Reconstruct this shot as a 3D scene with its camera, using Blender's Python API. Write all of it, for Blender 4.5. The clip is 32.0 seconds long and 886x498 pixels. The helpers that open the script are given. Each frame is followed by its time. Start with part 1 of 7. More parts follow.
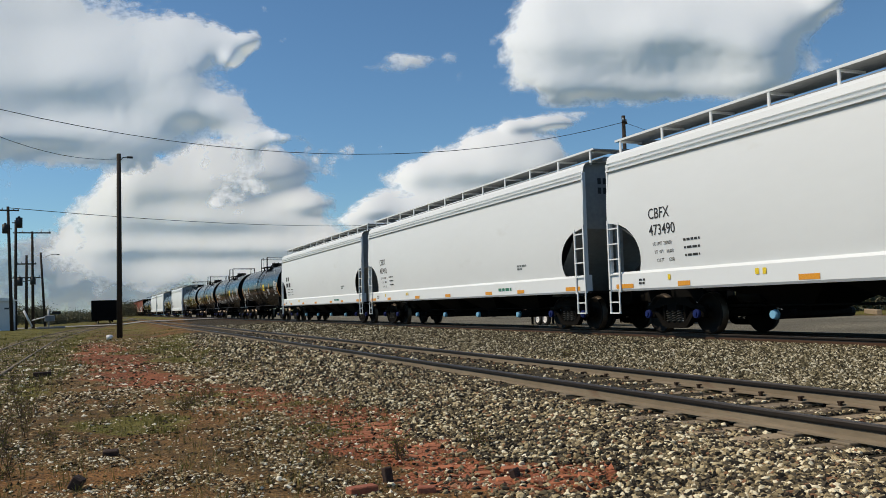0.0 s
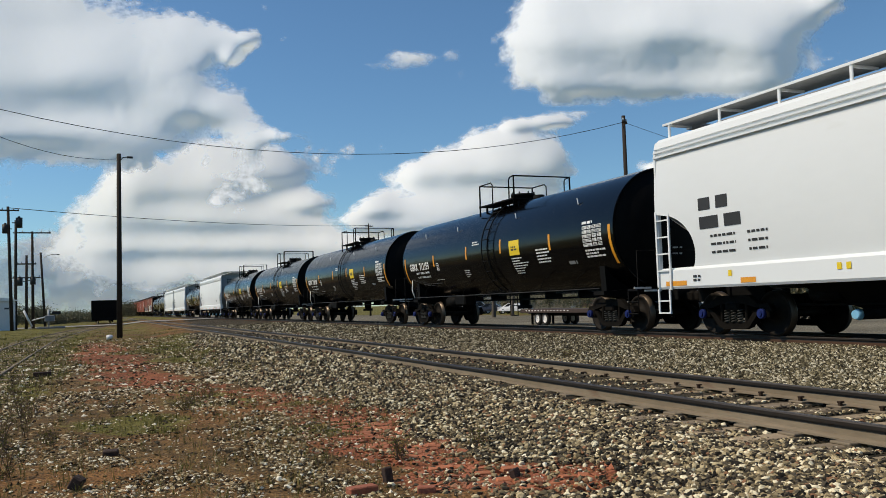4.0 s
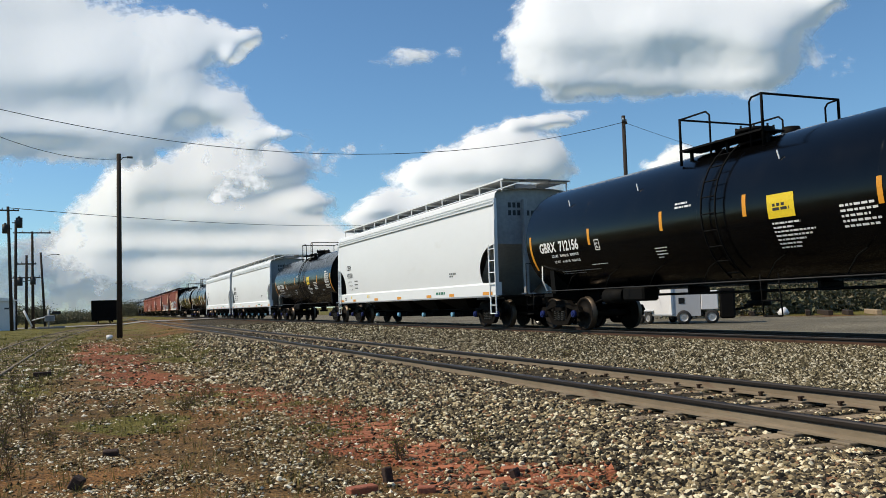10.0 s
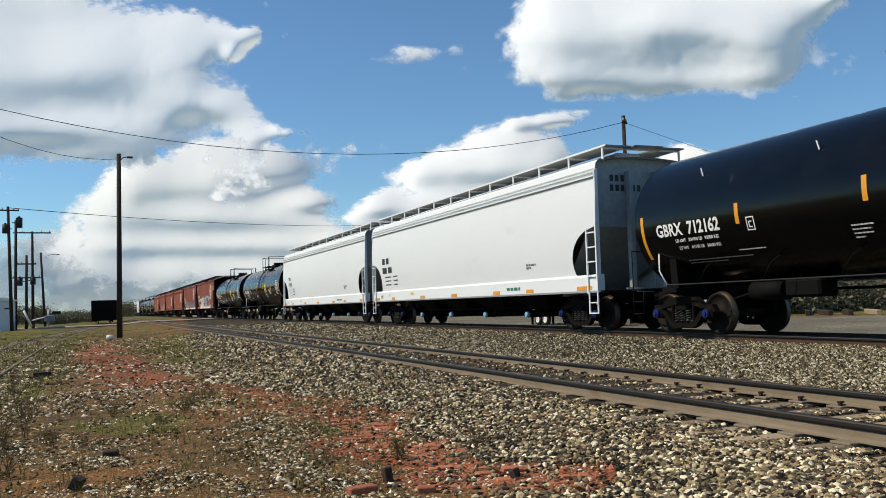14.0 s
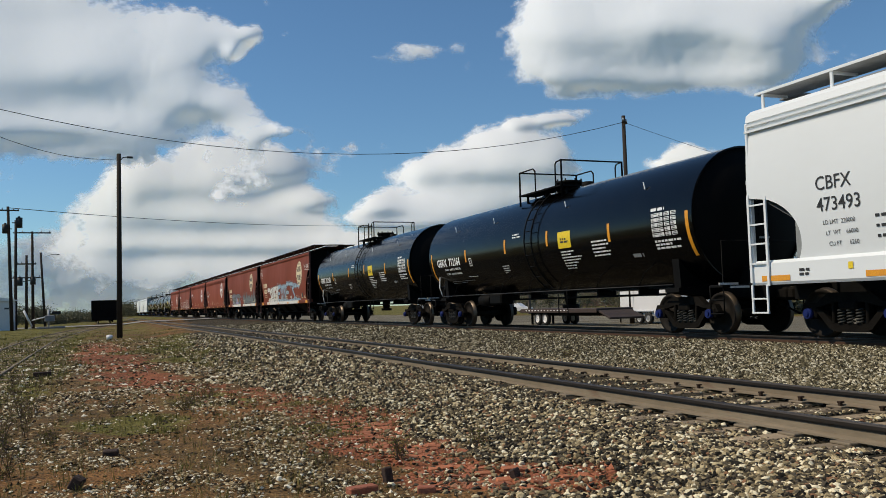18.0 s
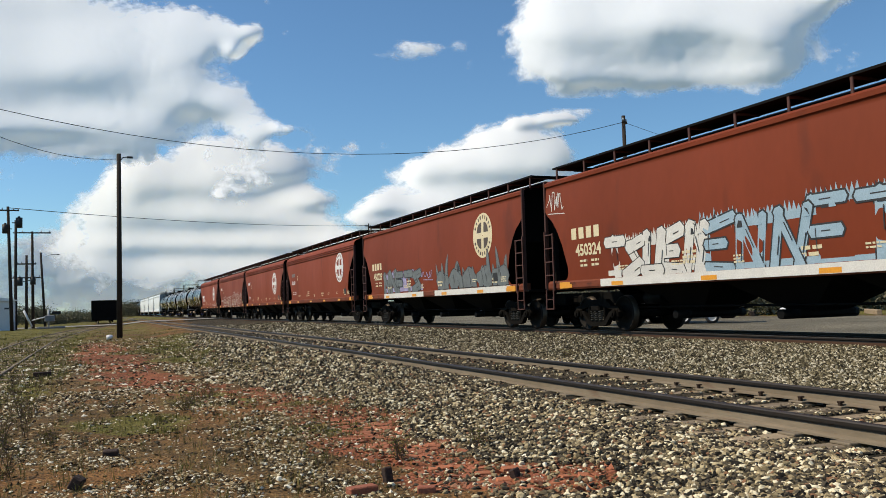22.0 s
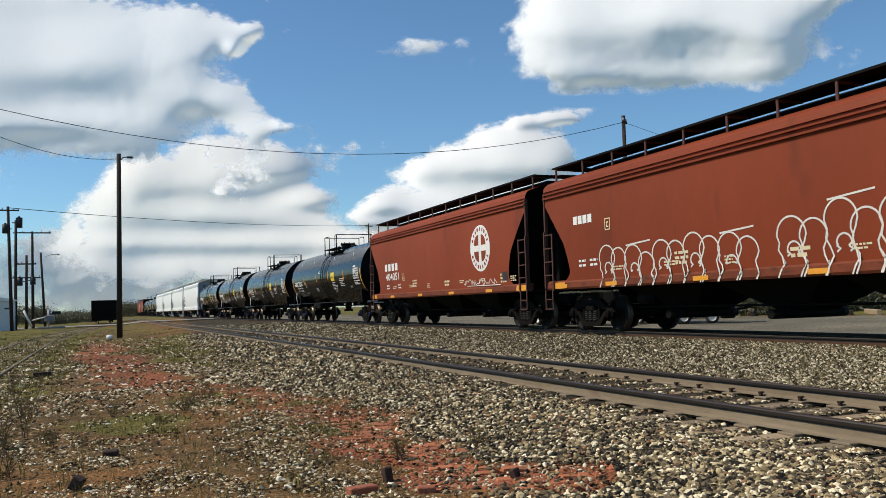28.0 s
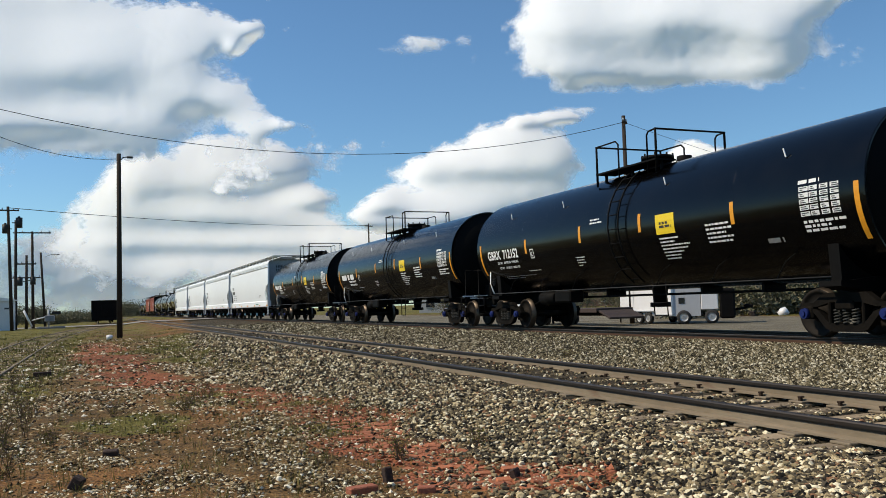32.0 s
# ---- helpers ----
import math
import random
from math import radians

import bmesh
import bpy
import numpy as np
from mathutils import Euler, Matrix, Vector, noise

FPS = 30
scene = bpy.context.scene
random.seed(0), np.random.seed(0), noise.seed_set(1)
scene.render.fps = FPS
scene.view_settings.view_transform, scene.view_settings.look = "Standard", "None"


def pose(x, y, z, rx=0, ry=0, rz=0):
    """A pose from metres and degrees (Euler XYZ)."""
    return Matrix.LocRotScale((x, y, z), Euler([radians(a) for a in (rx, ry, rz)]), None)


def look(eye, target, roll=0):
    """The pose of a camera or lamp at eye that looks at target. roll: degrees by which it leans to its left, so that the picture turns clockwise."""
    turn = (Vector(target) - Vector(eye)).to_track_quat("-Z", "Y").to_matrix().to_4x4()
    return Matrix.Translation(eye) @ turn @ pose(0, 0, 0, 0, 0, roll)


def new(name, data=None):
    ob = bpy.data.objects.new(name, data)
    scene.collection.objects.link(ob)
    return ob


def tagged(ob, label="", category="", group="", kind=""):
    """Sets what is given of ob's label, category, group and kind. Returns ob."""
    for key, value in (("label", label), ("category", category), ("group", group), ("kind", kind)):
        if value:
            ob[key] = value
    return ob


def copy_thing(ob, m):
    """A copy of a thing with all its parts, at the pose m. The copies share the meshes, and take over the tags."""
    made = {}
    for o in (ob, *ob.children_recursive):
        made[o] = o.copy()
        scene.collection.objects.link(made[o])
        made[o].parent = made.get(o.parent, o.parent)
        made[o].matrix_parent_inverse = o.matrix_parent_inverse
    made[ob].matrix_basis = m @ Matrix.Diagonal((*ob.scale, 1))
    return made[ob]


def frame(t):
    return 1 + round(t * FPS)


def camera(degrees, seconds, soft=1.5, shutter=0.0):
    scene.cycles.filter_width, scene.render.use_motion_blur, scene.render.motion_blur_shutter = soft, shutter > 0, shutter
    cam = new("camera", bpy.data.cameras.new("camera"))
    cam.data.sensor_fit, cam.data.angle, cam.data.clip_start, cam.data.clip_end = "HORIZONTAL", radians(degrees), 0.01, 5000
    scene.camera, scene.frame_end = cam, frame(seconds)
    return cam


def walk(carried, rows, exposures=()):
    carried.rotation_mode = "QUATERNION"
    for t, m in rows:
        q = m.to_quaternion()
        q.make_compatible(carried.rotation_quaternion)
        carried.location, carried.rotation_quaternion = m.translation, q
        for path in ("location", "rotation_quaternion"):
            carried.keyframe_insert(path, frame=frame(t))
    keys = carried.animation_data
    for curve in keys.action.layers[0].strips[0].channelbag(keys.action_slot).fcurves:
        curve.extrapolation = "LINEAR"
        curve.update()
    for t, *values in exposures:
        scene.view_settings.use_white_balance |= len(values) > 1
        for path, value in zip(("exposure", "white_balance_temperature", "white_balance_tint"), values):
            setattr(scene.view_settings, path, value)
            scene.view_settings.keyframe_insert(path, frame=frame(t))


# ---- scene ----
EYE = Vector((0.0, 0.0, 0.843))
YAW, PITCH, ROLL = 22.28, 3.70, -1.72
cam = camera(55.06, 32.0, soft=0.75)
aim = EYE + Vector((math.sin(radians(YAW)) * math.cos(radians(PITCH)), math.cos(radians(YAW)) * math.cos(radians(PITCH)), math.sin(radians(PITCH))))
walk(cam, [(0.0, look(EYE, aim, ROLL)), (32.0, look(EYE, aim, ROLL))], exposures=[
    (0.0, -0.29, 6920, 13), (3.2, -0.29, 6920, 13), (5.4, 0.0, 6920, 13), (11.3, 0.0, 6920, 13), (11.8, -0.31, 6920, 13), (13.2, -0.31, 6920, 13), (13.8, 0.0, 6920, 13), (15.5, 0.0, 6920, 13),
    (16.5, -0.29, 6920, 13), (18.2, -0.29, 6920, 13), (18.9, 0.0, 6920, 13), (32.0, 0.0, 6920, 13)])

# ---- daylight ----
SUN_EL, SUN_AZ = 47.0, 20.0          # elevation; degrees that the sun stands beyond the -x axis towards +y
sun_from = Vector((-math.cos(radians(SUN_EL)) * math.cos(radians(SUN_AZ)), math.cos(radians(SUN_EL)) * math.sin(radians(SUN_AZ)), math.sin(radians(SUN_EL))))
sun = new("sun", bpy.data.lights.new("sun", "SUN"))
sun.data.energy, sun.data.angle, sun.data.color = 4.2, radians(0.6), (1.0, 0.915, 0.74)
sun.matrix_world = look(sun_from * 100, (0, 0, 0))
world = bpy.data.worlds.new("sky")
scene.world = world
world.use_nodes = True
wn = world.node_tree.nodes
sky = wn.new("ShaderNodeTexSky")
sky.sky_type, sky.sun_disc = "NISHITA", False
sky.sun_elevation, sky.sun_rotation = radians(SUN_EL), math.atan2(sun_from.x, sun_from.y)
sky.altitude, sky.air_density, sky.dust_density, sky.ozone_density = 50, 1.0, 0.1, 4.5
wn["Background"].inputs["Strength"].default_value = 0.12
deep = wn.new("ShaderNodeMix")       # a clear, cool sky
deep.data_type, deep.blend_type, deep.inputs[0].default_value, deep.inputs[7].default_value = "RGBA", "MULTIPLY", 1.0, (0.715, 0.972, 1.06, 1)
world.node_tree.links.new(sky.outputs[0], deep.inputs[6])
world.node_tree.links.new(deep.outputs[2], wn["Background"].inputs["Color"])

# ---- the plan ----
MAIN_X = 13.52                        # centre line of the main track, rail tops at z = 0
NEAR_X, NEAR_Z = 5.76, -0.08          # the second track
GAUGE = 1.505                         # between rail head centres
GROUND = -0.47
L_TANK, L_HOP, L_RED, L_RED_LONG = 17.95, 20.3, 17.3, 17.9


def run(t):
    """Way that the train has gone along its track since about 16 s; it picks up speed gently."""
    s = (t - 16) / 16
    return 179.75 * s + 5.477 * s * s - 0.062 * s ** 3


def ray(x, y):
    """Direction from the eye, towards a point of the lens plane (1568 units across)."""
    half = math.tan(cam.data.angle / 2)
    return (look(EYE, aim, ROLL).to_3x3() @ Vector(((x / 784 - 1) * half, (441 - y) / 784 * half, -1)))


def spot(x, y, far):
    """The place in direction (x, y) of the lens plane at that distance along +y."""
    d = ray(x, y)
    return EYE + d * (far / d.y)


def on_ground(x, y, z):
    """Where the line of sight towards (x, y) of the lens plane meets the level z."""
    d = ray(x, y)
    return EYE + d * ((z - EYE.z) / d.z)

# ---- materials ----
def surface(name, c1, c2, scale=3.0, rough=0.7, metal=0.0, bump=0.15, fine=40.0, dark=None, dark_at=0.62, spread=0.25, stretch=(1, 1, 1), vary=0.0, coat=0.0, gloss=0.5, grit=0.28):
    """Colour that wanders between c1 and c2 in blotches of 1/scale m, with fine grain, and optional stains of a third colour."""
    m = bpy.data.materials.new(name)
    m.use_nodes = True
    n, l = m.node_tree.nodes, m.node_tree.links
    p = n["Principled BSDF"]
    co = n.new("ShaderNodeTexCoord")
    mp = n.new("ShaderNodeMapping")
    mp.inputs["Scale"].default_value = stretch
    l.new(co.outputs["Object"], mp.inputs[0])
    big, small = n.new("ShaderNodeTexNoise"), n.new("ShaderNodeTexNoise")
    big.inputs["Scale"].default_value, big.inputs["Detail"].default_value = scale, 5
    small.inputs["Scale"].default_value, small.inputs["Detail"].default_value = fine, 4
    l.new(mp.outputs[0], big.inputs["Vector"])
    l.new(mp.outputs[0], small.inputs["Vector"])
    ramp = n.new("ShaderNodeMapRange")
    ramp.inputs[1].default_value, ramp.inputs[2].default_value = 0.5 - spread, 0.5 + spread
    l.new(big.outputs[0], ramp.inputs[0])
    mix = n.new("ShaderNodeMix")
    mix.data_type = "RGBA"
    mix.inputs[6].default_value, mix.inputs[7].default_value = (*c1, 1), (*c2, 1)
    l.new(ramp.outputs[0], mix.inputs[0])
    grain = n.new("ShaderNodeMapRange")
    grain.inputs[3].default_value, grain.inputs[4].default_value = 1 - grit, 1 + grit
    l.new(small.outputs[0], grain.inputs[0])
    mul = n.new("ShaderNodeVectorMath")
    mul.operation = "SCALE"
    l.new(mix.outputs[2], mul.inputs[0])
    l.new(grain.outputs[0], mul.inputs["Scale"])
    out = mul.outputs[0]
    if dark:
        st = n.new("ShaderNodeTexNoise")
        st.inputs["Scale"].default_value, st.inputs["Detail"].default_value = scale * 2.3, 6
        l.new(mp.outputs[0], st.inputs["Vector"])
        r2 = n.new("ShaderNodeMapRange")
        r2.inputs[1].default_value, r2.inputs[2].default_value = dark_at, dark_at + 0.14
        l.new(st.outputs[0], r2.inputs[0])
        m2 = n.new("ShaderNodeMix")
        m2.data_type = "RGBA"
        m2.inputs[7].default_value = (*dark, 1)
        l.new(out, m2.inputs[6])
        l.new(r2.outputs[0], m2.inputs[0])
        out = m2.outputs[2]
    if vary:
        info, vr = n.new("ShaderNodeObjectInfo"), n.new("ShaderNodeMapRange")
        vr.inputs[3].default_value, vr.inputs[4].default_value = 1 - vary, 1 + vary
        l.new(info.outputs["Random"], vr.inputs[0])
        m3 = n.new("ShaderNodeVectorMath")
        m3.operation = "SCALE"
        l.new(out, m3.inputs[0])
        l.new(vr.outputs[0], m3.inputs["Scale"])
        out = m3.outputs[0]
    l.new(out, p.inputs["Base Color"])
    rr = n.new("ShaderNodeMapRange")
    rr.inputs[3].default_value, rr.inputs[4].default_value = max(rough - 0.12, 0.03), min(rough + 0.12, 1)
    l.new(big.outputs[0], rr.inputs[0])
    l.new(rr.outputs[0], p.inputs["Roughness"])
    p.inputs["Metallic"].default_value = metal
    p.inputs["Specular IOR Level"].default_value = gloss
    p.inputs["Coat Weight"].default_value = coat
    if bump:
        b = n.new("ShaderNodeBump")
        b.inputs["Strength"].default_value, b.inputs["Distance"].default_value = bump, 0.02
        l.new(small.outputs[0], b.inputs["Height"])
        l.new(b.outputs[0], p.inputs["Normal"])
    return m


M_WHITE = surface("white_car_paint", (0.76, 0.785, 0.79), (0.72, 0.745, 0.75), 0.5, 0.45, bump=0.0, fine=6, dark=(0.66, 0.67, 0.65), dark_at=0.66, stretch=(1, 0.35, 1), grit=0.02)
# white car ends, greyed in the colour for the shade they stand in
M_ENDSHADE = surface("shaded_white_end", (0.30, 0.32, 0.33), (0.24, 0.26, 0.27), 1.2, 0.55, bump=0.03, fine=9)
M_RED = surface("oxide_red_paint", (0.245, 0.045, 0.014), (0.190, 0.036, 0.012), 0.5, 0.60, gloss=0.2, bump=0.02, fine=7, dark=(0.15, 0.032, 0.013), dark_at=0.60, vary=0.12, stretch=(1, 1, 0.4), grit=0.08)
M_REDSILL = surface("grimy_red_sill_paint", (0.19, 0.048, 0.022), (0.13, 0.036, 0.019), 2.2, 0.7, gloss=0.15, bump=0.05, fine=14, dark=(0.07, 0.028, 0.018), dark_at=0.55, stretch=(1, 0.4, 1))
# ladders, posts and brackets: a darker red than the car sides
M_REDDARK = surface("dark_red_fittings", (0.085, 0.026, 0.015), (0.06, 0.02, 0.013), 3, 0.7, bump=0.05, fine=12)
M_BLACK = surface("black_tank_paint", (0.0009, 0.001, 0.0014), (0.0016, 0.0017, 0.002), 1.2, 0.18, bump=0.006, fine=3, vary=0.2, gloss=0.26, grit=0.1)
# black of the underframes; also stands for deep shade in red cars' end recesses
M_FRAME = surface("black_underframe_and_end_shade", (0.003, 0.003, 0.003), (0.006, 0.0055, 0.005), 2.5, 0.7, bump=0.1, fine=25, gloss=0.10)
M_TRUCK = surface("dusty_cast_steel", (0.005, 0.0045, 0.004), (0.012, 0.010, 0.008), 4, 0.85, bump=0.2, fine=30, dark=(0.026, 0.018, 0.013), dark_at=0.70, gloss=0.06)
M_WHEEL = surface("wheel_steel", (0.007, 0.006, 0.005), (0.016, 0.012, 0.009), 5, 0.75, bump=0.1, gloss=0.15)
M_TREAD = surface("polished_tread", (0.10, 0.08, 0.06), (0.06, 0.045, 0.035), 5, 0.45, metal=0.8, bump=0.02)
M_BLUE = surface("blue_bearing_cap", (0.006, 0.014, 0.09), (0.008, 0.02, 0.12), 8, 0.6, bump=0.05, gloss=0.2)
M_SPRING = surface("grey_spring_steel", (0.06, 0.06, 0.055), (0.03, 0.03, 0.028), 8, 0.7, bump=0.0, gloss=0.2)
M_PIPE = surface("dull_pipe", (0.03, 0.03, 0.03), (0.02, 0.02, 0.02), 8, 0.6, bump=0.0, gloss=0.3)
M_GRATE = surface("galvanised_grating", (0.26, 0.27, 0.27), (0.20, 0.21, 0.21), 5, 0.7, bump=0.1, fine=50)
M_MARK = surface("white_stencil", (0.78, 0.78, 0.76), (0.70, 0.70, 0.68), 9, 0.6, bump=0.0)
M_INK = surface("black_stencil", (0.02, 0.02, 0.022), (0.03, 0.03, 0.03), 9, 0.6, bump=0.0)
M_GREEN = surface("green_stencil", (0.02, 0.16, 0.10), (0.025, 0.18, 0.11), 9, 0.6, bump=0.0)
M_CREAM = surface("cream_decal", (0.72, 0.62, 0.40), (0.66, 0.56, 0.36), 5, 0.6, bump=0.0, dark=(0.5, 0.38, 0.24), dark_at=0.68)
M_BROWN = surface("brown_decal", (0.075, 0.055, 0.04), (0.09, 0.06, 0.045), 5, 0.6, bump=0.0)
M_ORANGE = surface("orange_reflector", (0.75, 0.32, 0.02), (0.70, 0.28, 0.02), 9, 0.4, bump=0.0)
M_YELLOW = surface("yellow_decal", (0.80, 0.58, 0.02), (0.76, 0.54, 0.02), 9, 0.45, bump=0.0)
M_AQUA = surface("pale_blue_valve_cap", (0.16, 0.42, 0.62), (0.20, 0.46, 0.64), 9, 0.5, bump=0.0)
M_GRAFF = surface("grey_spray_paint", (0.17, 0.19, 0.19), (0.12, 0.135, 0.135), 4, 0.6, bump=0.0)
M_GRAFF2 = surface("pale_blue_spray_paint", (0.26, 0.38, 0.46), (0.34, 0.46, 0.54), 4, 0.6, bump=0.0)
M_GRAFFL = surface("violet_spray_paint", (0.42, 0.42, 0.62), (0.26, 0.20, 0.34), 3, 0.6, bump=0.0)
M_GRAFFW = surface("white_spray_paint", (0.70, 0.68, 0.62), (0.6, 0.58, 0.54), 4, 0.6, bump=0.0)
# dark brown rail head, with the shade of head side and upper web in it
M_HEADSHADE = surface("dark_rail_head_and_web_shade", (0.028, 0.020, 0.015), (0.018, 0.013, 0.010), 6, 0.5, metal=0.2, bump=0.05, stretch=(1, 0.1, 1))
M_RAIL = surface("dusty_rail_web", (0.215, 0.17, 0.115), (0.145, 0.11, 0.07), 5, 0.9, bump=0.2, fine=30, stretch=(1, 0.2, 1), dark=(0.13, 0.08, 0.05), dark_at=0.62)
M_RAILMAIN = surface("rusty_rail_web", (0.085, 0.045, 0.028), (0.06, 0.032, 0.02), 5, 0.9, bump=0.2, fine=30, stretch=(1, 0.2, 1), gloss=0.2)
M_TIE = surface("weathered_tie", (0.32, 0.245, 0.155), (0.20, 0.145, 0.09), 3, 0.95, bump=0.6, fine=24, stretch=(0.25, 3, 3), vary=0.25, dark=(0.09, 0.07, 0.05), dark_at=0.62)
M_POLE = surface("tarred_pole", (0.030, 0.024, 0.020), (0.055, 0.042, 0.033), 3, 0.9, bump=0.5, fine=20, stretch=(4, 4, 0.3), gloss=0.15)
M_WIRE = surface("dark_wire", (0.02, 0.02, 0.02), (0.03, 0.03, 0.03), 3, 0.6, bump=0.0)
M_STEEL = surface("galvanised_steel", (0.42, 0.44, 0.45), (0.34, 0.36, 0.37), 4, 0.5, metal=0.5, bump=0.05)
M_RUBBER = surface("tyre_rubber", (0.02, 0.02, 0.02), (0.03, 0.03, 0.03), 8, 0.9, bump=0.1)
M_VWHITE = surface("white_vehicle_paint", (0.78, 0.78, 0.78), (0.72, 0.72, 0.71), 2, 0.35, bump=0.0)
M_VDARK = surface("dark_vehicle_paint", (0.03, 0.035, 0.05), (0.04, 0.04, 0.05), 2, 0.3, bump=0.0)
M_VGLASS = surface("dark_window_glass", (0.015, 0.018, 0.02), (0.02, 0.022, 0.025), 2, 0.08, bump=0.0)


# ---- mesh kit ----
class Shape:
    """Gathers plain polygons; mesh() turns them into mesh data."""

    def __init__(self):
        self.v, self.f, self.s = [], [], []

    def add(self, verts, faces, smooth=False):
        o = len(self.v)
        self.v += [tuple(a) for a in verts]
        self.f += [tuple(i + o for i in f) for f in faces]
        self.s += [smooth] * len(faces)
        return self

    def box(self, x, y, z, sx, sy, sz, c=0.0, m=None):
        """A box centred at x, y, z with chamfered edges c."""
        hx, hy, hz = sx / 2, sy / 2, sz / 2
        if c <= 0:
            vs = [(i * hx, j * hy, k * hz) for i in (-1, 1) for j in (-1, 1) for k in (-1, 1)]
            fs = [(0, 1, 3, 2), (4, 6, 7, 5), (0, 4, 5, 1), (2, 3, 7, 6), (0, 2, 6, 4), (1, 5, 7, 3)]
        else:
            vs, idx = [], {}
            for i in (-1, 1):
                for j in (-1, 1):
                    for k in (-1, 1):
                        for a in range(3):
                            p = [i * (hx - c), j * (hy - c), k * (hz - c)]
                            p[a] = (i * hx, j * hy, k * hz)[a]
                            idx[(i, j, k, a)] = len(vs)
                            vs.append(tuple(p))
            fs = []
            for a in range(3):
                b, d = (a + 1) % 3, (a + 2) % 3
                for s in (-1, 1):
                    q = []
                    for e1, e2 in ((-1, -1), (1, -1), (1, 1), (-1, 1)):
                        key = [0, 0, 0]
                        key[a], key[b], key[d] = s, e1, e2
                        q.append(idx[(*key, a)])
                    fs.append(tuple(q if s > 0 else q[::-1]))
                for e1 in (-1, 1):
                    for e2 in (-1, 1):
                        k1, k2 = [0, 0, 0], [0, 0, 0]
                        k1[b], k1[d], k1[a] = e1, e2, -1
                        k2[b], k2[d], k2[a] = e1, e2, 1
                        q = (idx[(*k1, b)], idx[(*k2, b)], idx[(*k2, d)], idx[(*k1, d)])
                        fs.append(q if e1 * e2 < 0 else q[::-1])
            for i in (-1, 1):
                for j in (-1, 1):
                    for k in (-1, 1):
                        q = tuple(idx[(i, j, k, a)] for a in range(3))
                        fs.append(q if i * j * k > 0 else q[::-1])
        if m is not None:
            vs = [m @ Vector(a) for a in vs]
        return self.add([(a[0] + x, a[1] + y, a[2] + z) for a in vs], fs)

    def cyl(self, p, q, r, n=10, r2=None, caps=True, smooth=True):
        """A cylinder or cone from p to q."""
        p, q = Vector(p), Vector(q)
        w = (q - p).normalized()
        a = w.orthogonal().normalized()
        b = w.cross(a)
        r2 = r if r2 is None else r2
        vs = [p + (a * math.cos(t) + b * math.sin(t)) * r for t in (2 * math.pi * i / n for i in range(n))]
        vs += [q + (a * math.cos(t) + b * math.sin(t)) * r2 for t in (2 * math.pi * i / n for i in range(n))]
        self.add(vs, [(i, (i + 1) % n, n + (i + 1) % n, n + i) for i in range(n)], smooth)
        if caps:
            self.add(vs[:n], [tuple(range(n))[::-1]])
            self.add(vs[n:], [tuple(range(n))])
        return self

    def tube(self, pts, r, n=6):
        """One bent round bar through the points."""
        pts = [Vector(p) for p in pts]
        a, rings = None, []
        for i, p in enumerate(pts):
            w = ((p - pts[i - 1]).normalized() if i else Vector()) + ((pts[i + 1] - p).normalized() if i + 1 < len(pts) else Vector())
            w = w.normalized() if w.length > 1e-6 else (p - pts[i - 1]).normalized()
            a = (w.orthogonal() if a is None else a - w * a.dot(w)).normalized()
            b = w.cross(a)
            rings += [p + (a * math.cos(t) + b * math.sin(t)) * r for t in (2 * math.pi * k / n for k in range(n))]
        self.add(rings, [(j * n + i, j * n + (i + 1) % n, (j + 1) * n + (i + 1) % n, (j + 1) * n + i) for j in range(len(pts) - 1) for i in range(n)], True)
        self.f += [tuple(len(self.v) - len(rings) + i for i in range(n))[::-1], tuple(len(self.v) - n + i for i in range(n))]
        self.s += [False, False]
        return self

    def sweep(self, prof, y0, y1, closed=True, smooth=False, caps=True):
        """A profile of (x, z) drawn out along y."""
        n = len(prof)
        vs = [(x, y0, z) for x, z in prof] + [(x, y1, z) for x, z in prof]
        rng = range(n if closed else n - 1)
        self.add(vs, [(i, (i + 1) % n, n + (i + 1) % n, n + i) for i in rng], smooth)
        if caps and closed:
            self.add(vs[:n], [tuple(range(n))[::-1]])
            self.add(vs[n:], [tuple(range(n))])
        return self

    def lathe(self, prof, n=32, axis="y", at=(0, 0, 0), smooth=True):
        """A profile of (radius, way along the axis) turned round it."""
        vs = []
        for r, w in prof:
            for i in range(n):
                t = 2 * math.pi * i / n
                c, s = r * math.cos(t), r * math.sin(t)
                p = {"y": (c, w, s), "x": (w, c, s), "z": (c, s, w)}[axis]
                vs.append((p[0] + at[0], p[1] + at[1], p[2] + at[2]))
        fs = [(j * n + i, j * n + (i + 1) % n, (j + 1) * n + (i + 1) % n, (j + 1) * n + i) for j in range(len(prof) - 1) for i in range(n)]
        return self.add(vs, fs, smooth)

    def mesh(self, name, *mats):
        me = bpy.data.meshes.new(name)
        me.from_pydata(self.v, [], self.f)
        me.polygons.foreach_set("use_smooth", self.s)
        for m in mats:
            me.materials.append(m)
        bm = bmesh.new()
        bm.from_mesh(me)
        bmesh.ops.remove_doubles(bm, verts=bm.verts, dist=0.0004)
        bmesh.ops.recalc_face_normals(bm, faces=bm.faces)
        bm.to_mesh(me)
        bm.free()
        return me


def part(name, shape, material, parent, label="", at=None, kind=""):
    """Links a shape (or mesh data) as one mesh under a thing or a part."""
    data = shape.mesh(name, material) if isinstance(shape, Shape) else shape
    ob = new(name, data)
    ob.parent = parent
    if at is not None:
        ob.matrix_basis = at if isinstance(at, Matrix) else Matrix.Translation(at)
    return tagged(ob, label, kind=kind or ("stuff" if name in ("stencil", "reporting_mark", "data_table", "spring_nest", "leaves", "crown") else ""))


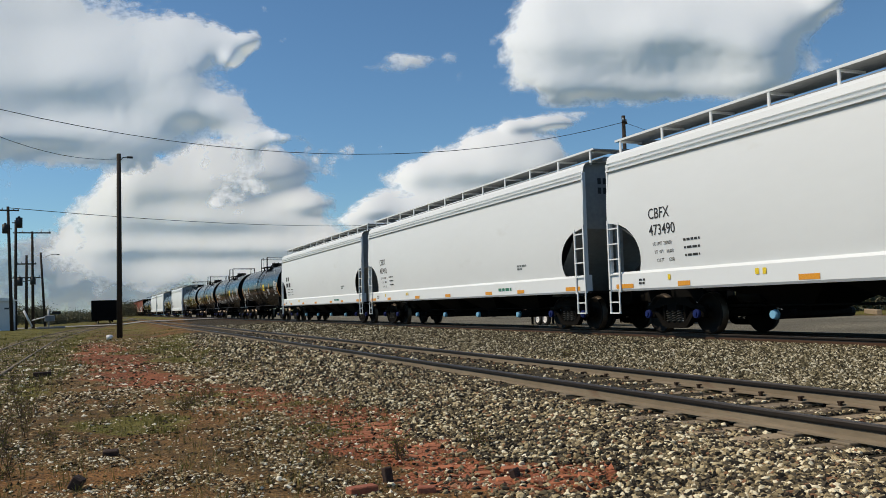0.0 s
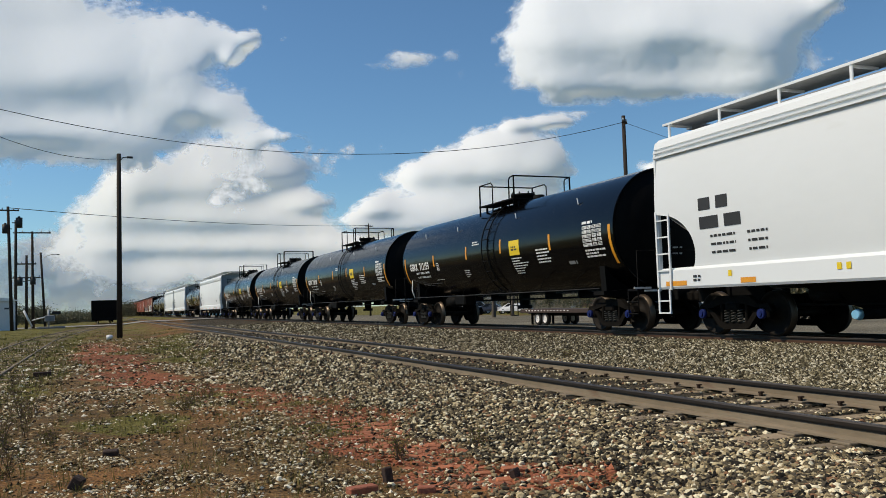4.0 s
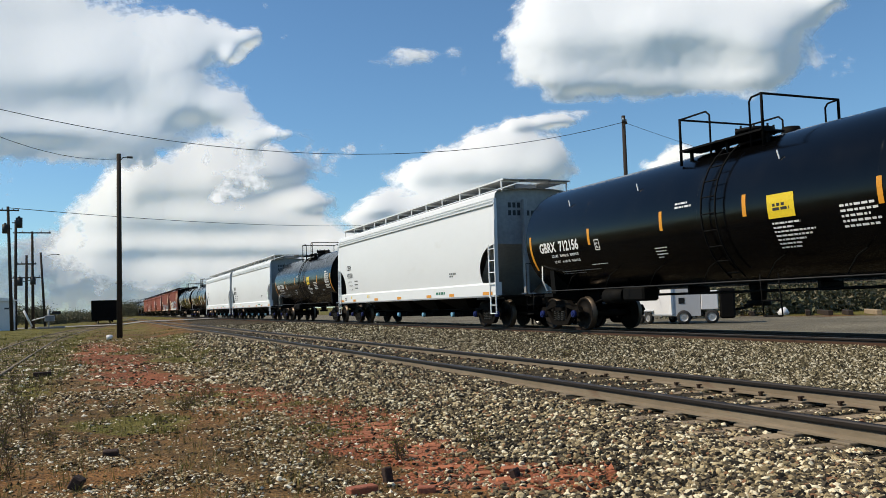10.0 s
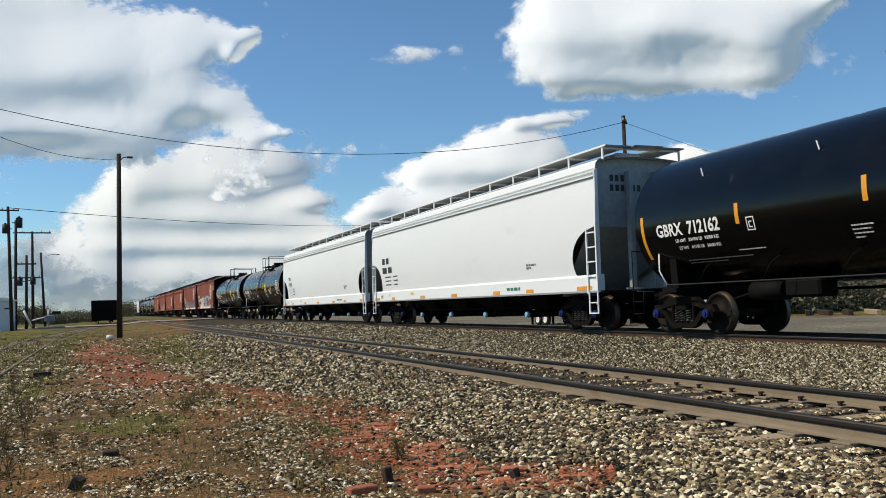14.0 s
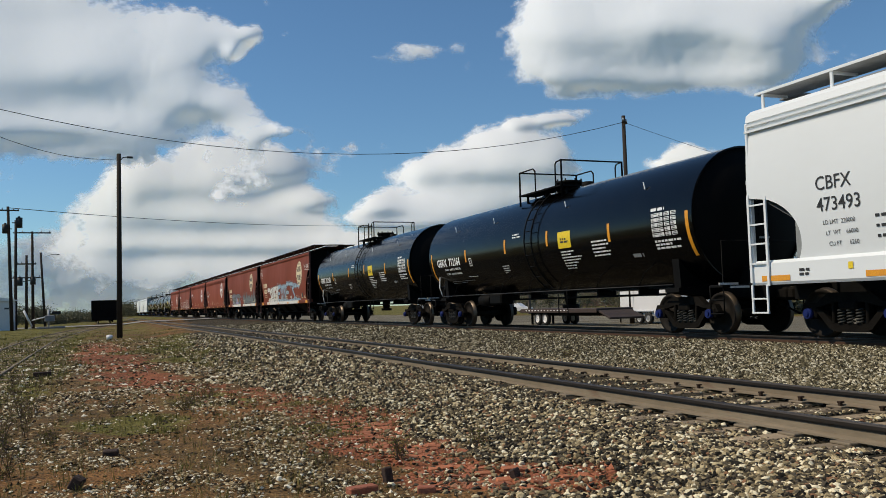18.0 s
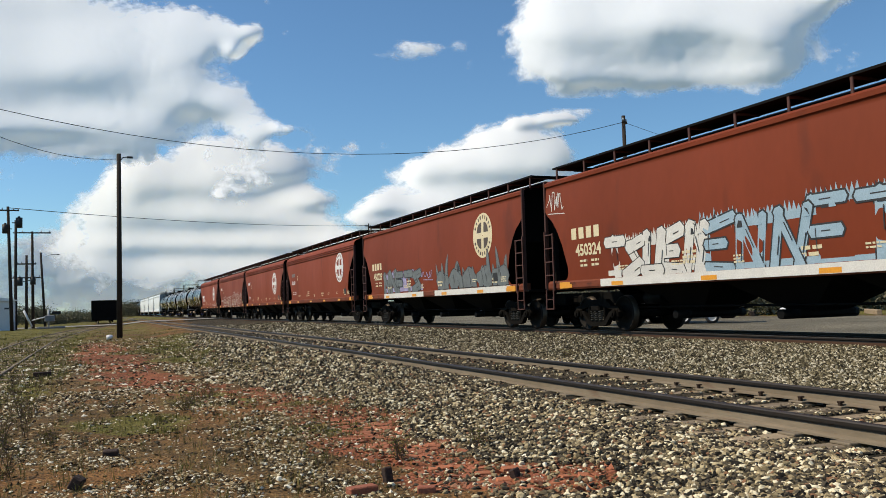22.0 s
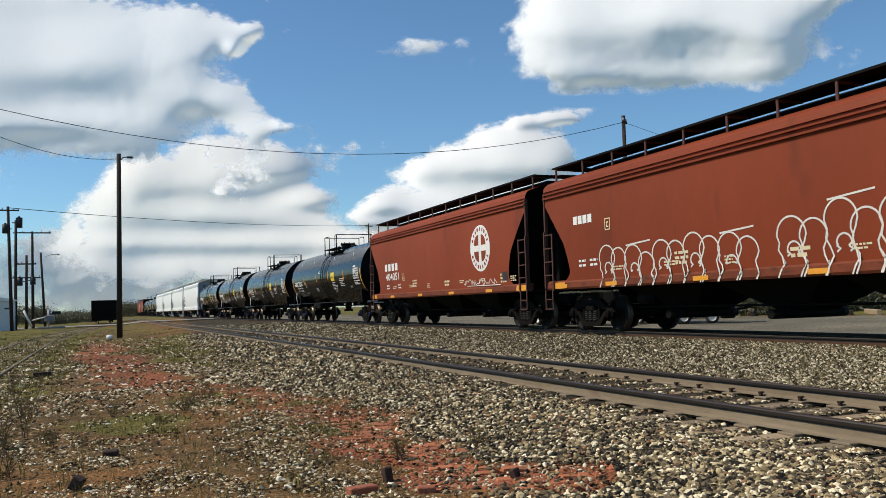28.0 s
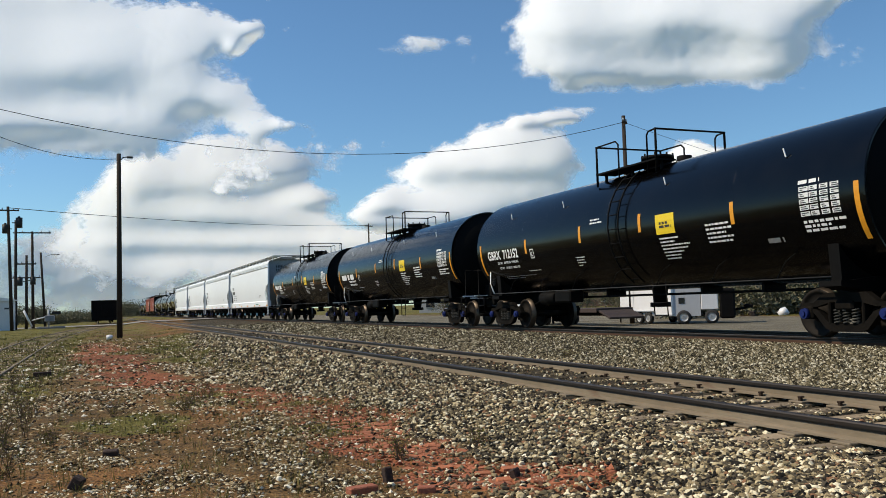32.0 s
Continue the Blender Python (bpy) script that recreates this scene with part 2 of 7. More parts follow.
def thing(name, label, category, group="", at=(0, 0, 0), rz=0.0):
    ob = new(name)
    ob.empty_display_size = 0.3
    ob.matrix_basis = pose(*at, 0, 0, rz)
    return tagged(ob, label, category, group)


def solid(name, shape, material, label, category, group="", at=(0, 0, 0), rz=0.0, kind=""):
    """A thing of one mesh."""
    ob = new(name, shape.mesh(name, material))
    ob.matrix_basis = pose(*at, 0, 0, rz)
    return tagged(ob, label, category, group, kind)


def text_shape(words, size, squeeze=0.85, bold=1.0):
    """Letters in the xy plane, from x = 0, as a Shape; y up."""
    cu = bpy.data.curves.new("letters", "FONT")
    cu.body, cu.size, cu.resolution_u, cu.offset = words, size / 0.72, 3, bold * 0.012 * size / 0.27
    ob = bpy.data.objects.new("letters", cu)
    scene.collection.objects.link(ob)
    bpy.context.view_layer.update()
    me = bpy.data.meshes.new_from_object(ob.evaluated_get(bpy.context.evaluated_depsgraph_get()))
    sh = Shape()
    sh.add([(v.co.x * squeeze, v.co.y, 0) for v in me.vertices], [tuple(p.vertices) for p in me.polygons])
    bpy.data.objects.remove(ob)
    bpy.data.curves.remove(cu)
    bpy.data.meshes.remove(me)
    return sh


def bars(rows, height, gap, lengths):
    """Rows of small word-like bars in the xy plane, going down from y = 0."""
    sh = Shape()
    rnd = random.Random(int(height * 1e4) + rows)
    for k in range(rows):
        x, y = 0.0, -k * (height + gap)
        end = lengths[k % len(lengths)]
        while x < end:
            w = min(rnd.uniform(1.2, 3.6) * height, end - x)
            sh.add([(x, y - height, 0), (x + w, y - height, 0), (x + w, y, 0), (x, y, 0)], [(0, 1, 2, 3)])
            x += w + height * 0.7
    return sh


def plate(w, h, n=1):
    sh = Shape()
    for i in range(n):
        y0, y1 = h * i / n, h * (i + 1) / n
        sh.add([(0, y0, 0), (w, y0, 0), (w, y1, 0), (0, y1, 0)], [(0, 1, 2, 3)])
    return sh

# ---- freight cars: x across (the sunny side is -x), y along (+y is the tail end), z up from the rail ----
TANK_R, TANK_Z = 1.575, 2.615


def on_tank(sh, y0, z0, lift=0.006):
    a0 = math.asin((z0 - TANK_Z) / TANK_R)
    out = Shape()
    for x, y, _ in sh.v:
        a = a0 + y / TANK_R
        out.v.append((-(TANK_R + lift) * math.cos(a), y0 - x, TANK_Z + (TANK_R + lift) * math.sin(a)))
    out.f, out.s = sh.f, sh.s
    return out


def on_side(sh, y0, z0, width, lift=0.008):
    out = Shape()
    out.v = [(-width(z0 + y) - lift, y0 - x, z0 + y) for x, y, _ in sh.v]
    out.f, out.s = sh.f, sh.s
    return out


def wheelset_mesh():
    sh = Shape()
    sh.cyl((-0.9, 0, 0), (0.9, 0, 0), 0.085, 12)
    for s in (-1, 1):
        # flange inside, tread, plate with hub
        sh.lathe([(0.10, s * 0.69), (0.12, s * 0.715), (0.36, s * 0.70), (0.40, s * 0.685), (0.485, s * 0.675), (0.485, s * 0.70), (0.462, s * 0.715), (0.455, s * 0.815),
                  (0.40, s * 0.815), (0.385, s * 0.785), (0.17, s * 0.76), (0.15, s * 0.81), (0.085, s * 0.81)], 36, "x")
    me = sh.mesh("wheelset", M_WHEEL)
    me.materials.append(M_TREAD)
    for p in me.polygons:
        c = p.center
        if math.hypot(c.y, c.z) > 0.452:
            p.material_index = 1
    return me


def side_frame_mesh(s):
    """Cast side frame with its window, spring seat and axle boxes."""
    sh = Shape()
    x = s * 1.02
    arch = [(-1.12, 0.50), (-1.02, 0.66), (-0.72, 0.66), (-0.46, 0.84), (0.46, 0.84), (0.72, 0.66), (1.02, 0.66), (1.12, 0.50), (0.78, 0.50), (0.70, 0.44), (0.46, 0.18), (0.30, 0.13),
            (-0.30, 0.13), (-0.46, 0.18), (-0.70, 0.44), (-0.78, 0.50)]
    hole = [(-0.98, 0.55), (-0.95, 0.60), (-0.66, 0.58), (-0.34, 0.66), (0.34, 0.66), (0.66, 0.58), (0.95, 0.60), (0.98, 0.55), (0.74, 0.545), (0.60, 0.50), (0.40, 0.30), (0.28, 0.27),
            (-0.28, 0.27), (-0.40, 0.30), (-0.60, 0.50), (-0.74, 0.545)]
    n = len(arch)
    vs = [(x - 0.07, y, z) for y, z in arch] + [(x + 0.07, y, z) for y, z in arch] + [(x - 0.07, y, z) for y, z in hole] + [(x + 0.07, y, z) for y, z in hole]
    fs = []
    for i in range(n):
        j = (i + 1) % n
        fs += [(i, j, n + j, n + i), (2 * n + i, 3 * n + i, 3 * n + j, 2 * n + j), (i, 2 * n + i, 2 * n + j, j), (n + i, n + j, 3 * n + j, 3 * n + i)]
    sh.add(vs, fs)
    for y in (-0.89, 0.89):
        sh.box(x, y, 0.475, 0.19, 0.30, 0.24, 0.03)
    for y in (-0.37, 0.37):
        sh.box(x, y, 0.47, 0.15, 0.07, 0.42, 0.02)
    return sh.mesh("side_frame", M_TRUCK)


def spring_mesh(s):
    sh = Shape()
    for y in (-0.2, 0.0, 0.2):
        pts = [(s * 1.06 + 0.062 * math.cos(a), y + 0.062 * math.sin(a), 0.27 + 0.0088 * a) for a in (i * 0.9 for i in range(35))]
        sh.tube(pts, 0.017, 5)
    return sh.mesh("spring_nest", M_SPRING)


def bolster_mesh():
    sh = Shape()
    sh.box(0, 0, 0.60, 2.3, 0.42, 0.18, 0.04).cyl((0, 0, 0.66), (0, 0, 0.80), 0.2, 16)
    sh.box(0, 0.45, 0.42, 1.7, 0.1, 0.14, 0.02).box(0, -0.45, 0.42, 1.7, 0.1, 0.14, 0.02)
    for s in (-1, 1):
        for y in (-0.37, 0.37):
            sh.box(s * 0.75, y, 0.40, 0.1, 0.12, 0.30, 0.02)
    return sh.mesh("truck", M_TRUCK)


ME_WHEELS, ME_FRAME, ME_SPRING = wheelset_mesh(), {s: side_frame_mesh(s) for s in (-1, 1)}, {s: spring_mesh(s) for s in (-1, 1)}
ME_BOLSTER = bolster_mesh()
ME_CAP = Shape().cyl((-1.11, 0, 0.457), (-1.19, 0, 0.457), 0.105, 16, 0.095).cyl((-1.19, 0, 0.457), (-1.215, 0, 0.457), 0.05, 10).mesh("bearing_cap", M_BLUE)
ME_CAPD = Shape().cyl((-1.11, 0, 0.457), (-1.19, 0, 0.457), 0.105, 16, 0.095).cyl((-1.19, 0, 0.457), (-1.215, 0, 0.457), 0.05, 10).mesh("bearing_cap", M_TRUCK)
WHEELSETS = []


def trucks(car, at, blue=True):
    for y in (-at, at):
        t = part("truck", ME_BOLSTER, None, car, at=(0, y, 0))
        for s in (-1, 1):
            part("side_frame", ME_FRAME[s], None, t)
            part("spring_nest", ME_SPRING[s], None, t)
        for k in (-1, 1):
            part("wheelset", ME_WHEELS, None, t, at=(0, k * 0.89, 0.457))
            part("bearing_cap", ME_CAP if blue else ME_CAPD, None, t, at=(0, k * 0.89, 0))


def couplers(car, half):
    for s in (-1, 1):
        sh = Shape()
        sh.box(0, s * (half - 0.55), 0.85, 0.16, 0.8, 0.2, 0.03)
        sh.box(-0.03 * s, s * (half - 0.1), 0.85, 0.30, 0.24, 0.28, 0.06)
        sh.cyl((0.2, s * (half - 0.9), 0.78), (0.24, s * (half - 0.02), 0.42), 0.025, 6)
        part("coupler", sh, M_TRUCK, car)


RUNG = Shape().tube([(0, -0.22, 0), (0, 0.22, 0)], 0.014).mesh("rung", M_FRAME)


def tank_car():
    car = thing("tank_car", "glossy black railway tank car with top platform and orange reflectors", "tank car", "train cars")
    end = 7.78
    ends = end + 0.06
    body = Shape().lathe([(TANK_R, -ends + 0.012), (TANK_R, ends - 0.012)], 64, "y", (0, 0, TANK_Z))
    body = part("tank", body, M_BLACK, car)
    # dished heads behind a thin crisp rim
    for s in (-1, 1):
        part("rim", Shape().lathe([(TANK_R - 0.05, s * (ends - 0.03)), (TANK_R - 0.04, s * (ends + 0.006)), (TANK_R - 0.006, s * (ends + 0.006)), (TANK_R + 0.002, s * (ends - 0.004)), (TANK_R + 0.002, s * (ends - 0.03))], 64, "y", (0, 0, TANK_Z), False), M_BLACK, body)
        part("tank_head", Shape().lathe([(0.02, s * (end + 0.36)), (0.45, s * (end + 0.335)), (0.85, s * (end + 0.27)), (1.15, s * (end + 0.18)), (1.36, s * (end + 0.09)), (TANK_R - 0.045, s * end)], 48, "y", (0, 0, TANK_Z)), M_FRAME, car)
    for y in (-4.6, 0.0, 4.6):
        part("weld_seam", Shape().lathe([(TANK_R - 0.01, y - 0.012), (TANK_R + 0.002, y - 0.005), (TANK_R + 0.002, y + 0.005), (TANK_R - 0.01, y + 0.012)], 48, "y", (0, 0, TANK_Z)), M_BLACK, body)
    # stub sills, bolsters and shear plates under the ends
    for s in (-1, 1):
        sh = Shape().box(0, s * 7.3, 0.93, 0.62, 2.7, 0.34, 0.02)
        sh.sweep([(-1.42, 1.05), (-1.15, 1.05), (-0.4, 1.12), (0.4, 1.12), (1.15, 1.05), (1.42, 1.05), (1.42, 0.95), (0.35, 0.80), (-0.35, 0.80), (-1.42, 0.95)], s * 6.85 - 0.25, s * 6.85 + 0.25)
        sh.sweep([(-1.25, 1.05), (-1.30, 1.9), (-1.1, 1.75), (-0.6, 1.35), (0, 1.22), (0.6, 1.35), (1.1, 1.75), (1.30, 1.9), (1.25, 1.05)], s * 6.85 - 0.12, s * 6.85 + 0.12)
        sh.box(0, s * 8.25, 1.04, 2.7, 0.42, 0.06, 0.01).box(0, s * 7.85, 1.28, 0.62, 1.15, 0.42, 0.03)
        part("stub_sill", sh, M_FRAME, car)
        # end platform rail and grab irons
        sh = Shape()
        for x in (-1.3, 1.3):
            sh.tube([(x, s * 8.42, 1.05), (x, s * 8.42, 2.0), (x * 0.75, s * 8.46, 2.0)], 0.016)
            sh.tube([(x, s * 8.42, 0.45), (x, s * 8.42, 1.05)], 0.016).tube([(x, s * 8.0, 0.45), (x, s * 8.0, 1.05)], 0.016)
            sh.tube([(x, s * 8.42, 0.46), (x, s * 8.0, 0.46)], 0.018).tube([(x, s * 8.42, 0.75), (x, s * 8.0, 0.75)], 0.018)
        sh.tube([(-0.98, s * 8.46, 2.0), (0.98, s * 8.46, 2.0)], 0.016)
        part("end_handrail", sh, M_FRAME, car)
        # white steps edges
        for z, x0 in ((1.09, -1.2), (1.02, -0.9)):
            part("step_edge", Shape().box(x0, s * 8.47, z, 0.5, 0.02, 0.045), M_MARK, car, "white step edge")
    couplers(car, L_TANK / 2)
    # long handrail low on both sides with struts
    for s in (-1, 1):
        sh = Shape().tube([(s * 1.43, -6.9, 1.12), (s * 1.43, 6.9, 1.12)], 0.015, 8)
        part("side_handrail", sh, M_PIPE, car)
        for y in (-5.6, -3.7, -1.8, 0.1, 2.0, 3.9, 5.8):
            part("handrail_strut", Shape().tube([(s * 1.43, y, 1.12), (s * 1.40, y - 0.22, 1.46), (s * 1.20, y - 0.27, 1.60)], 0.012), M_FRAME, car)
        sh = Shape().tube([(s * 1.43, 6.9, 1.12), (s * 1.44, 7.15, 1.45), (s * 1.40, 7.2, 1.85)], 0.02)
        part("grab_iron", sh, M_MARK, car, "white grab iron")
    # underside: bottom outlet, brake gear, pipes
    sh = Shape().cyl((0, 0, 1.2), (0, 0, 0.72), 0.22, 14, 0.16).cyl((0, 0, 0.72), (0, 0, 0.60), 0.26, 14).box(0, 0, 1.14, 1.1, 1.6, 0.08, 0.02)
    part("bottom_outlet", sh, M_FRAME, car)
    sh = Shape().box(-0.7, 3.4, 0.95, 0.5, 0.9, 0.36, 0.05).cyl((-0.7, 4.0, 0.92), (-0.7, 4.9, 0.92), 0.2, 14).tube([(-0.7, 4.9, 0.9), (-0.4, 6.2, 0.7)], 0.03)
    part("brake_cylinder", sh, M_FRAME, car)
    sh = Shape()
    for x in (-0.25, 0.25):
        sh.tube([(x, -7.0, 0.92), (x, 7.0, 0.92)], 0.03)
    for y in (-4, -2, 2, 4):
        sh.box(0, y, 1.02, 0.6, 0.08, 0.26)
    part("brake_pipe", sh, M_FRAME, car)
    sh = Shape()
    for y in (-1.95, -1.45):
        sh.tube([(-1.28, y, 1.25), (-1.32, y - 0.1, 0.42)], 0.016)
    sh.tube([(-1.32, -2.05, 0.42), (-1.32, -1.55, 0.42)], 0.018).tube([(-1.30, -2.0, 0.72), (-1.30, -1.5, 0.72)], 0.018)
    part("step", sh, M_FRAME, car)
    # top: manway, valves, platform with its rails, ladders
    top = TANK_Z + TANK_R
    sh = Shape().cyl((0, -0.15, top - 0.06), (0, -0.15, top + 0.22), 0.36, 24).cyl((0, -0.15, top + 0.22), (0, -0.15, top + 0.30), 0.42, 24)
    for a in range(8):
        sh.cyl((0.39 * math.cos(a * 0.785), -0.15 + 0.39 * math.sin(a * 0.785), top + 0.14), (0.39 * math.cos(a * 0.785), -0.15 + 0.39 * math.sin(a * 0.785), top + 0.36), 0.025, 6)
    part("manway", sh, M_FRAME, car)
    part("valve_housing", Shape().cyl((0.1, -1.1, top - 0.06), (0.1, -1.1, top + 0.16), 0.22, 16, 0.18), M_FRAME, car)
    part("vent_valve", Shape().cyl((-0.3, 0.7, top - 0.08), (-0.3, 0.7, top + 0.2), 0.09, 10), M_FRAME, car)
    for x in (-0.78, 0.78):
        sh = Shape().box(x, -0.2, top - 0.02, 0.62, 2.6, 0.04)
        for y in (-1.4, -0.2, 1.0):
            sh.box(x * 1.05, y, top - 0.16, 0.06, 0.06, 0.30)
        part("platform", sh, M_FRAME, car)
    zt, hw = top + 0.72, 1.04
    part("platform_rail", Shape().tube([(-hw, 1.1, top - 0.35), (-hw, 1.1, zt), (hw, 1.1, zt), (hw, 1.1, top - 0.35)], 0.034, 8), M_FRAME, car)
    for x in (-hw, hw):
        part("platform_rail", Shape().tube([(x, 1.1, zt), (x, 0.2, zt), (x, 0.08, zt - 0.1), (x, 0.08, top - 0.3)], 0.022), M_FRAME, car)
        part("platform_rail", Shape().tube([(x, -1.5, zt), (x, -1.22, zt - 0.02), (x, -1.15, zt - 0.1), (x, -1.15, top - 0.3)], 0.022), M_FRAME, car)
    part("platform_rail", Shape().tube([(-hw, -1.5, top - 0.35), (-hw, -1.5, zt), (hw, -1.5, zt), (hw, -1.5, top - 0.35)], 0.034, 8), M_FRAME, car)
    for s in (-1, 1):
        stile = [Shape().tube([(s * (TANK_R + 0.12) * math.cos(a), y, TANK_Z + (TANK_R + 0.12) * math.sin(a)) for a in (radians(d) for d in range(-55, 56, 11))], 0.02) for y in (-0.72, -0.28)]
        ladder = part("ladder", stile[0], M_FRAME, car)
        part("stile", stile[1], M_FRAME, ladder)
        for d in range(-50, 56, 12):
            a = radians(d)
            part("rung", RUNG, None, ladder, at=(s * (TANK_R + 0.12) * math.cos(a), -0.5, TANK_Z + (TANK_R + 0.12) * math.sin(a)))
    # reflectors and stencils of the sunny side
    for y, z, h in ((7.62, 1.74, 1.04), (4.43, 2.28, 0.42), (1.33, 2.36, 0.44), (-1.38, 2.40, 0.44), (-4.55, 2.28, 0.46), (-7.62, 1.74, 1.04)):
        part("reflector", on_tank(plate(0.11, h, 6), y, z), M_ORANGE, car, "orange reflective strip")
    part("placard", on_tank(plate(0.68, 0.46, 3), -2.06, 2.28), M_YELLOW, car, "yellow square placard")
    part("stencil", on_tank(bars(2, 0.055, 0.025, (0.3, 0.42)), -2.2, 2.56, 0.009), M_INK, car)
    part("stencil", on_tank(bars(7, 0.036, 0.048, (0.7, 0.5, 1.0, 0.9, 0.7, 0.55, 0.5)), -2.12, 2.20), M_MARK, car)
    part("stencil", on_tank(bars(5, 0.042, 0.052, (0.72, 0.78, 0.6, 0.8, 0.72)), -3.75, 2.36), M_MARK, car)
    part("stencil", on_tank(bars(2, 0.042, 0.04, (0.42, 0.55)), 0.75, 2.92), M_MARK, car)
    part("stencil", on_tank(bars(4, 0.028, 0.05, (0.45, 0.4, 0.4, 0.2)), 1.7, 2.0), M_MARK, car)
    part("stencil", on_tank(bars(1, 0.10, 0.05, (0.42,)), -5.4, 1.92), M_STEEL, car)
    sh = Shape()
    for i in range(5):
        for j in range(4):
            w = 0.22 if j == 0 else 0.19
            sh.add([(a, b, 0) for a, b in ((0.02 + j * 0.24, 0.02 + i * 0.115), (0.02 + j * 0.24 + w, 0.02 + i * 0.115), (0.02 + j * 0.24 + w, 0.105 + i * 0.115), (0.02 + j * 0.24, 0.105 + i * 0.115))], [(0, 1, 2, 3)])
    part("data_table", on_tank(sh, -6.38, 2.22), M_MARK, car, "white stencilled table")
    ink = Shape()
    for i in range(5):
        for j in range(4):
            for k in range(2):
                x, y = 0.05 + j * 0.24, 0.035 + i * 0.115 + k * 0.035
                w = 0.07 + 0.09 * ((i * 7 + j * 5 + k * 3) % 4) / 3
                ink.add([(x, y, 0), (x + w, y, 0), (x + w, y + 0.018, 0), (x, y + 0.018, 0)], [(0, 1, 2, 3)])
    part("stencil", on_tank(ink, -6.38, 2.22, 0.010), M_INK, car)
    part("stencil", on_tank(bars(1, 0.07, 0.05, (0.5,)), -6.38, 2.90), M_MARK, car)
    part("stencil", on_tank(bars(3, 0.05, 0.035, (0.95, 0.6, 0.9)), -6.42, 2.16), M_MARK, car)
    part("stencil", on_tank(bars(1, 0.026, 0.05, (0.75,)), 4.6, 1.78), M_MARK, car)
    part("stencil", on_tank(bars(2, 0.025, 0.05, (2.0, 1.2)), 6.3, 1.66), M_STEEL, car)
    sh = Shape()
    for x, y, w, h in ((0, 0, 0.28, 0.03), (0, 0.33, 0.28, 0.03), (0, 0.03, 0.03, 0.30), (0.25, 0.03, 0.03, 0.30), (0.08, 0.22, 0.12, 0.03), (0.08, 0.08, 0.12, 0.03), (0.08, 0.11, 0.03, 0.11)):
        sh.add([(x, y, 0), (x + w, y, 0), (x + w, y + h, 0), (x, y + h, 0)], [(0, 1, 2, 3)])
    small = Shape()
    small.v, small.f, small.s = [(x * 0.78, y * 0.78, z) for x, y, z in sh.v], sh.f, sh.s
    part("stencil", on_tank(small, 4.14, 2.12), M_MARK, car)
    for y in (-5.9, -2.2, 2.4, 5.6):
        part("lift_lug", Shape().box(-1.36, y, 3.52, 0.03, 0.03, 0.20, 0.008, pose(0, 0, 0, -18)), M_MARK, car, "small white dash mark")
    # stencils on the head that leads
    for k, (z, w) in enumerate(((3.30, 0.9), (3.08, 0.5), (2.95, 0.5), (2.1, 0.3), (1.95, 0.3))):
        sh, n = Shape(), 9 if k == 0 else 7
        for i in range(n):
            if i != 4:
                sh.box(0.15 - w / 2 + w * (i + 0.5) / n, -end - 0.40 + 0.10 * abs(z - TANK_Z), z, w / n * 0.7, 0.012, 0.10 if k == 0 else 0.04)
        part("stencil", sh, M_STEEL, car)
    trucks(car, 6.85)
    return car


def tank_number(car, digits):
    if digits:
        sh = text_shape("GBRX  " + digits, 0.275, 0.90)
        part("reporting_mark", on_tank(sh, 7.05, 2.22), M_MARK, car, "white stencilled letters and digits")
        part("stencil", on_tank(text_shape("LD LMT   204900 LB   92900 KG", 0.072, 1.05), 6.45, 2.06), M_MARK, car)
        part("stencil", on_tank(text_shape("LT WT    61100 LB   36600 KG", 0.072, 1.05), 6.40, 1.90), M_MARK, car)
    else:
        part("stencil", on_tank(bars(1, 0.26, 0.1, (2.1,)), 7.05, 2.46), M_MARK, car)
        for z in (2.15, 1.99):
            part("stencil", on_tank(bars(1, 0.09, 0.04, (1.15,)), 5.85, z), M_MARK, car)


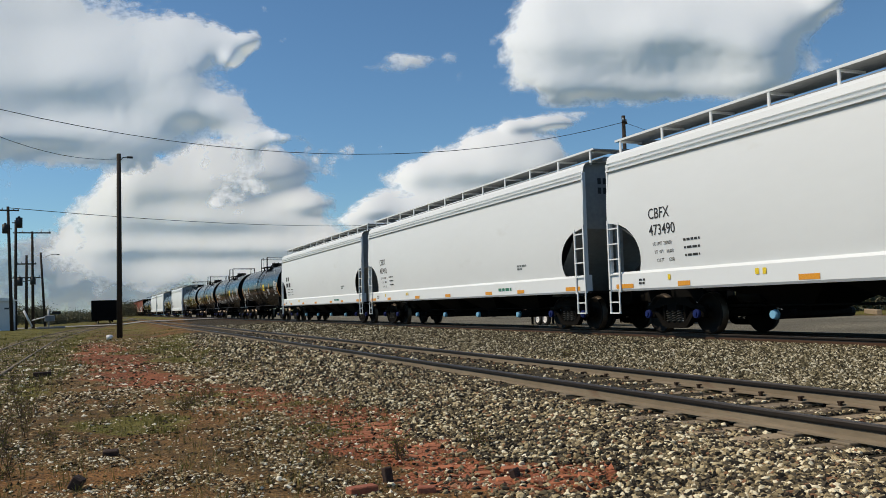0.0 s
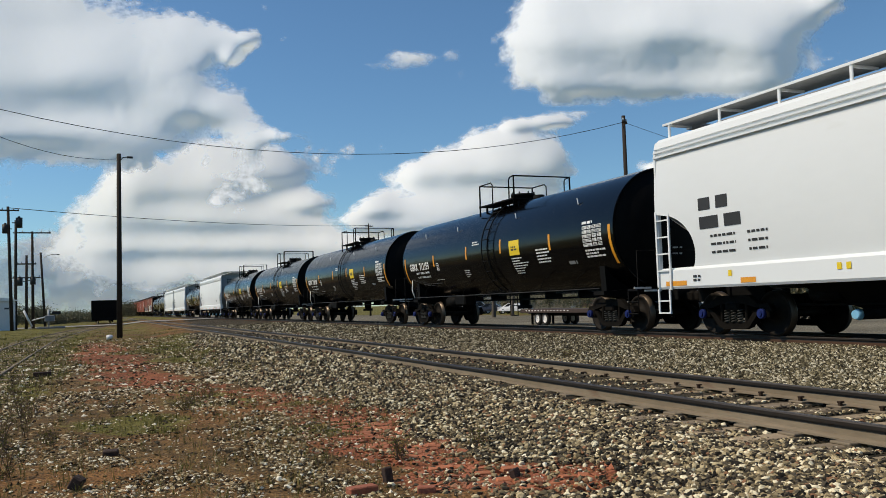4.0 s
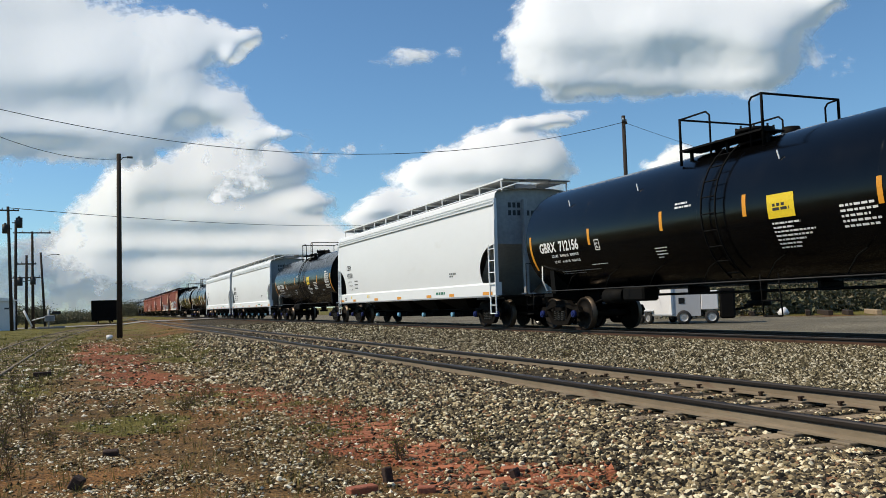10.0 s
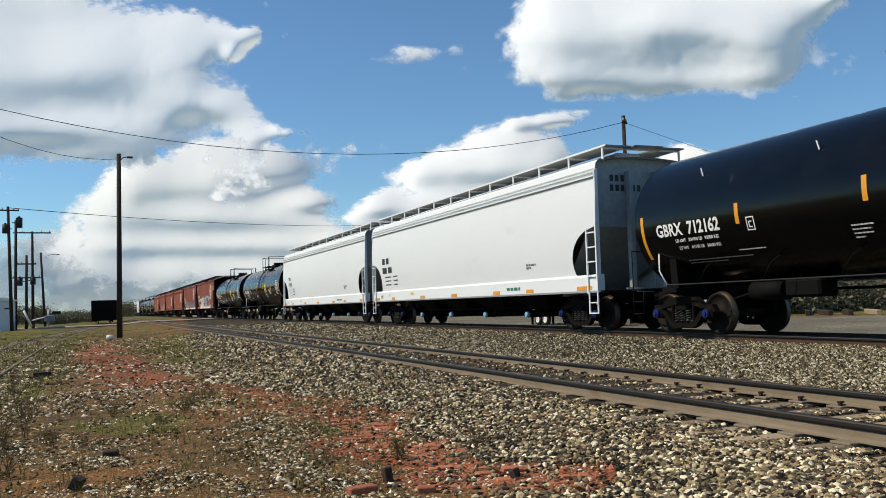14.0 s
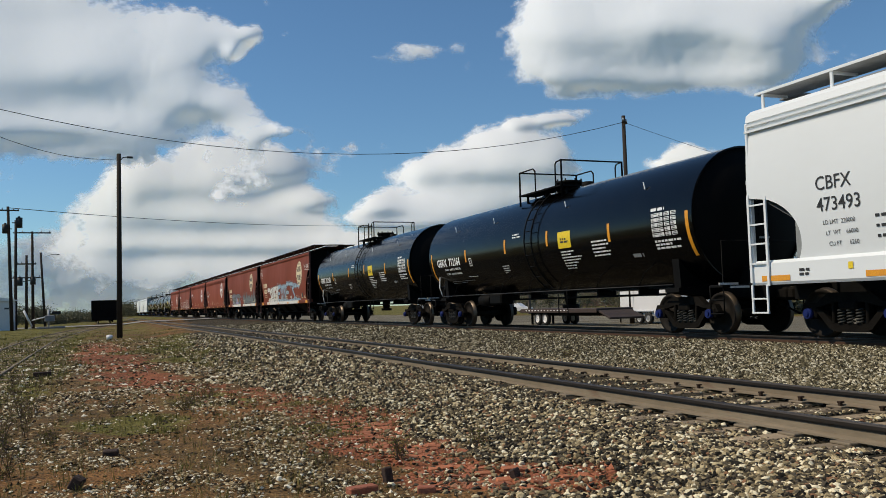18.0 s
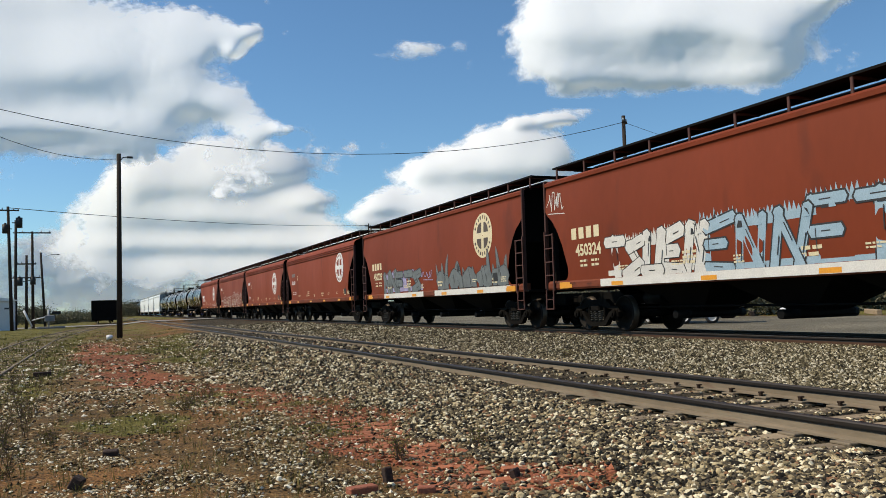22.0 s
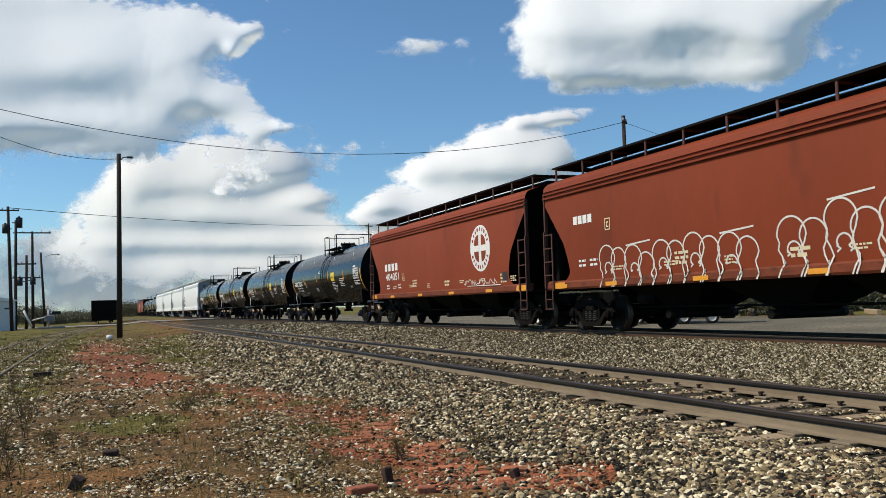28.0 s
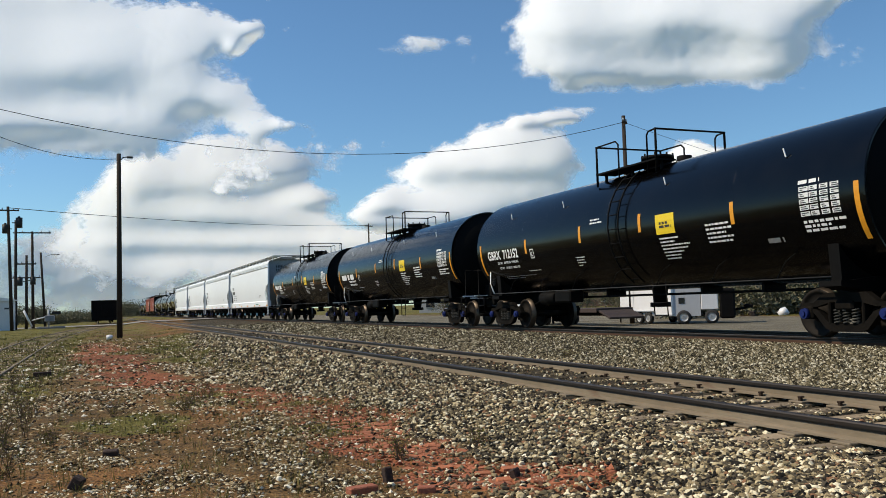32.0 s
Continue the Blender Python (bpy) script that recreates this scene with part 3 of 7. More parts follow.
def hopper(name, label, half, width, sill, top, cut, paint, rail_paint, end_shade, trucks_at, ribs, blue, walkway, inset=0.58, recess=0.28):
    """Covered hopper. width(z): half width of the side sheet; cut(z): how far the sheet is cut back at the ends; top: (eave z, roof z)."""
    car = thing(name, label, "hopper car", "train cars")
    ye, (z0, z1) = half - inset, sill
    eave, roof = top
    zs = [z1] + [z1 + (eave - z1) * i / 26 for i in range(1, 27)]
    row = [(width(z), z, ye - cut(z)) for z in zs]
    if ribs:
        w = width(eave)
        row += [(w + 0.055, eave + 0.005, ye), (w + 0.055, eave + 0.05, ye), (w - 0.015, eave + 0.06, ye), (w - 0.015, eave + 0.115, ye), (w + 0.045, eave + 0.12, ye), (w + 0.045, eave + 0.16, ye), (w - 0.03, eave + 0.17, ye), (w - 0.03, eave + 0.215, ye),
                (w + 0.015, eave + 0.22, ye), (w - 0.02, eave + 0.36, ye), (w - 0.12, eave + 0.45, ye - 0.04)]
    else:
        w = width(eave)
        row += [(w + 0.04, eave + 0.02, ye), (w + 0.05, eave + 0.11, ye), (w - 0.10, eave + 0.19, ye)]
    xr, zr, yr = row[-1]
    row += [(xr * (1 - k / 4), zr + (roof - zr) * (1 - (1 - k / 4) ** 2), yr) for k in range(1, 5)]
    body = Shape()
    for s in (-1, 1):
        vs = [(s * x, -y, z) for x, z, y in row] + [(s * x, y, z) for x, z, y in row]
        n = len(row)
        k = len(zs) - 1
        body.add(vs, [(i, i + 1, n + i + 1, n + i) for i in range(k)], True)
        body.add(vs, [(i, i + 1, n + i + 1, n + i) for i in range(k, n - 1)])
    part("body", body, paint, car)
    for e in (-1, 1):
        # end sheet above, slope sheet below, corner posts; sheets and end posts have the recess's shade in their colour
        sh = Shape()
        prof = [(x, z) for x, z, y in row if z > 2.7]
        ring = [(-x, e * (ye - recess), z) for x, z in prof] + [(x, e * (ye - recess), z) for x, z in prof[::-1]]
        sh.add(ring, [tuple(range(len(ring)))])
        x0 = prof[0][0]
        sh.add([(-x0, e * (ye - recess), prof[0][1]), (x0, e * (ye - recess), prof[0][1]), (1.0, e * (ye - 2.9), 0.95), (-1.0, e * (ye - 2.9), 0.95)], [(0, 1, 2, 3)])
        part("end_sheet", sh, end_shade, car, "recessed end sheet with shade in its colour")
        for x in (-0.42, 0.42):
            part("end_post", Shape().box(x, e * (ye - 0.16), (1.1 + eave) / 2 + 0.1, 0.12, 0.2, eave - 0.9, 0.01), end_shade, car)
        for x in (-1, 1):
            part("corner_post", Shape().box(x * (width(2.0) - 0.03), e * (ye - 0.03), (z0 + eave + 0.2) / 2, 0.10, 0.07, eave + 0.2 - z0, 0.012), rail_paint, car)
        part("end_platform", Shape().box(0, e * (ye - 0.3), z0 + 0.02, 3.1, 0.9, 0.06, 0.01).box(0, e * (ye - 0.9), 0.88, 0.7, 2.2, 0.34, 0.02), M_FRAME, car)
        for x in (-1, 1):
            xx = x * (width(2.0) + 0.035)
            sh = Shape()
            for y in (ye - 0.02, ye - 0.47):
                sh.box(xx, e * y, (z0 + 2.85) / 2 - (0.0 if y > ye - 0.1 else 0.07), 0.035, 0.055, 2.75 - z0)
            ladder = part("ladder", sh, rail_paint, car)
            rung = Shape().box(0, 0, 0, 0.03, 0.45, 0.032).mesh("rung", rail_paint)
            for k in range(4):
                part("rung", rung, None, ladder, at=(xx, e * (ye - 0.245), z0 + 0.42 + 0.38 * k))
            sh = Shape()
            for y in (ye - 0.02, ye - 0.42):
                sh.box(xx, e * y, z0 - 0.27, 0.03, 0.045, 0.56)
            sh.box(xx, e * (ye - 0.22), z0 - 0.53, 0.045, 0.44, 0.03).box(xx, e * (ye - 0.22), z0 - 0.26, 0.03, 0.4, 0.03)
            part("sill_step", sh, rail_paint, car)
    # side sills
    for s in (-1, 1):
        w = 1.53
        prof = [(s * (w + 0.0), z1 + 0.03), (s * (w + 0.055), z1 - 0.03), (s * (w + 0.06), z0 + 0.05), (s * (w + 0.03), z0), (s * (w - 0.12), z0), (s * (w - 0.12), z1 + 0.03)]
        part("side_sill", Shape().sweep(prof, -ye, ye), paint if blue else M_REDSILL, car)
    # running boards on brackets along the roof
    zb = roof + (0.26 if blue else 0.16)
    for s in (-1, 1):
        board = part("running_board", Shape().box(s * 0.84, 0, zb, 0.78, 2 * ye + 0.1, 0.03), walkway, car, "grey grating roof walkway")
        part("edge_strip", Shape().box(s * 1.245, 0, zb + 0.005, 0.02, 2 * ye + 0.1, 0.05), rail_paint if blue else walkway, board)
        y = -ye + 0.15
        while y <= ye:
            part("board_bracket", Shape().box(s * 1.22, y, zb - 0.20, 0.04, 0.07, 0.40, 0.01).box(s * 0.90, y, zb - 0.04, 0.62, 0.05, 0.05), rail_paint, car)
            y += (2 * ye - 0.3) / 11
    for e in (-1, 1):
        part("running_board", Shape().box(0, e * (ye - 0.10), zb - 0.004, 0.9, 0.6, 0.03), walkway, car, "cross walkway at the roof end")
    part("hatch_cover", Shape().sweep([(-0.42, roof - 0.03), (-0.42, zb - 0.07), (-0.36, zb - 0.022), (0.36, zb - 0.022), (0.42, zb - 0.07), (0.42, roof - 0.03)], -ye + 0.8, ye - 0.8), walkway, car)
    # outlet bays below
    nb = 4 if half > 9.5 else 3
    span = 2 * (trucks_at - 1.6)
    for k in range(nb):
        y = -span / 2 + span * (k + 0.5) / nb
        a, b = span / nb * 0.5, 0.32
        vs = [(sx * 1.25, y + sy * a, z0 + 0.1) for sx in (-1, 1) for sy in (-1, 1)] + [(sx * 0.45, y + sy * b, 0.50) for sx in (-1, 1) for sy in (-1, 1)]
        sh = Shape().add(vs, [(0, 1, 5, 4), (3, 2, 6, 7), (1, 3, 7, 5), (2, 0, 4, 6), (4, 5, 7, 6)])
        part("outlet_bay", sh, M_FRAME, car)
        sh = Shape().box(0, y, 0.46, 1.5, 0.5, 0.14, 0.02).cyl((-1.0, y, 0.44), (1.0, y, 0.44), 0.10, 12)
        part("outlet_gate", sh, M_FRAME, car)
        if blue:
            part("outlet_cap", Shape().cyl((-1.02, y, 0.44), (-1.12, y, 0.44), 0.11, 16, 0.08), M_AQUA, car, "pale blue outlet cap")
    part("brake_rod", Shape().tube([(-0.6, -trucks_at, 0.62), (-0.6, trucks_at, 0.62)], 0.025).cyl((-0.75, trucks_at - 2.6, 0.85), (-0.75, trucks_at - 1.9, 0.85), 0.17, 12), M_FRAME, car)
    couplers(car, half)
    trucks(car, trucks_at, blue)
    return car


def white_width(z):
    return 1.475 + 0.145 * math.sin(math.pi * min(max((z - 1.25) / 3.3, 0), 1)) ** 0.8


def white_cut(z):
    q = (z - 1.85) / 0.88
    return 1.28 * math.sqrt(1 - q * q) if abs(q) < 1 else 0.0


def red_width(z):
    return 1.52 + 0.09 * math.sin(math.pi * min(max((z - 1.15) / 3.2, 0), 1)) ** 0.8


def stepped(z, steps):
    """Straight lines between (height, value) steps that go down."""
    for (za, a), (zb, b) in zip(steps, steps[1:]):
        if z >= zb:
            return a + (b - a) * min(max((za - z) / (za - zb), 0), 1)
    return steps[-1][1]


def long_cut(z):
    return stepped(z, ((3.45, 0.0), (3.25, 0.16), (3.08, 0.44), (2.75, 0.72), (2.35, 0.95), (1.73, 1.17), (1.5, 1.15), (1.38, 0.95)))


def red_cut(z):
    return stepped(z, ((3.62, 0.0), (2.95, 0.60), (2.40, 1.06), (2.0, 1.22), (1.65, 1.30), (1.48, 1.22), (1.38, 0.95)))


def white_hopper():
    car = hopper("covered_hopper", "white covered hopper car with ribbed eaves and roof walkways", L_HOP / 2, white_width, (1.02, 1.46), (4.02, 4.58), white_cut, M_WHITE, M_WHITE, M_ENDSHADE, 7.75, True, True, M_GRATE)
    for y, w in ((9.3, 0.72), (6.9, 0.42), (3.4, 0.5), (0.2, 0.5), (-3.3, 0.5), (-5.6, 0.45), (-8.5, 0.75)):
        part("reflector", on_side(plate(w, 0.105), y, 1.09, lambda z: 1.59), M_ORANGE, car, "orange reflective strip")
    for y in (7.25, 4.5, 4.3):
        part("decal", on_side(plate(0.10, 0.12), y, 1.24, lambda z: 1.59), M_YELLOW, car)
    part("stencil", on_side(bars(2, 0.05, 0.03, (0.25, 0.22)), 8.35, 1.30, lambda z: 1.59), M_INK, car)
    part("stencil", on_side(bars(1, 0.09, 0.03, (0.9,)), -4.3, 1.28, lambda z: 1.59), M_GREEN, car)
    part("stencil", on_side(bars(2, 0.06, 0.03, (0.6, 0.3)), -5.6, 1.95, white_width), M_GRAFF, car)
    return car


def white_number(car, digits):
    if digits:
        part("reporting_mark", on_side(text_shape("CBFX", 0.25, 0.92, 0.2), 7.85, 2.66, white_width), M_INK, car, "black stencilled letters")
        part("reporting_mark", on_side(text_shape(digits, 0.25, 0.92, 0.2), 7.85, 2.28, white_width), M_INK, car, "black stencilled digits")
        for k, words in enumerate(("LD LMT  220000", "LT  WT    66000", "CU FT      6260")):
            part("stencil", on_side(text_shape(words, 0.08, 0.9, 0.0), 7.75 - 0.04 * k, 2.04 - 0.19 * k, white_width), M_INK, car)
    else:
        part("stencil", on_side(bars(2, 0.26, 0.14, (0.9, 1.25)), 8.05, 2.92, white_width), M_INK, car)
        part("stencil", on_side(bars(3, 0.05, 0.12, (0.75, 0.75, 0.7)), 7.75, 2.12, white_width), M_INK, car)
    part("stencil", on_side(bars(3, 0.05, 0.12, (0.55, 0.55, 0.5)), 6.65, 2.12, white_width), M_INK, car)
    ends = Shape()
    for k, n in enumerate((4, 6)):
        for i in range(n):
            ends.add([(-0.95 + 0.17 * i + a, -(L_HOP / 2 - 0.58 - 0.28) - 0.006, 3.95 - 0.26 * k + b) for a, b in ((0, 0), (0.11, 0), (0.11, 0.17), (0, 0.17))], [(0, 1, 2, 3)])
    part("stencil", ends, M_INK, car, "small black marks on the end sheet")


def ring(r0, r1, n=40, a0=0.0, a1=2 * math.pi):
    sh = Shape()
    p = [a0 + (a1 - a0) * i / n for i in range(n + 1)]
    vs = [(r0 * math.cos(a), r0 * math.sin(a), 0) for a in p] + [(r1 * math.cos(a), r1 * math.sin(a), 0) for a in p]
    return sh.add(vs, [(i, i + 1, n + 2 + i, n + 1 + i) for i in range(n)])


def red_hopper(half, inset, ribs):
    label = "oxide-red covered hopper car with ribbed eaves" if ribs else "oxide-red covered hopper car with spray-painted lettering along its side"
    # red ends are coloured near-black in place of red, for the shade inside
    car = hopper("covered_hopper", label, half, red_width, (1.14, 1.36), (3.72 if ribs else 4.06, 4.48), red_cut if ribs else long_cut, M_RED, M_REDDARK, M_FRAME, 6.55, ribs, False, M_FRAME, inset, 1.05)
    for y, w in ((7.4, 0.5), (5.0, 0.5), (1.6, 0.5), (-1.6, 0.5), (-4.8, 0.5), (-7.0, 0.5)):
        part("reflector", on_side(plate(w, 0.10), y, 1.18, lambda z: 1.59), M_ORANGE, car, "orange reflective strip")
    for y, w, h in ((7.55, 0.55, 0.17), (-7.05, 0.6, 0.17)):
        part("reflector", on_side(plate(w, h), y, 1.17, lambda z: 1.593), M_ORANGE, car, "long orange reflective plate")
    frame_ = Shape()
    for x, y, w, h in ((0, 0, 0.24, 0.025), (0, 0.275, 0.24, 0.025), (0, 0.025, 0.025, 0.25), (0.215, 0.025, 0.025, 0.25), (0.07, 0.07, 0.10, 0.03), (0.07, 0.18, 0.10, 0.03), (0.07, 0.10, 0.03, 0.08)):
        frame_.add([(x, y, 0), (x + w, y, 0), (x + w, y + h, 0), (x, y + h, 0)], [(0, 1, 2, 3)])
    if ribs:
        part("stencil", on_side(frame_, *((3.4, 1.86) if inset > 0.8 else (4.9, 2.58)), red_width), M_CREAM, car, "small square stencil")
    for y, w, rows in ((4.7, 0.5, 2), (2.6, 0.55, 2), (0.6, 0.3, 3), (-2.6, 0.4, 2), (-4.4, 0.35, 2), (-6.6, 0.4, 3)):
        part("stencil", on_side(bars(rows, 0.035, 0.03, (w, w * 0.8)), y, 1.66, red_width), M_CREAM, car)
    part("defect_card_holder", on_side(plate(0.34, 0.28), -6.05, 1.52, red_width, 0.012), M_INK, car, "black card holder")
    part("stencil", on_side(bars(3, 0.06, 0.05, (0.5, 0.5, 0.4)), 2.2, 1.85, red_width), M_CREAM, car)
    part("stencil", on_side(bars(3, 0.06, 0.05, (0.5, 0.5, 0.4)), -5.9, 1.75, red_width), M_CREAM, car)
    part("stencil", on_side(bars(2, 0.07, 0.05, (0.5, 0.4)), -1.2, 1.70, red_width), M_CREAM, car)
    return car


def shift(sh, dx, dy):
    out = Shape()
    out.v, out.f, out.s = [(x + dx, y + dy, z) for x, y, z in sh.v], sh.f, sh.s
    return out


def emblem(car, y, z, r, disc, dark):
    part("emblem", on_side(ring(0.02, r), y, z, red_width), disc, car, "round emblem with a dark quartered disc")
    for k in range(4):
        a = k * math.pi / 2
        quarter = shift(ring(0.01, r * 0.46, 10, a, a + math.pi / 2), 0.13 * r * (1 if k in (0, 3) else -1), 0.13 * r * (1 if k < 2 else -1))
        part("emblem_quarter", on_side(quarter, y, z, red_width, 0.012), dark, car)
    for k in range(22):
        a = k * math.pi / 11 + 0.06
        if k not in (0, 10, 11, 21):
            part("emblem_bar", on_side(ring(r * 0.74, r * 0.90, 2, a, a + (0.10 if k % 3 else 0.15)), y, z, red_width, 0.012), dark, car)


def red_marks(car, digits, letters):
    """Bars for the owner's letters, digits where they can be read."""
    big = digits[:2] in ("45", "40") and digits != "402158"
    wide = big and letters is M_MARK
    y0, z0, w, h = (5.63, 2.34, 0.36, 0.31) if wide else (6.80, 2.46, 0.29, 0.30) if big else (6.42, 2.85, 0.19, 0.22)
    for k in range(4):
        part("stencil", on_side(plate(w * 0.86 if big else w, h), y0 - w * 1.27 * k, z0, red_width), M_GRAFF if digits == "402158" else letters, car)
    if digits:
        at, z, size, stretch = (5.58, 1.94, 0.32, 1.40) if wide else (6.62, 2.02, 0.30, 0.98) if big else (6.45, 2.36, 0.235, 0.98)
        part("reporting_mark", on_side(text_shape(digits, size, stretch, 0.3 if wide else 1.0), at, z, red_width), letters, car, "stencilled digits")
    for y in (5.5, 4.0) if wide else (6.45, 5.9) if big else (6.25, 5.7):
        part("stencil", on_side(bars(2, 0.06, 0.06, (0.36, 0.34)), y, 1.74 if wide else 1.90, red_width), letters, car)


def stroke(x1, y1, x2, y2, w):
    d = Vector((x2 - x1, y2 - y1)).normalized()
    nx, ny, ex, ey = -d.y * w / 2, d.x * w / 2, d.x * w * 0.35, d.y * w * 0.35
    return [(x1 - nx - ex, y1 - ny - ey, 0), (x1 - ex * 1.8, y1 - ey * 1.8, 0), (x1 + nx - ex, y1 + ny - ey, 0), (x2 + nx + ex, y2 + ny + ey, 0), (x2 + ex * 1.8, y2 + ey * 1.8, 0), (x2 - nx + ex, y2 - ny + ey, 0)]


BLOCKS = [[(0, 0, 0, 2), (0, 2, 1.7, 2), (0, 1, 1.3, 1)], [(0, 0, 0.5, 2), (0.5, 2, 1.5, 0), (1.5, 0, 2, 2)], [(0, 2, 0, 0), (0, 0, 1.8, 0), (1.8, 0, 1.8, 2)], [(0, 2, 2, 2), (1, 2, 1, 0)],
          [(0, 0, 0, 2), (0, 2, 1.6, 0), (1.6, 0, 1.8, 2)], [(1.8, 2, 0, 1.7), (0, 1.7, 0.1, 0.1), (0.1, 0.1, 1.8, 0), (0.1, 1, 1.3, 1)], [(1.7, 1.9, 0.2, 1.6), (0.2, 1.6, 1.6, 0.5), (1.6, 0.5, 0, 0)]]


def red_face(z):
    """Half width of a red car's side, with the sill that stands out below."""
    return 1.591 if z < 1.40 else red_width(z)


def wild_letters(car, y0, z0, count, w, h, fill, edge, seed, fat=0.24, line=0.05, spray=None):
    """Spray-painted angular block forms, outlined, jammed together and spiked; they spell nothing."""
    rnd = random.Random(seed)
    for k in range(count):
        cx, tip, low = w * (k + 0.05), h * rnd.uniform(0.92, 1.12), h * rnd.uniform(-0.04, 0.08)
        lean, bars_ = rnd.uniform(-0.08, 0.12) * w, BLOCKS[(k * 3 + seed) % len(BLOCKS)]
        lift = 0.006 + 0.004 * (k % 3)
        back, front, cuts = Shape(), Shape(), Shape()
        for a, b, c, d in bars_:
            q = (cx + a * 0.40 * w + lean * b + rnd.uniform(-0.03, 0.03), low + (tip - low) * b / 2, cx + c * 0.42 * w + lean * d + rnd.uniform(-0.03, 0.03), low + (tip - low) * d / 2)
            thick = fat * rnd.uniform(0.85, 1.2)
            back.add(stroke(*q, thick + 2 * line), [(0, 1, 2, 3, 4, 5)])
            front.add(stroke(*q, thick), [(0, 1, 2, 3, 4, 5)])
            cuts.add(stroke(q[0] * 0.8 + q[2] * 0.2 + 0.3 * thick, q[1] * 0.8 + q[3] * 0.2, q[0] * 0.45 + q[2] * 0.55 + 0.3 * thick, q[1] * 0.45 + q[3] * 0.55, 0.022), [(0, 1, 2, 3, 4, 5)])
        for j in range(2):
            x = cx + rnd.uniform(0.1, 0.9) * w
            spike = [(x - 0.07 * w, tip * 0.86, 0), (x + 0.10 * w, tip * 0.86, 0), (x + rnd.uniform(-0.12, 0.12) * w, tip * rnd.uniform(1.08, 1.22), 0)]
            (back if j else front).add(spike, [(0, 1, 2)])
        if spray:
            n = 22
            edge_ = [(cx + w * (-0.12 + 1.25 * i / n), tip * (0.98 + (0.26 if i % 2 else 0.04) * rnd.uniform(0.5, 1.0)), 0) for i in range(n + 1)]
            halo = Shape().add(edge_ + [(cx + 1.13 * w, 0.0, 0), (cx - 0.12 * w, 0.0, 0)], [tuple(range(n + 3))])
            part("painted_halo", on_side(halo, y0, z0, red_width, 0.003 + 0.0006 * (k % 3)), spray, car)
        part("painted_outline", on_side(back, y0, z0, red_width, lift), edge, car, kind="stuff")
        part("painted_form", on_side(front, y0, z0, red_width, lift + 0.002), fill, car, kind="stuff")
        part("painted_stroke", on_side(cuts, y0, z0, red_width, lift + 0.004), edge, car, kind="stuff")


def flames(car, y0, z0, count, w, h, fill, edge, seed):
    """Fat rounded forms with tall horns that fade upward, outlined thinly."""
    rnd = random.Random(seed)
    for k in range(count):
        back, front = Shape(), Shape()
        lift = 0.006 + 0.004 * (k % 2)
        for j in range(3):
            x = w * (k + 0.18 + 0.32 * j + rnd.uniform(-0.06, 0.06))
            tip, bend, wide = h * rnd.choice((0.62, 0.85, 1.1)), w * rnd.uniform(-0.30, 0.30), w * rnd.uniform(0.11, 0.17)
            for sh, g in ((back, 0.03), (front, 0.0)):
                left = [(x - (wide * (1 - 0.6 * t) + g) * (1 - t ** 4) ** 0.5 + bend * t * t, (tip + g) * t - g, 0) for t in (i / 10 for i in range(11))]
                right = [(x + (wide * (1 - 0.6 * t) + g) * (1 - t ** 4) ** 0.5 + bend * t * t, (tip + g) * t - g, 0) for t in (i / 10 for i in range(11))]
                sh.add(left + right[::-1][1:], [tuple(range(21))])
        for sh, g in ((back, 0.03), (front, 0.0)):
            c = [(w * (k + 0.5) + (0.50 * w + g) * math.cos(a), 0.26 * h + (0.27 * h + g) * math.sin(a) * (1 + 0.25 * math.cos(3 * a + k)), 0) for a in (math.pi * i / 11 for i in range(22))]
            sh.add(c, [tuple(range(22))])
        cuts = Shape()
        for j in range(3):
            x, y = w * (k + rnd.uniform(0.2, 0.8)), h * rnd.uniform(0.05, 0.3)
            cuts.add(stroke(x, y, x + rnd.uniform(-0.1, 0.1), y + h * rnd.uniform(0.15, 0.35), 0.025), [(0, 1, 2, 3, 4, 5)])
        part("painted_outline", on_side(back, y0, z0, red_width, lift), edge, car, kind="stuff")
        part("painted_form", on_side(front, y0, z0, red_width, lift + 0.002), fill, car, kind="stuff")
        part("painted_stroke", on_side(cuts, y0, z0, red_width, lift + 0.004), edge, car, kind="stuff")


def loops(car, y0, z0, count, w, h, paint, seed):
    """Bubble forms in thin white outline: tall arches, one inside the other, with wavy legs that run down over the sill."""
    rnd = random.Random(seed)
    for k in range(count):
        sh = Shape()
        tall = h * rnd.uniform(0.84, 1.02)
        for x0, x1, top, foot in ((0.0, 0.62, tall, 0.0), (0.48, 1.04, tall * rnd.uniform(0.78, 0.98), 0.0), (0.2, 0.48, tall * rnd.uniform(0.5, 0.62), 0.3 * h)):
            cx, r = w * (k + (x0 + x1) / 2), w * (x1 - x0) / 2
            pts = [(cx - r * (0.8 + 0.2 * math.cos(9 * t)), foot + (top - r - foot) * t) for t in (i / 6 for i in range(6))]
            pts += [(cx - r * math.cos(a), top - r + r * math.sin(a)) for a in (math.pi * i / 14 for i in range(15))]
            pts += [(cx + r * (0.8 + 0.2 * math.cos(8 * t)), top - r - (top - r - foot) * t) for t in (i / 6 for i in range(1, 7))]
            for p, q in zip(pts, pts[1:]):
                if math.dist(p, q) > 0.004:
                    sh.add(stroke(*p, *q, 0.036), [(0, 1, 2, 3, 4, 5)])
        if k % 3 == 1:
            sh.add(stroke(w * (k + 0.1), tall * 1.0, w * (k + 0.95), tall * 1.06, 0.036), [(0, 1, 2, 3, 4, 5)])
        part("painted_loop", on_side(sh, y0, z0, red_face, 0.006 + 0.002 * (k % 3)), paint, car, kind="stuff")


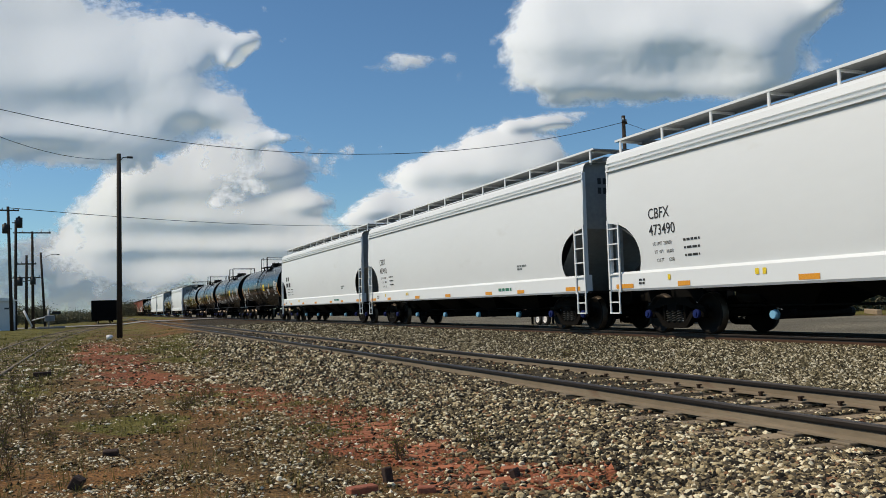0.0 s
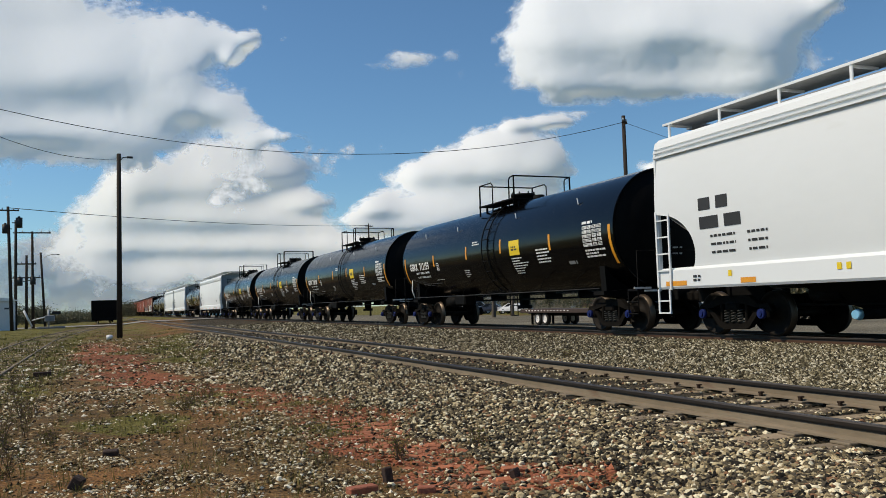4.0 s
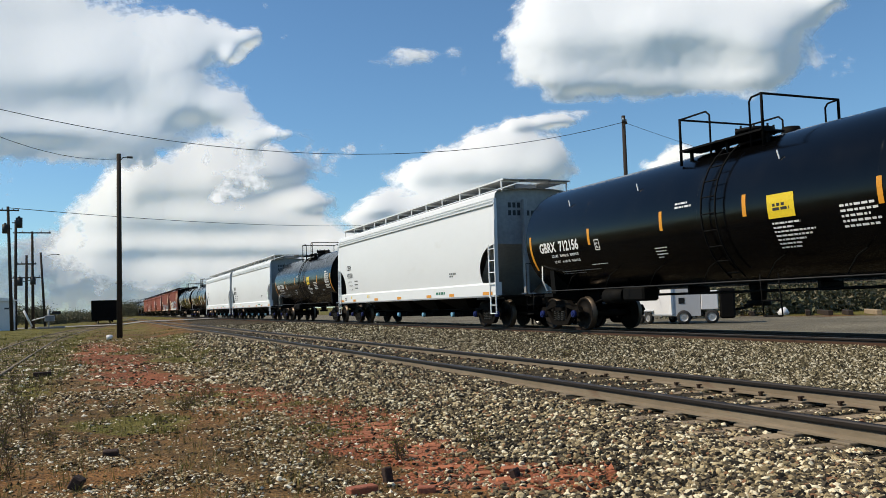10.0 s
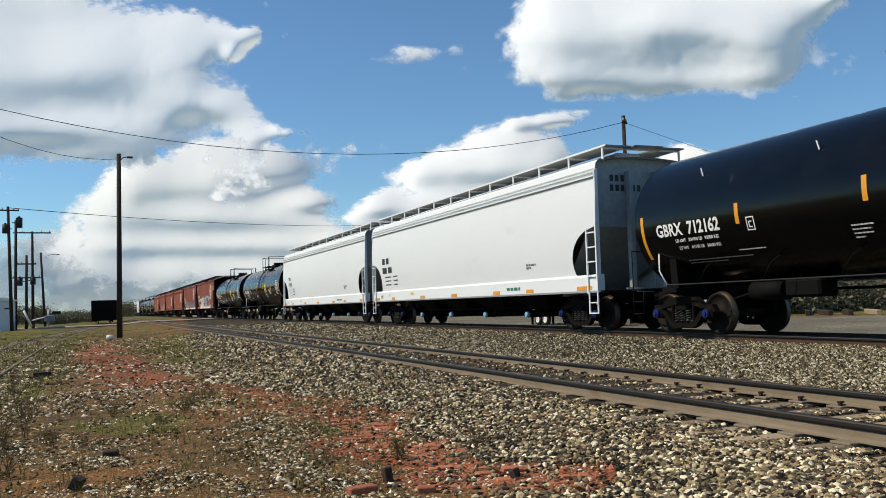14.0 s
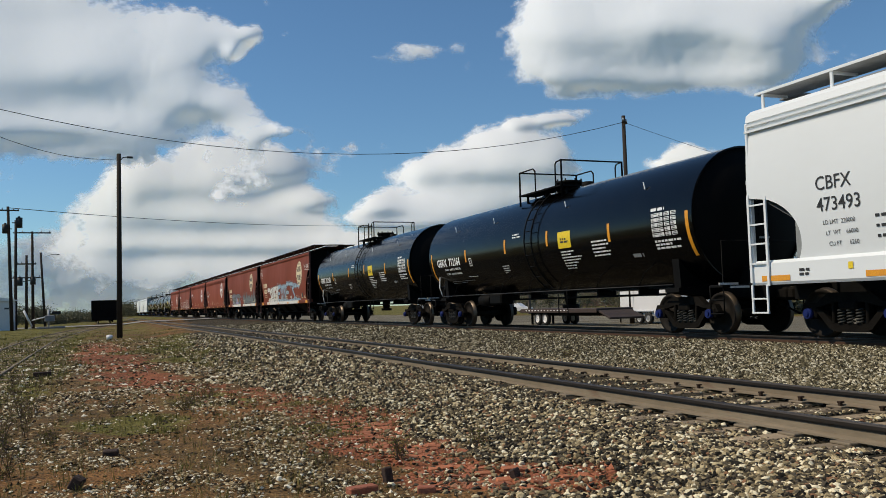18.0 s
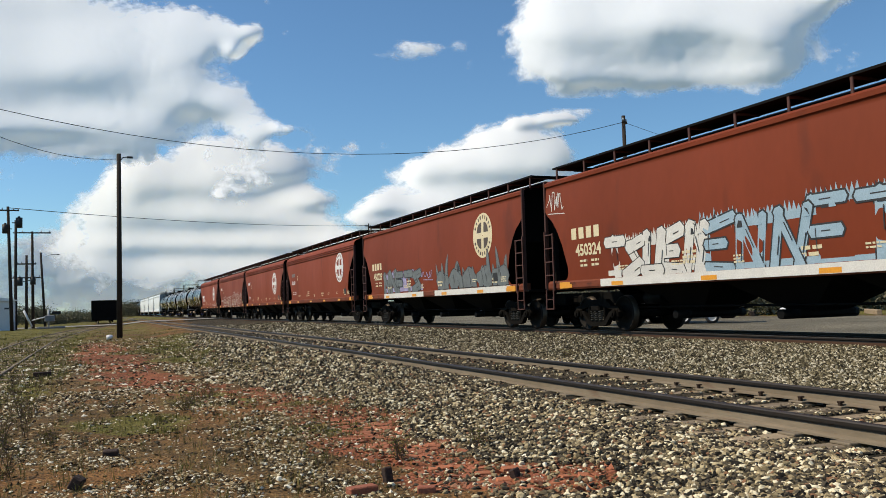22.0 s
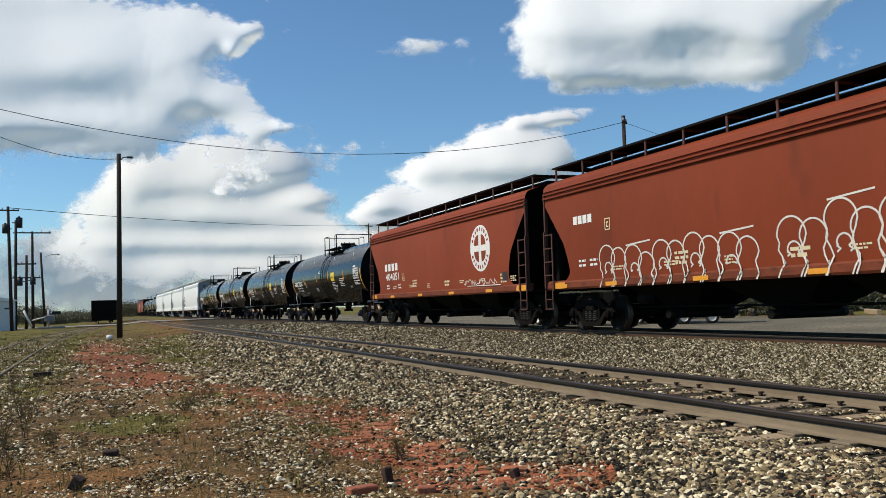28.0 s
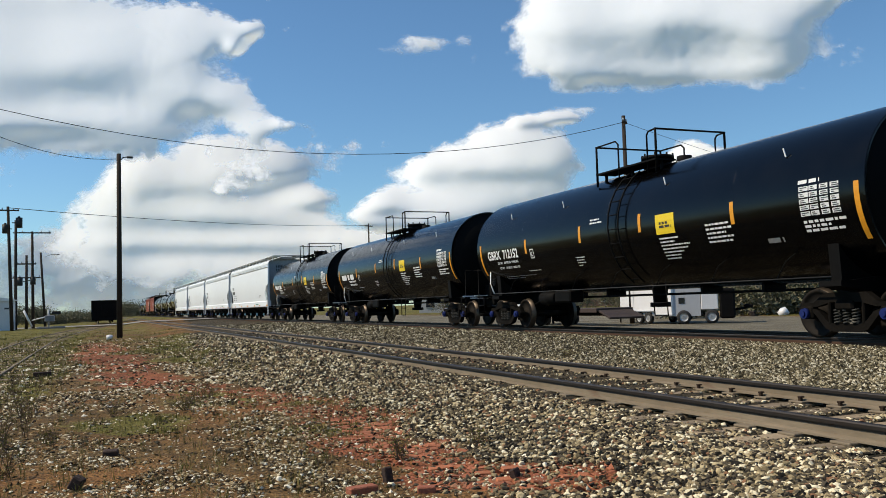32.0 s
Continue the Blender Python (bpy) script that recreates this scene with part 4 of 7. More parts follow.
def scribble(car, y0, z0, w, h, paint, seed):
    """A quick spray-can scrawl, all hooks and slashes."""
    rnd = random.Random(seed)
    sh = Shape()
    x, y = 0.0, h * 0.3
    while x < w:
        nx, ny = x + rnd.uniform(-0.03, 0.16), h * rnd.choice((rnd.uniform(0.0, 0.3), rnd.uniform(0.6, 1.0)))
        sh.add(stroke(x, y, nx, ny, 0.028), [(0, 1, 2, 3, 4, 5)])
        x, y = nx, ny
    sh.add(stroke(0.1 * w, -0.1 * h, 1.1 * w, -0.22 * h, 0.022), [(0, 1, 2, 3, 4, 5)])
    part("painted_scrawl", on_side(sh, y0, z0, red_face, 0.01), paint, car, "white spray-can scrawl", kind="stuff")


# ---- the train, from its head: kind, digits ----
TRAIN = [("H", "473490"), ("H", "473492"), ("H", ""), ("T", "712159"), ("T", "712158"), ("T", "712157"), ("T", "712156"), ("H", "473500"), ("T", "712162"), ("H", ""), ("H", "473493"),
         ("T", "712164"), ("T", "712163"), ("L", "450324"), ("L", "450229"), ("R", "402158"), ("R", ""), ("R", ""), ("S", "404051"),
         ("T", "712151"), ("T", "712152"), ("T", ""), ("T", ""), ("H", ""), ("H", ""), ("H", ""), ("H", ""), ("T", ""), ("T", ""), ("T", ""), ("R", ""), ("R", ""), ("T", ""), ("T", "")]
MASTER = {"T": tank_car(), "H": white_hopper(), "R": red_hopper(L_RED / 2, 0.60, True), "L": red_hopper(L_RED_LONG / 2, 0.67, False), "S": red_hopper(L_RED / 2, 0.87, True)}
LENGTH = {"T": L_TANK, "H": L_HOP, "R": L_RED, "L": L_RED_LONG, "S": L_RED}
# where couplers are stretched or bunched, metres from an even row of cars
SLACK = (-0.30, -0.34, -0.38, -0.28, -0.17, -0.24, -0.12, 0.25, 0.30, 0.25, 0.24, 0.29, 0.29, 0.35, 0.35, 0.65, 0.58, 0.21, -0.14, -0.43)
CARS, used, pos = [], set(), -155.2 - L_HOP
for i, (kind, digits) in enumerate(TRAIN):
    car = MASTER[kind] if kind not in used else copy_thing(MASTER[kind], Matrix())
    CARS.append([car, pos + (SLACK[i] if i < len(SLACK) else -0.44) + LENGTH[kind] / 2, kind, digits])
    pos += LENGTH[kind]
    used.add(kind)
# copies above were made from bare masters; the writing follows car by car
for i, (car, at, kind, digits) in enumerate(CARS):
    if kind == "T":
        tank_number(car, digits)
    elif kind == "H":
        white_number(car, digits)
    else:
        red_marks(car, digits, M_CREAM if digits.startswith("45") else M_MARK)
        if i == 13:
            emblem(car, -5.48, 3.06, 0.76, M_CREAM, M_BROWN)
            part("painted_sill", on_side(plate(10.6, 0.19), 5.5, 1.17, lambda z: 1.588), M_GRAFFW, car, "white overspray on the sill")
            wild_letters(car, 5.12, 1.42, 5, 0.74, 0.86, M_GRAFFW, M_INK, 3, 0.30, 0.022, M_GRAFFW)
            wild_letters(car, 1.5, 1.36, 7, 0.98, 1.02, M_GRAFF2, M_INK, 5, 0.20, 0.035, M_GRAFF2)
            scribble(car, -6.9, 3.25, 1.3, 0.36, M_GRAFFW, 21)
            scribble(car, 8.12, 3.35, 0.9, 0.55, M_GRAFFW, 22)
        elif i == 14:
            emblem(car, -5.40, 3.08, 0.75, M_CREAM, M_BROWN)
            for y, w in ((5.2, 4.9), (-0.9, 6.4)):
                part("painted_sill", on_side(plate(w, 0.20), y, 1.16, lambda z: 1.588), M_GRAFFW, car, "white overspray on the sill")
            wild_letters(car, 5.2, 1.42, 5, 0.92, 0.74, M_GRAFF, M_INK, 8, 0.27, 0.035, M_GRAFFL)
            scribble(car, 0.35, 1.85, 1.0, 0.34, M_GRAFFL, 41)
            flames(car, -1.1, 1.40, 5, 1.22, 1.15, M_GRAFF, M_INK, 9)
        elif i == 17:
            loops(car, 5.25, 1.16, 5, 1.12, 1.12, M_GRAFFW, 12)
            loops(car, -0.9, 1.16, 4, 1.15, 1.30, M_GRAFFW, 14)
            scribble(car, -5.6, 1.85, 1.1, 0.6, M_GRAFFW, 15)
        else:
            emblem(car, {15: -5.29, 18: -4.49}.get(i, -4.81), 2.94 if i == 15 else 2.67, 0.78, M_MARK, M_RED)
            if i == 18:
                scribble(car, -3.0, 1.45, 2.6, 0.2, M_GRAFFW, 23)


# ---- ground: one sheet to the horizon ----
def smooth(a, b, x):
    t = np.clip((x - a) / (b - a), 0, 1)
    return t * t * (3 - 2 * t)


def siding_x(y):
    """Centre line of the grass-grown siding, which bends in towards the other tracks."""
    return -2.75 + 3.75 * smooth(45, 122, y)


def ground_z(x, y):
    """Height of the ground: flat yard, ballast beds under both tracks."""
    x, y = np.asarray(x, float), np.asarray(y, float)
    z = np.full(np.broadcast(x, y).shape, GROUND)
    z = z + 0.215 * smooth(2.6, 4.3, x)                       # shoulder of the second track
    z = z + 0.06 * smooth(9.0, 11.6, x) - 0.60 * smooth(15.6, 19.0, x)   # bed of the main track and its far slope
    z = z + 0.06 * smooth(-1.6, -2.4, -np.abs(x - siding_x(y)) ) * smooth(6, 12, y)
    return z + 0.02 * np.sin(x * 1.7 + 0.6) * np.cos(y * 0.9) * smooth(3.0, 1.0, x)


def hash_noise(x, y, s):
    return np.array([noise.fractal(Vector((a * s, b * s, 3.7)), 1.0, 2.0, 4) for a, b in zip(x.ravel(), y.ravel())]).reshape(x.shape)


def patch(x, y, cx, cy, rx, ry):
    return 1 - np.sqrt(((x - cx) / rx) ** 2 + ((y - cy) / ry) ** 2)


RED_LINE = [on_ground(px, py, GROUND) for px, py in ((160, 612), (215, 655), (300, 690), (470, 706), (600, 742), (690, 795), (840, 838), (1020, 856))]


def red_band(x, y):
    """1 on the line of crushed brick that runs through the yard, falling off to its sides."""
    best = np.full(x.shape, -9.0)
    for a, b in zip(RED_LINE, RED_LINE[1:]):
        dx, dy = b.x - a.x, b.y - a.y
        t = np.clip(((x - a.x) * dx + (y - a.y) * dy) / (dx * dx + dy * dy), 0, 1)
        w = 0.42 + 0.022 * (a.y + t * dy)
        best = np.maximum(best, 1 - np.hypot(x - a.x - t * dx, y - a.y - t * dy) / w)
    return best


def cover(x, y):
    """Shares of ballast, red brick rubble and grass at a place."""
    n1, n2 = hash_noise(x, y, 0.35), hash_noise(x + 50, y, 1.3)
    edge = 2.55 - 0.055 * (np.minimum(y, 18) - 6) + 0.085 * np.maximum(y - 12, 0)
    bal = smooth(-0.25, 0.25, (x - edge) / 1.4 + 0.4 * n1 + 0.5 * n2) * (smooth(18.4, 16.4, x) + smooth(16.4, 18.4, x) * smooth(46, 40, x) * np.clip(0.9 + 0.4 * n1, 0, 1))
    red = smooth(-0.05, 0.35, red_band(x, y) * 0.7 + 0.3 * n1 + 0.5 * n2)
    gr = np.maximum(smooth(0.2, -1.6, x + 0.6 * n1) * smooth(11, 17, y), smooth(-0.1, 0.5, patch(x, y, 3.0, 28, 1.9, 18) + 0.8 * n1 + 0.3 * n2))
    gr = np.maximum(gr, 0.8 * smooth(0.2, 0.6, patch(x, y, 0.45, 10.6, 0.9, 1.6) + 0.5 * n2))
    gr = np.maximum(gr, smooth(44, 50, x + 3 * n1))
    gr = np.maximum(gr, (0.5 + 0.5 * n1) * smooth(28, 44, y) * smooth(5.2, 3.6, x))
    gr = np.maximum(gr, smooth(120, 150, y))
    yard = smooth(17.0, 19.0, x) * smooth(47, 43, x + 3 * n1)
    return bal * (1 - 0.9 * red), red, gr * (1 - 0.85 * bal * smooth(3.0, 3.6, x) * smooth(34, 30, x)), yard


def ground():
    xs = np.unique(np.concatenate([np.linspace(-2500, -60, 14), np.linspace(-60, -8, 24), np.linspace(-8, 9, 120), np.linspace(9, 22, 60), np.linspace(22, 70, 36), np.linspace(70, 2600, 16)]))
    ys = np.unique(np.concatenate([np.linspace(-60, 2, 14), np.linspace(2, 26, 170), np.linspace(26, 60, 90), np.linspace(60, 160, 60), np.linspace(160, 4200, 24)]))
    gx, gy = np.meshgrid(xs, ys)
    gz = ground_z(gx, gy)
    near = (np.abs(gx) < 30) & (gy < 70)
    gz[near] += 0.014 * hash_noise(gx[near], gy[near], 2.3)
    nx, ny = len(xs), len(ys)
    idx = np.arange(nx * ny).reshape(ny, nx)
    quads = np.stack([idx[:-1, :-1], idx[:-1, 1:], idx[1:, 1:], idx[1:, :-1]], -1).reshape(-1, 4)
    me = bpy.data.meshes.new("ground")
    me.from_pydata(np.stack([gx, gy, gz], -1).reshape(-1, 3).tolist(), [], quads.tolist())
    for name, val in zip(("ballast", "rubble", "grass", "yard"), cover(gx, gy)):
        me.attributes.new(name, "FLOAT", "POINT").data.foreach_set("value", val.ravel().astype(np.float32))
    me.polygons.foreach_set("use_smooth", [True] * len(quads))
    me.materials.append(ground_material())
    return tagged(new("ground", me), "dry brown dirt yard with gravel, brick rubble and weeds", "ground", kind="structure")


def ground_material():
    m = bpy.data.materials.new("yard_ground")
    m.use_nodes = True
    n, l = m.node_tree.nodes, m.node_tree.links
    p = n["Principled BSDF"]
    co = n.new("ShaderNodeTexCoord")

    def tex(scale, detail=6):
        t = n.new("ShaderNodeTexNoise")
        t.inputs["Scale"].default_value, t.inputs["Detail"].default_value = scale, detail
        l.new(co.outputs["Object"], t.inputs["Vector"])
        return t.outputs[0]

    def rng(src, a, b, c=0.0, d=1.0):
        r = n.new("ShaderNodeMapRange")
        for i, v in enumerate((a, b, c, d)):
            r.inputs[i + 1].default_value = v
        l.new(src, r.inputs[0])
        return r.outputs[0]

    def mix(f, a, b):
        x = n.new("ShaderNodeMix")
        x.data_type = "RGBA"
        l.new(f, x.inputs[0])
        for s, v in ((6, a), (7, b)):
            if isinstance(v, tuple):
                x.inputs[s].default_value = (*v, 1)
            else:
                l.new(v, x.inputs[s])
        return x.outputs[2]

    def attr(name):
        a = n.new("ShaderNodeAttribute")
        a.attribute_name = name
        return a.outputs["Fac"]

    def math_node(op, a, b):
        x = n.new("ShaderNodeMath")
        x.operation = op
        for i, v in enumerate((a, b)):
            if isinstance(v, float):
                x.inputs[i].default_value = v
            else:
                l.new(v, x.inputs[i])
        return x.outputs[0]

    fine, mid, big = tex(38, 8), tex(5), tex(0.5)
    vor = n.new("ShaderNodeTexVoronoi")
    vor.inputs["Scale"].default_value = 26
    l.new(co.outputs["Object"], vor.inputs["Vector"])
    dirt = mix(rng(mid, 0.35, 0.65), (0.22, 0.128, 0.048), (0.085, 0.054, 0.021))
    dirt = mix(rng(big, 0.45, 0.65), dirt, (0.27, 0.125, 0.044))
    # bed of the ballast, darkened in colour for the shade between its stones
    gap_shade = mix(rng(vor.outputs["Color"], 0.15, 0.85), (0.016, 0.013, 0.008), (0.10, 0.078, 0.045))
    tan = mix(rng(vor.outputs["Color"], 0.1, 0.9), (0.135, 0.120, 0.085), (0.25, 0.222, 0.160))
    brick = mix(rng(mid, 0.3, 0.7), (0.36, 0.125, 0.055), (0.24, 0.085, 0.040))
    green = mix(rng(mid, 0.3, 0.7), (0.115, 0.112, 0.018), (0.185, 0.15, 0.04))
    wob = rng(fine, 0.25, 0.75, -0.35, 0.35)

    def mask(name):
        return rng(math_node("ADD", attr(name), wob), 0.35, 0.65)

    col = mix(mask("rubble"), dirt, brick)
    col = mix(mask("grass"), col, green)
    col = mix(mask("ballast"), col, gap_shade)
    col = mix(mask("yard"), col, tan)
    sc = n.new("ShaderNodeVectorMath")
    sc.operation = "SCALE"
    l.new(col, sc.inputs[0])
    l.new(math_node("MULTIPLY", rng(fine, 0.25, 0.75, 0.2, 1.6), rng(tex(0.22, 8), 0.3, 0.7, 0.62, 1.25)), sc.inputs["Scale"])
    l.new(sc.outputs[0], p.inputs["Base Color"])
    p.inputs["Roughness"].default_value = 0.95
    p.inputs["Specular IOR Level"].default_value = 0.2
    b = n.new("ShaderNodeBump")
    b.inputs["Strength"].default_value, b.inputs["Distance"].default_value = 0.9, 0.03
    l.new(math_node("ADD", fine, math_node("MULTIPLY", vor.outputs["Distance"], -0.8)), b.inputs["Height"])
    l.new(b.outputs[0], p.inputs["Normal"])
    return m


ground()


# ---- tracks ----
M_SPIKE = surface("dark_rusty_iron", (0.035, 0.024, 0.018), (0.05, 0.032, 0.022), 9, 0.9, bump=0.1, gloss=0.1)
RAIL = [(-0.068, -0.173), (-0.068, -0.160), (-0.012, -0.140), (-0.009, -0.075), (-0.010, -0.050), (-0.034, -0.036), (-0.036, -0.010), (-0.028, 0.0), (0.028, 0.0), (0.036, -0.010), (0.034, -0.036), (0.010, -0.050), (0.009, -0.075),
        (0.012, -0.140), (0.068, -0.160), (0.068, -0.173)]


def rail_mesh(name, y0, y1, low=1.0, web=None):
    """low: height against a heavy main-line rail."""
    me = Shape().sweep([(px, pz * (low if pz < -0.04 else 1.0)) for px, pz in RAIL], y0, y1).mesh(name, web or M_RAIL, M_HEADSHADE)
    for p in me.polygons:
        # the dark runs down past the head to paint the shade on the upper web
        p.material_index = 1 if p.center.z > -0.064 else 0
    return me


def track(label, x, z, y0, y1, tie_y0, tie_y1, low=1.0, web=None):
    t = thing("railway_track", label, "track", at=(x, 0, z))
    for s in (-1, 1):
        for a, b in zip(np.linspace(y0, y1, 7)[:-1], np.linspace(y0, y1, 7)[1:]):
            part("rail", rail_mesh("rail", a + 0.004, b - 0.004, low, web), None, t, at=(s * GAUGE / 2, 0, 0))
    tie = [Shape().box(0, 0, 0, 2.55 + 0.1 * k, 0.225, 0.17, 0.018).mesh("tie", M_TIE) for k in range(3)]
    pl = Shape().box(0, 0, 0, 0.30, 0.18, 0.022, 0.006).mesh("tie_plate", M_RAIL)
    sp = Shape().box(0, 0, 0, 0.030, 0.03, 0.035).box(0.008, 0, 0.02, 0.055, 0.045, 0.016, 0.004).mesh("spike", M_SPIKE)
    rnd = random.Random(int(x * 10))
    foot = -0.173 * low
    y = tie_y0
    while y < tie_y1:
        o = part("tie", rnd.choice(tie), None, t, at=pose(rnd.uniform(-0.06, 0.06), y, foot - 0.102 + rnd.uniform(-0.012, 0.006), rnd.uniform(-2, 2), 0, rnd.uniform(-1.3, 1.3)))
        if y < 34:
            for s in (-1, 1):
                part("tie_plate", pl, None, t, at=(s * GAUGE / 2, y, foot - 0.008))
                for d in (0.1,) if s < 0 else (-0.1,):
                    part("spike", sp, None, t, at=pose(s * GAUGE / 2 + d, y + rnd.uniform(-0.05, 0.05), foot + 0.012 + rnd.uniform(0, 0.012), 0, 0, 0 if d < 0 else 180))
        y += 0.50 + rnd.uniform(-0.03, 0.04)
    return t


track("rusty second track on weathered wooden ties in gravel", NEAR_X, NEAR_Z, -30, 400, -6.18, 60.0, 0.78)
track("busy main track under the train on dark wooden ties", MAIN_X, 0.0, -60, 900, -4.0, 60.0, 1.0, M_RAILMAIN)


def siding():
    t = thing("railway_track", "disused siding, rails half sunk in grass and dirt", "track")
    for s in (-1, 1):
        ys = np.concatenate([np.linspace(4, 40, 10), np.linspace(44, 200, 40)])
        sh = Shape()
        prof = [(a, b + 0.045) for a, b in RAIL]
        pts = [(siding_x(y) + s * GAUGE / 2, y) for y in ys]
        for (xa, ya), (xb, yb) in zip(pts, pts[1:]):
            n = len(prof)
            vs = [(xa + px, ya, GROUND + pz) for px, pz in prof] + [(xb + px, yb, GROUND + pz) for px, pz in prof]
            sh.add(vs, [(i, (i + 1) % n, n + (i + 1) % n, n + i) for i in range(n)])
        part("rail", sh, M_RAIL, t)
    tie = Shape().box(0, 0, 0, 2.5, 0.22, 0.16, 0.02).mesh("tie", M_TIE)
    for k in range(60):
        y = 12 + k * 1.6
        part("tie", tie, None, t, at=(float(siding_x(y)), y, GROUND - 0.065))


siding()

# ---- road that crosses all tracks in the distance ----
M_ROAD = surface("pale_road", (0.30, 0.29, 0.27), (0.24, 0.23, 0.215), 0.8, 0.9, bump=0.3, fine=30)
sh = Shape()
RX = [(-60, GROUND + 0.06), (-6, GROUND + 0.10), (2.5, GROUND + 0.14), (5, -0.09), (10, -0.04), (12, -0.012), (15, -0.012), (18, -0.25), (26, -0.74), (160, -0.74)]
sh.add([(x, 97 + 0.12 * x, z) for x, z in RX] + [(x, 104.5 + 0.12 * x, z) for x, z in RX], [(i, i + 1, len(RX) + i + 1, len(RX) + i) for i in range(len(RX) - 1)])
tagged(new("road", sh.mesh("road", M_ROAD)), "pale worn road crossing the tracks", "road", kind="structure")


# ---- poles and wires ----
def pole(x, y, h, r, label, arms=(), lamp=None, lean=(0, 0), extras=()):
    t = thing("utility_pole", label, "utility pole", at=(x, y, float(ground_z(x, y))))
    sh = Shape().cyl((0, 0, -0.2), (lean[0], lean[1], h), r, 12, r * 0.72)
    part("pole", sh, M_POLE, t)
    for z, w, ang in arms:
        c, s = math.cos(radians(ang)), math.sin(radians(ang))
        part("crossarm", Shape().box(0, 0, 0, 2 * w, 0.11, 0.13, 0.015), M_POLE, t, at=pose(lean[0] * z / h, lean[1] * z / h - 0.12, z, 0, 0, ang))
        for k in (-0.92, -0.5, 0.5, 0.92):
            part("insulator", Shape().cyl((0, 0, 0.06), (0, 0, 0.24), 0.045, 8, 0.03), M_STEEL, t, at=(lean[0] * z / h + k * w * c, lean[1] * z / h - 0.12 + k * w * s, z))
    for dx, z, rr, hh in extras:
        part("transformer", Shape().cyl((dx, -0.1, z), (dx, -0.1, z + hh), rr, 14).cyl((dx, -0.1, z + hh), (dx, -0.1, z + hh + 0.12), rr * 0.4, 8).box(dx / 2, -0.1, z + hh * 0.5, abs(dx), 0.06, 0.08), M_PIPE, t)
    if lamp:
        z, reach = lamp
        part("lamp_arm", Shape().tube([(0, 0, z), (reach * 0.5, 0, z + 0.25), (reach, 0, z + 0.28)], 0.03), M_PIPE, t)
        part("lamp_head", Shape().box(reach + 0.1, 0, z + 0.26, 0.32, 0.16, 0.10, 0.035), M_PIPE, t)
    return t


def wire(a, b, sag, r=0.012, n=24):
    a, b = Vector(a), Vector(b)
    pts = [a.lerp(b, i / n) - Vector((0, 0, sag * 4 * (i / n) * (1 - i / n))) for i in range(n + 1)]
    return solid("overhead_wire", Shape().tube(pts, r, 5), M_WIRE, "thin dark overhead wire between poles", "wire", "overhead wires")


pole(1.14, 47.3, 9.63, 0.15, "tall dark wooden pole with a small lamp", lamp=(9.2, 0.45))


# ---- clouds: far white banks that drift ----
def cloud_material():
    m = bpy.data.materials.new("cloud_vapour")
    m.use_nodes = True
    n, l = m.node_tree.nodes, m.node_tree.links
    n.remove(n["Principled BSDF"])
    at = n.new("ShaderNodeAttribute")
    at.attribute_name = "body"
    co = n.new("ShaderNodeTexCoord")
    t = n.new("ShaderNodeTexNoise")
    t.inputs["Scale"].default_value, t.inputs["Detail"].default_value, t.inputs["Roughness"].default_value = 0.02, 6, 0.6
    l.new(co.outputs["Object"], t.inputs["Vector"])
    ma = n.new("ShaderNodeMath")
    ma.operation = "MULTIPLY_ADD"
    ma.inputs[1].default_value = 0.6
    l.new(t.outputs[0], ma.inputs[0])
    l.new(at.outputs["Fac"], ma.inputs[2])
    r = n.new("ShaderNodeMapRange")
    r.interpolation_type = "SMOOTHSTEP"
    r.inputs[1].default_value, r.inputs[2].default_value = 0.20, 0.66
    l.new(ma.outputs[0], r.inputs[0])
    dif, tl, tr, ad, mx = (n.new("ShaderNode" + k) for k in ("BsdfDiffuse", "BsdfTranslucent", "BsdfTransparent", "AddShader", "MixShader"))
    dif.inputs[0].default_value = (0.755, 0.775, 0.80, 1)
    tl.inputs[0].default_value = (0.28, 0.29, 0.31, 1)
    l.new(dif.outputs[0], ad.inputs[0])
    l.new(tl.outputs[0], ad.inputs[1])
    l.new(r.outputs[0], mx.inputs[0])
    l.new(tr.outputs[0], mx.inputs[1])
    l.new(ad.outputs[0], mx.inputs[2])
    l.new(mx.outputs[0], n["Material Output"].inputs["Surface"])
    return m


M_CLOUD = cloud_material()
CLOUDS = []


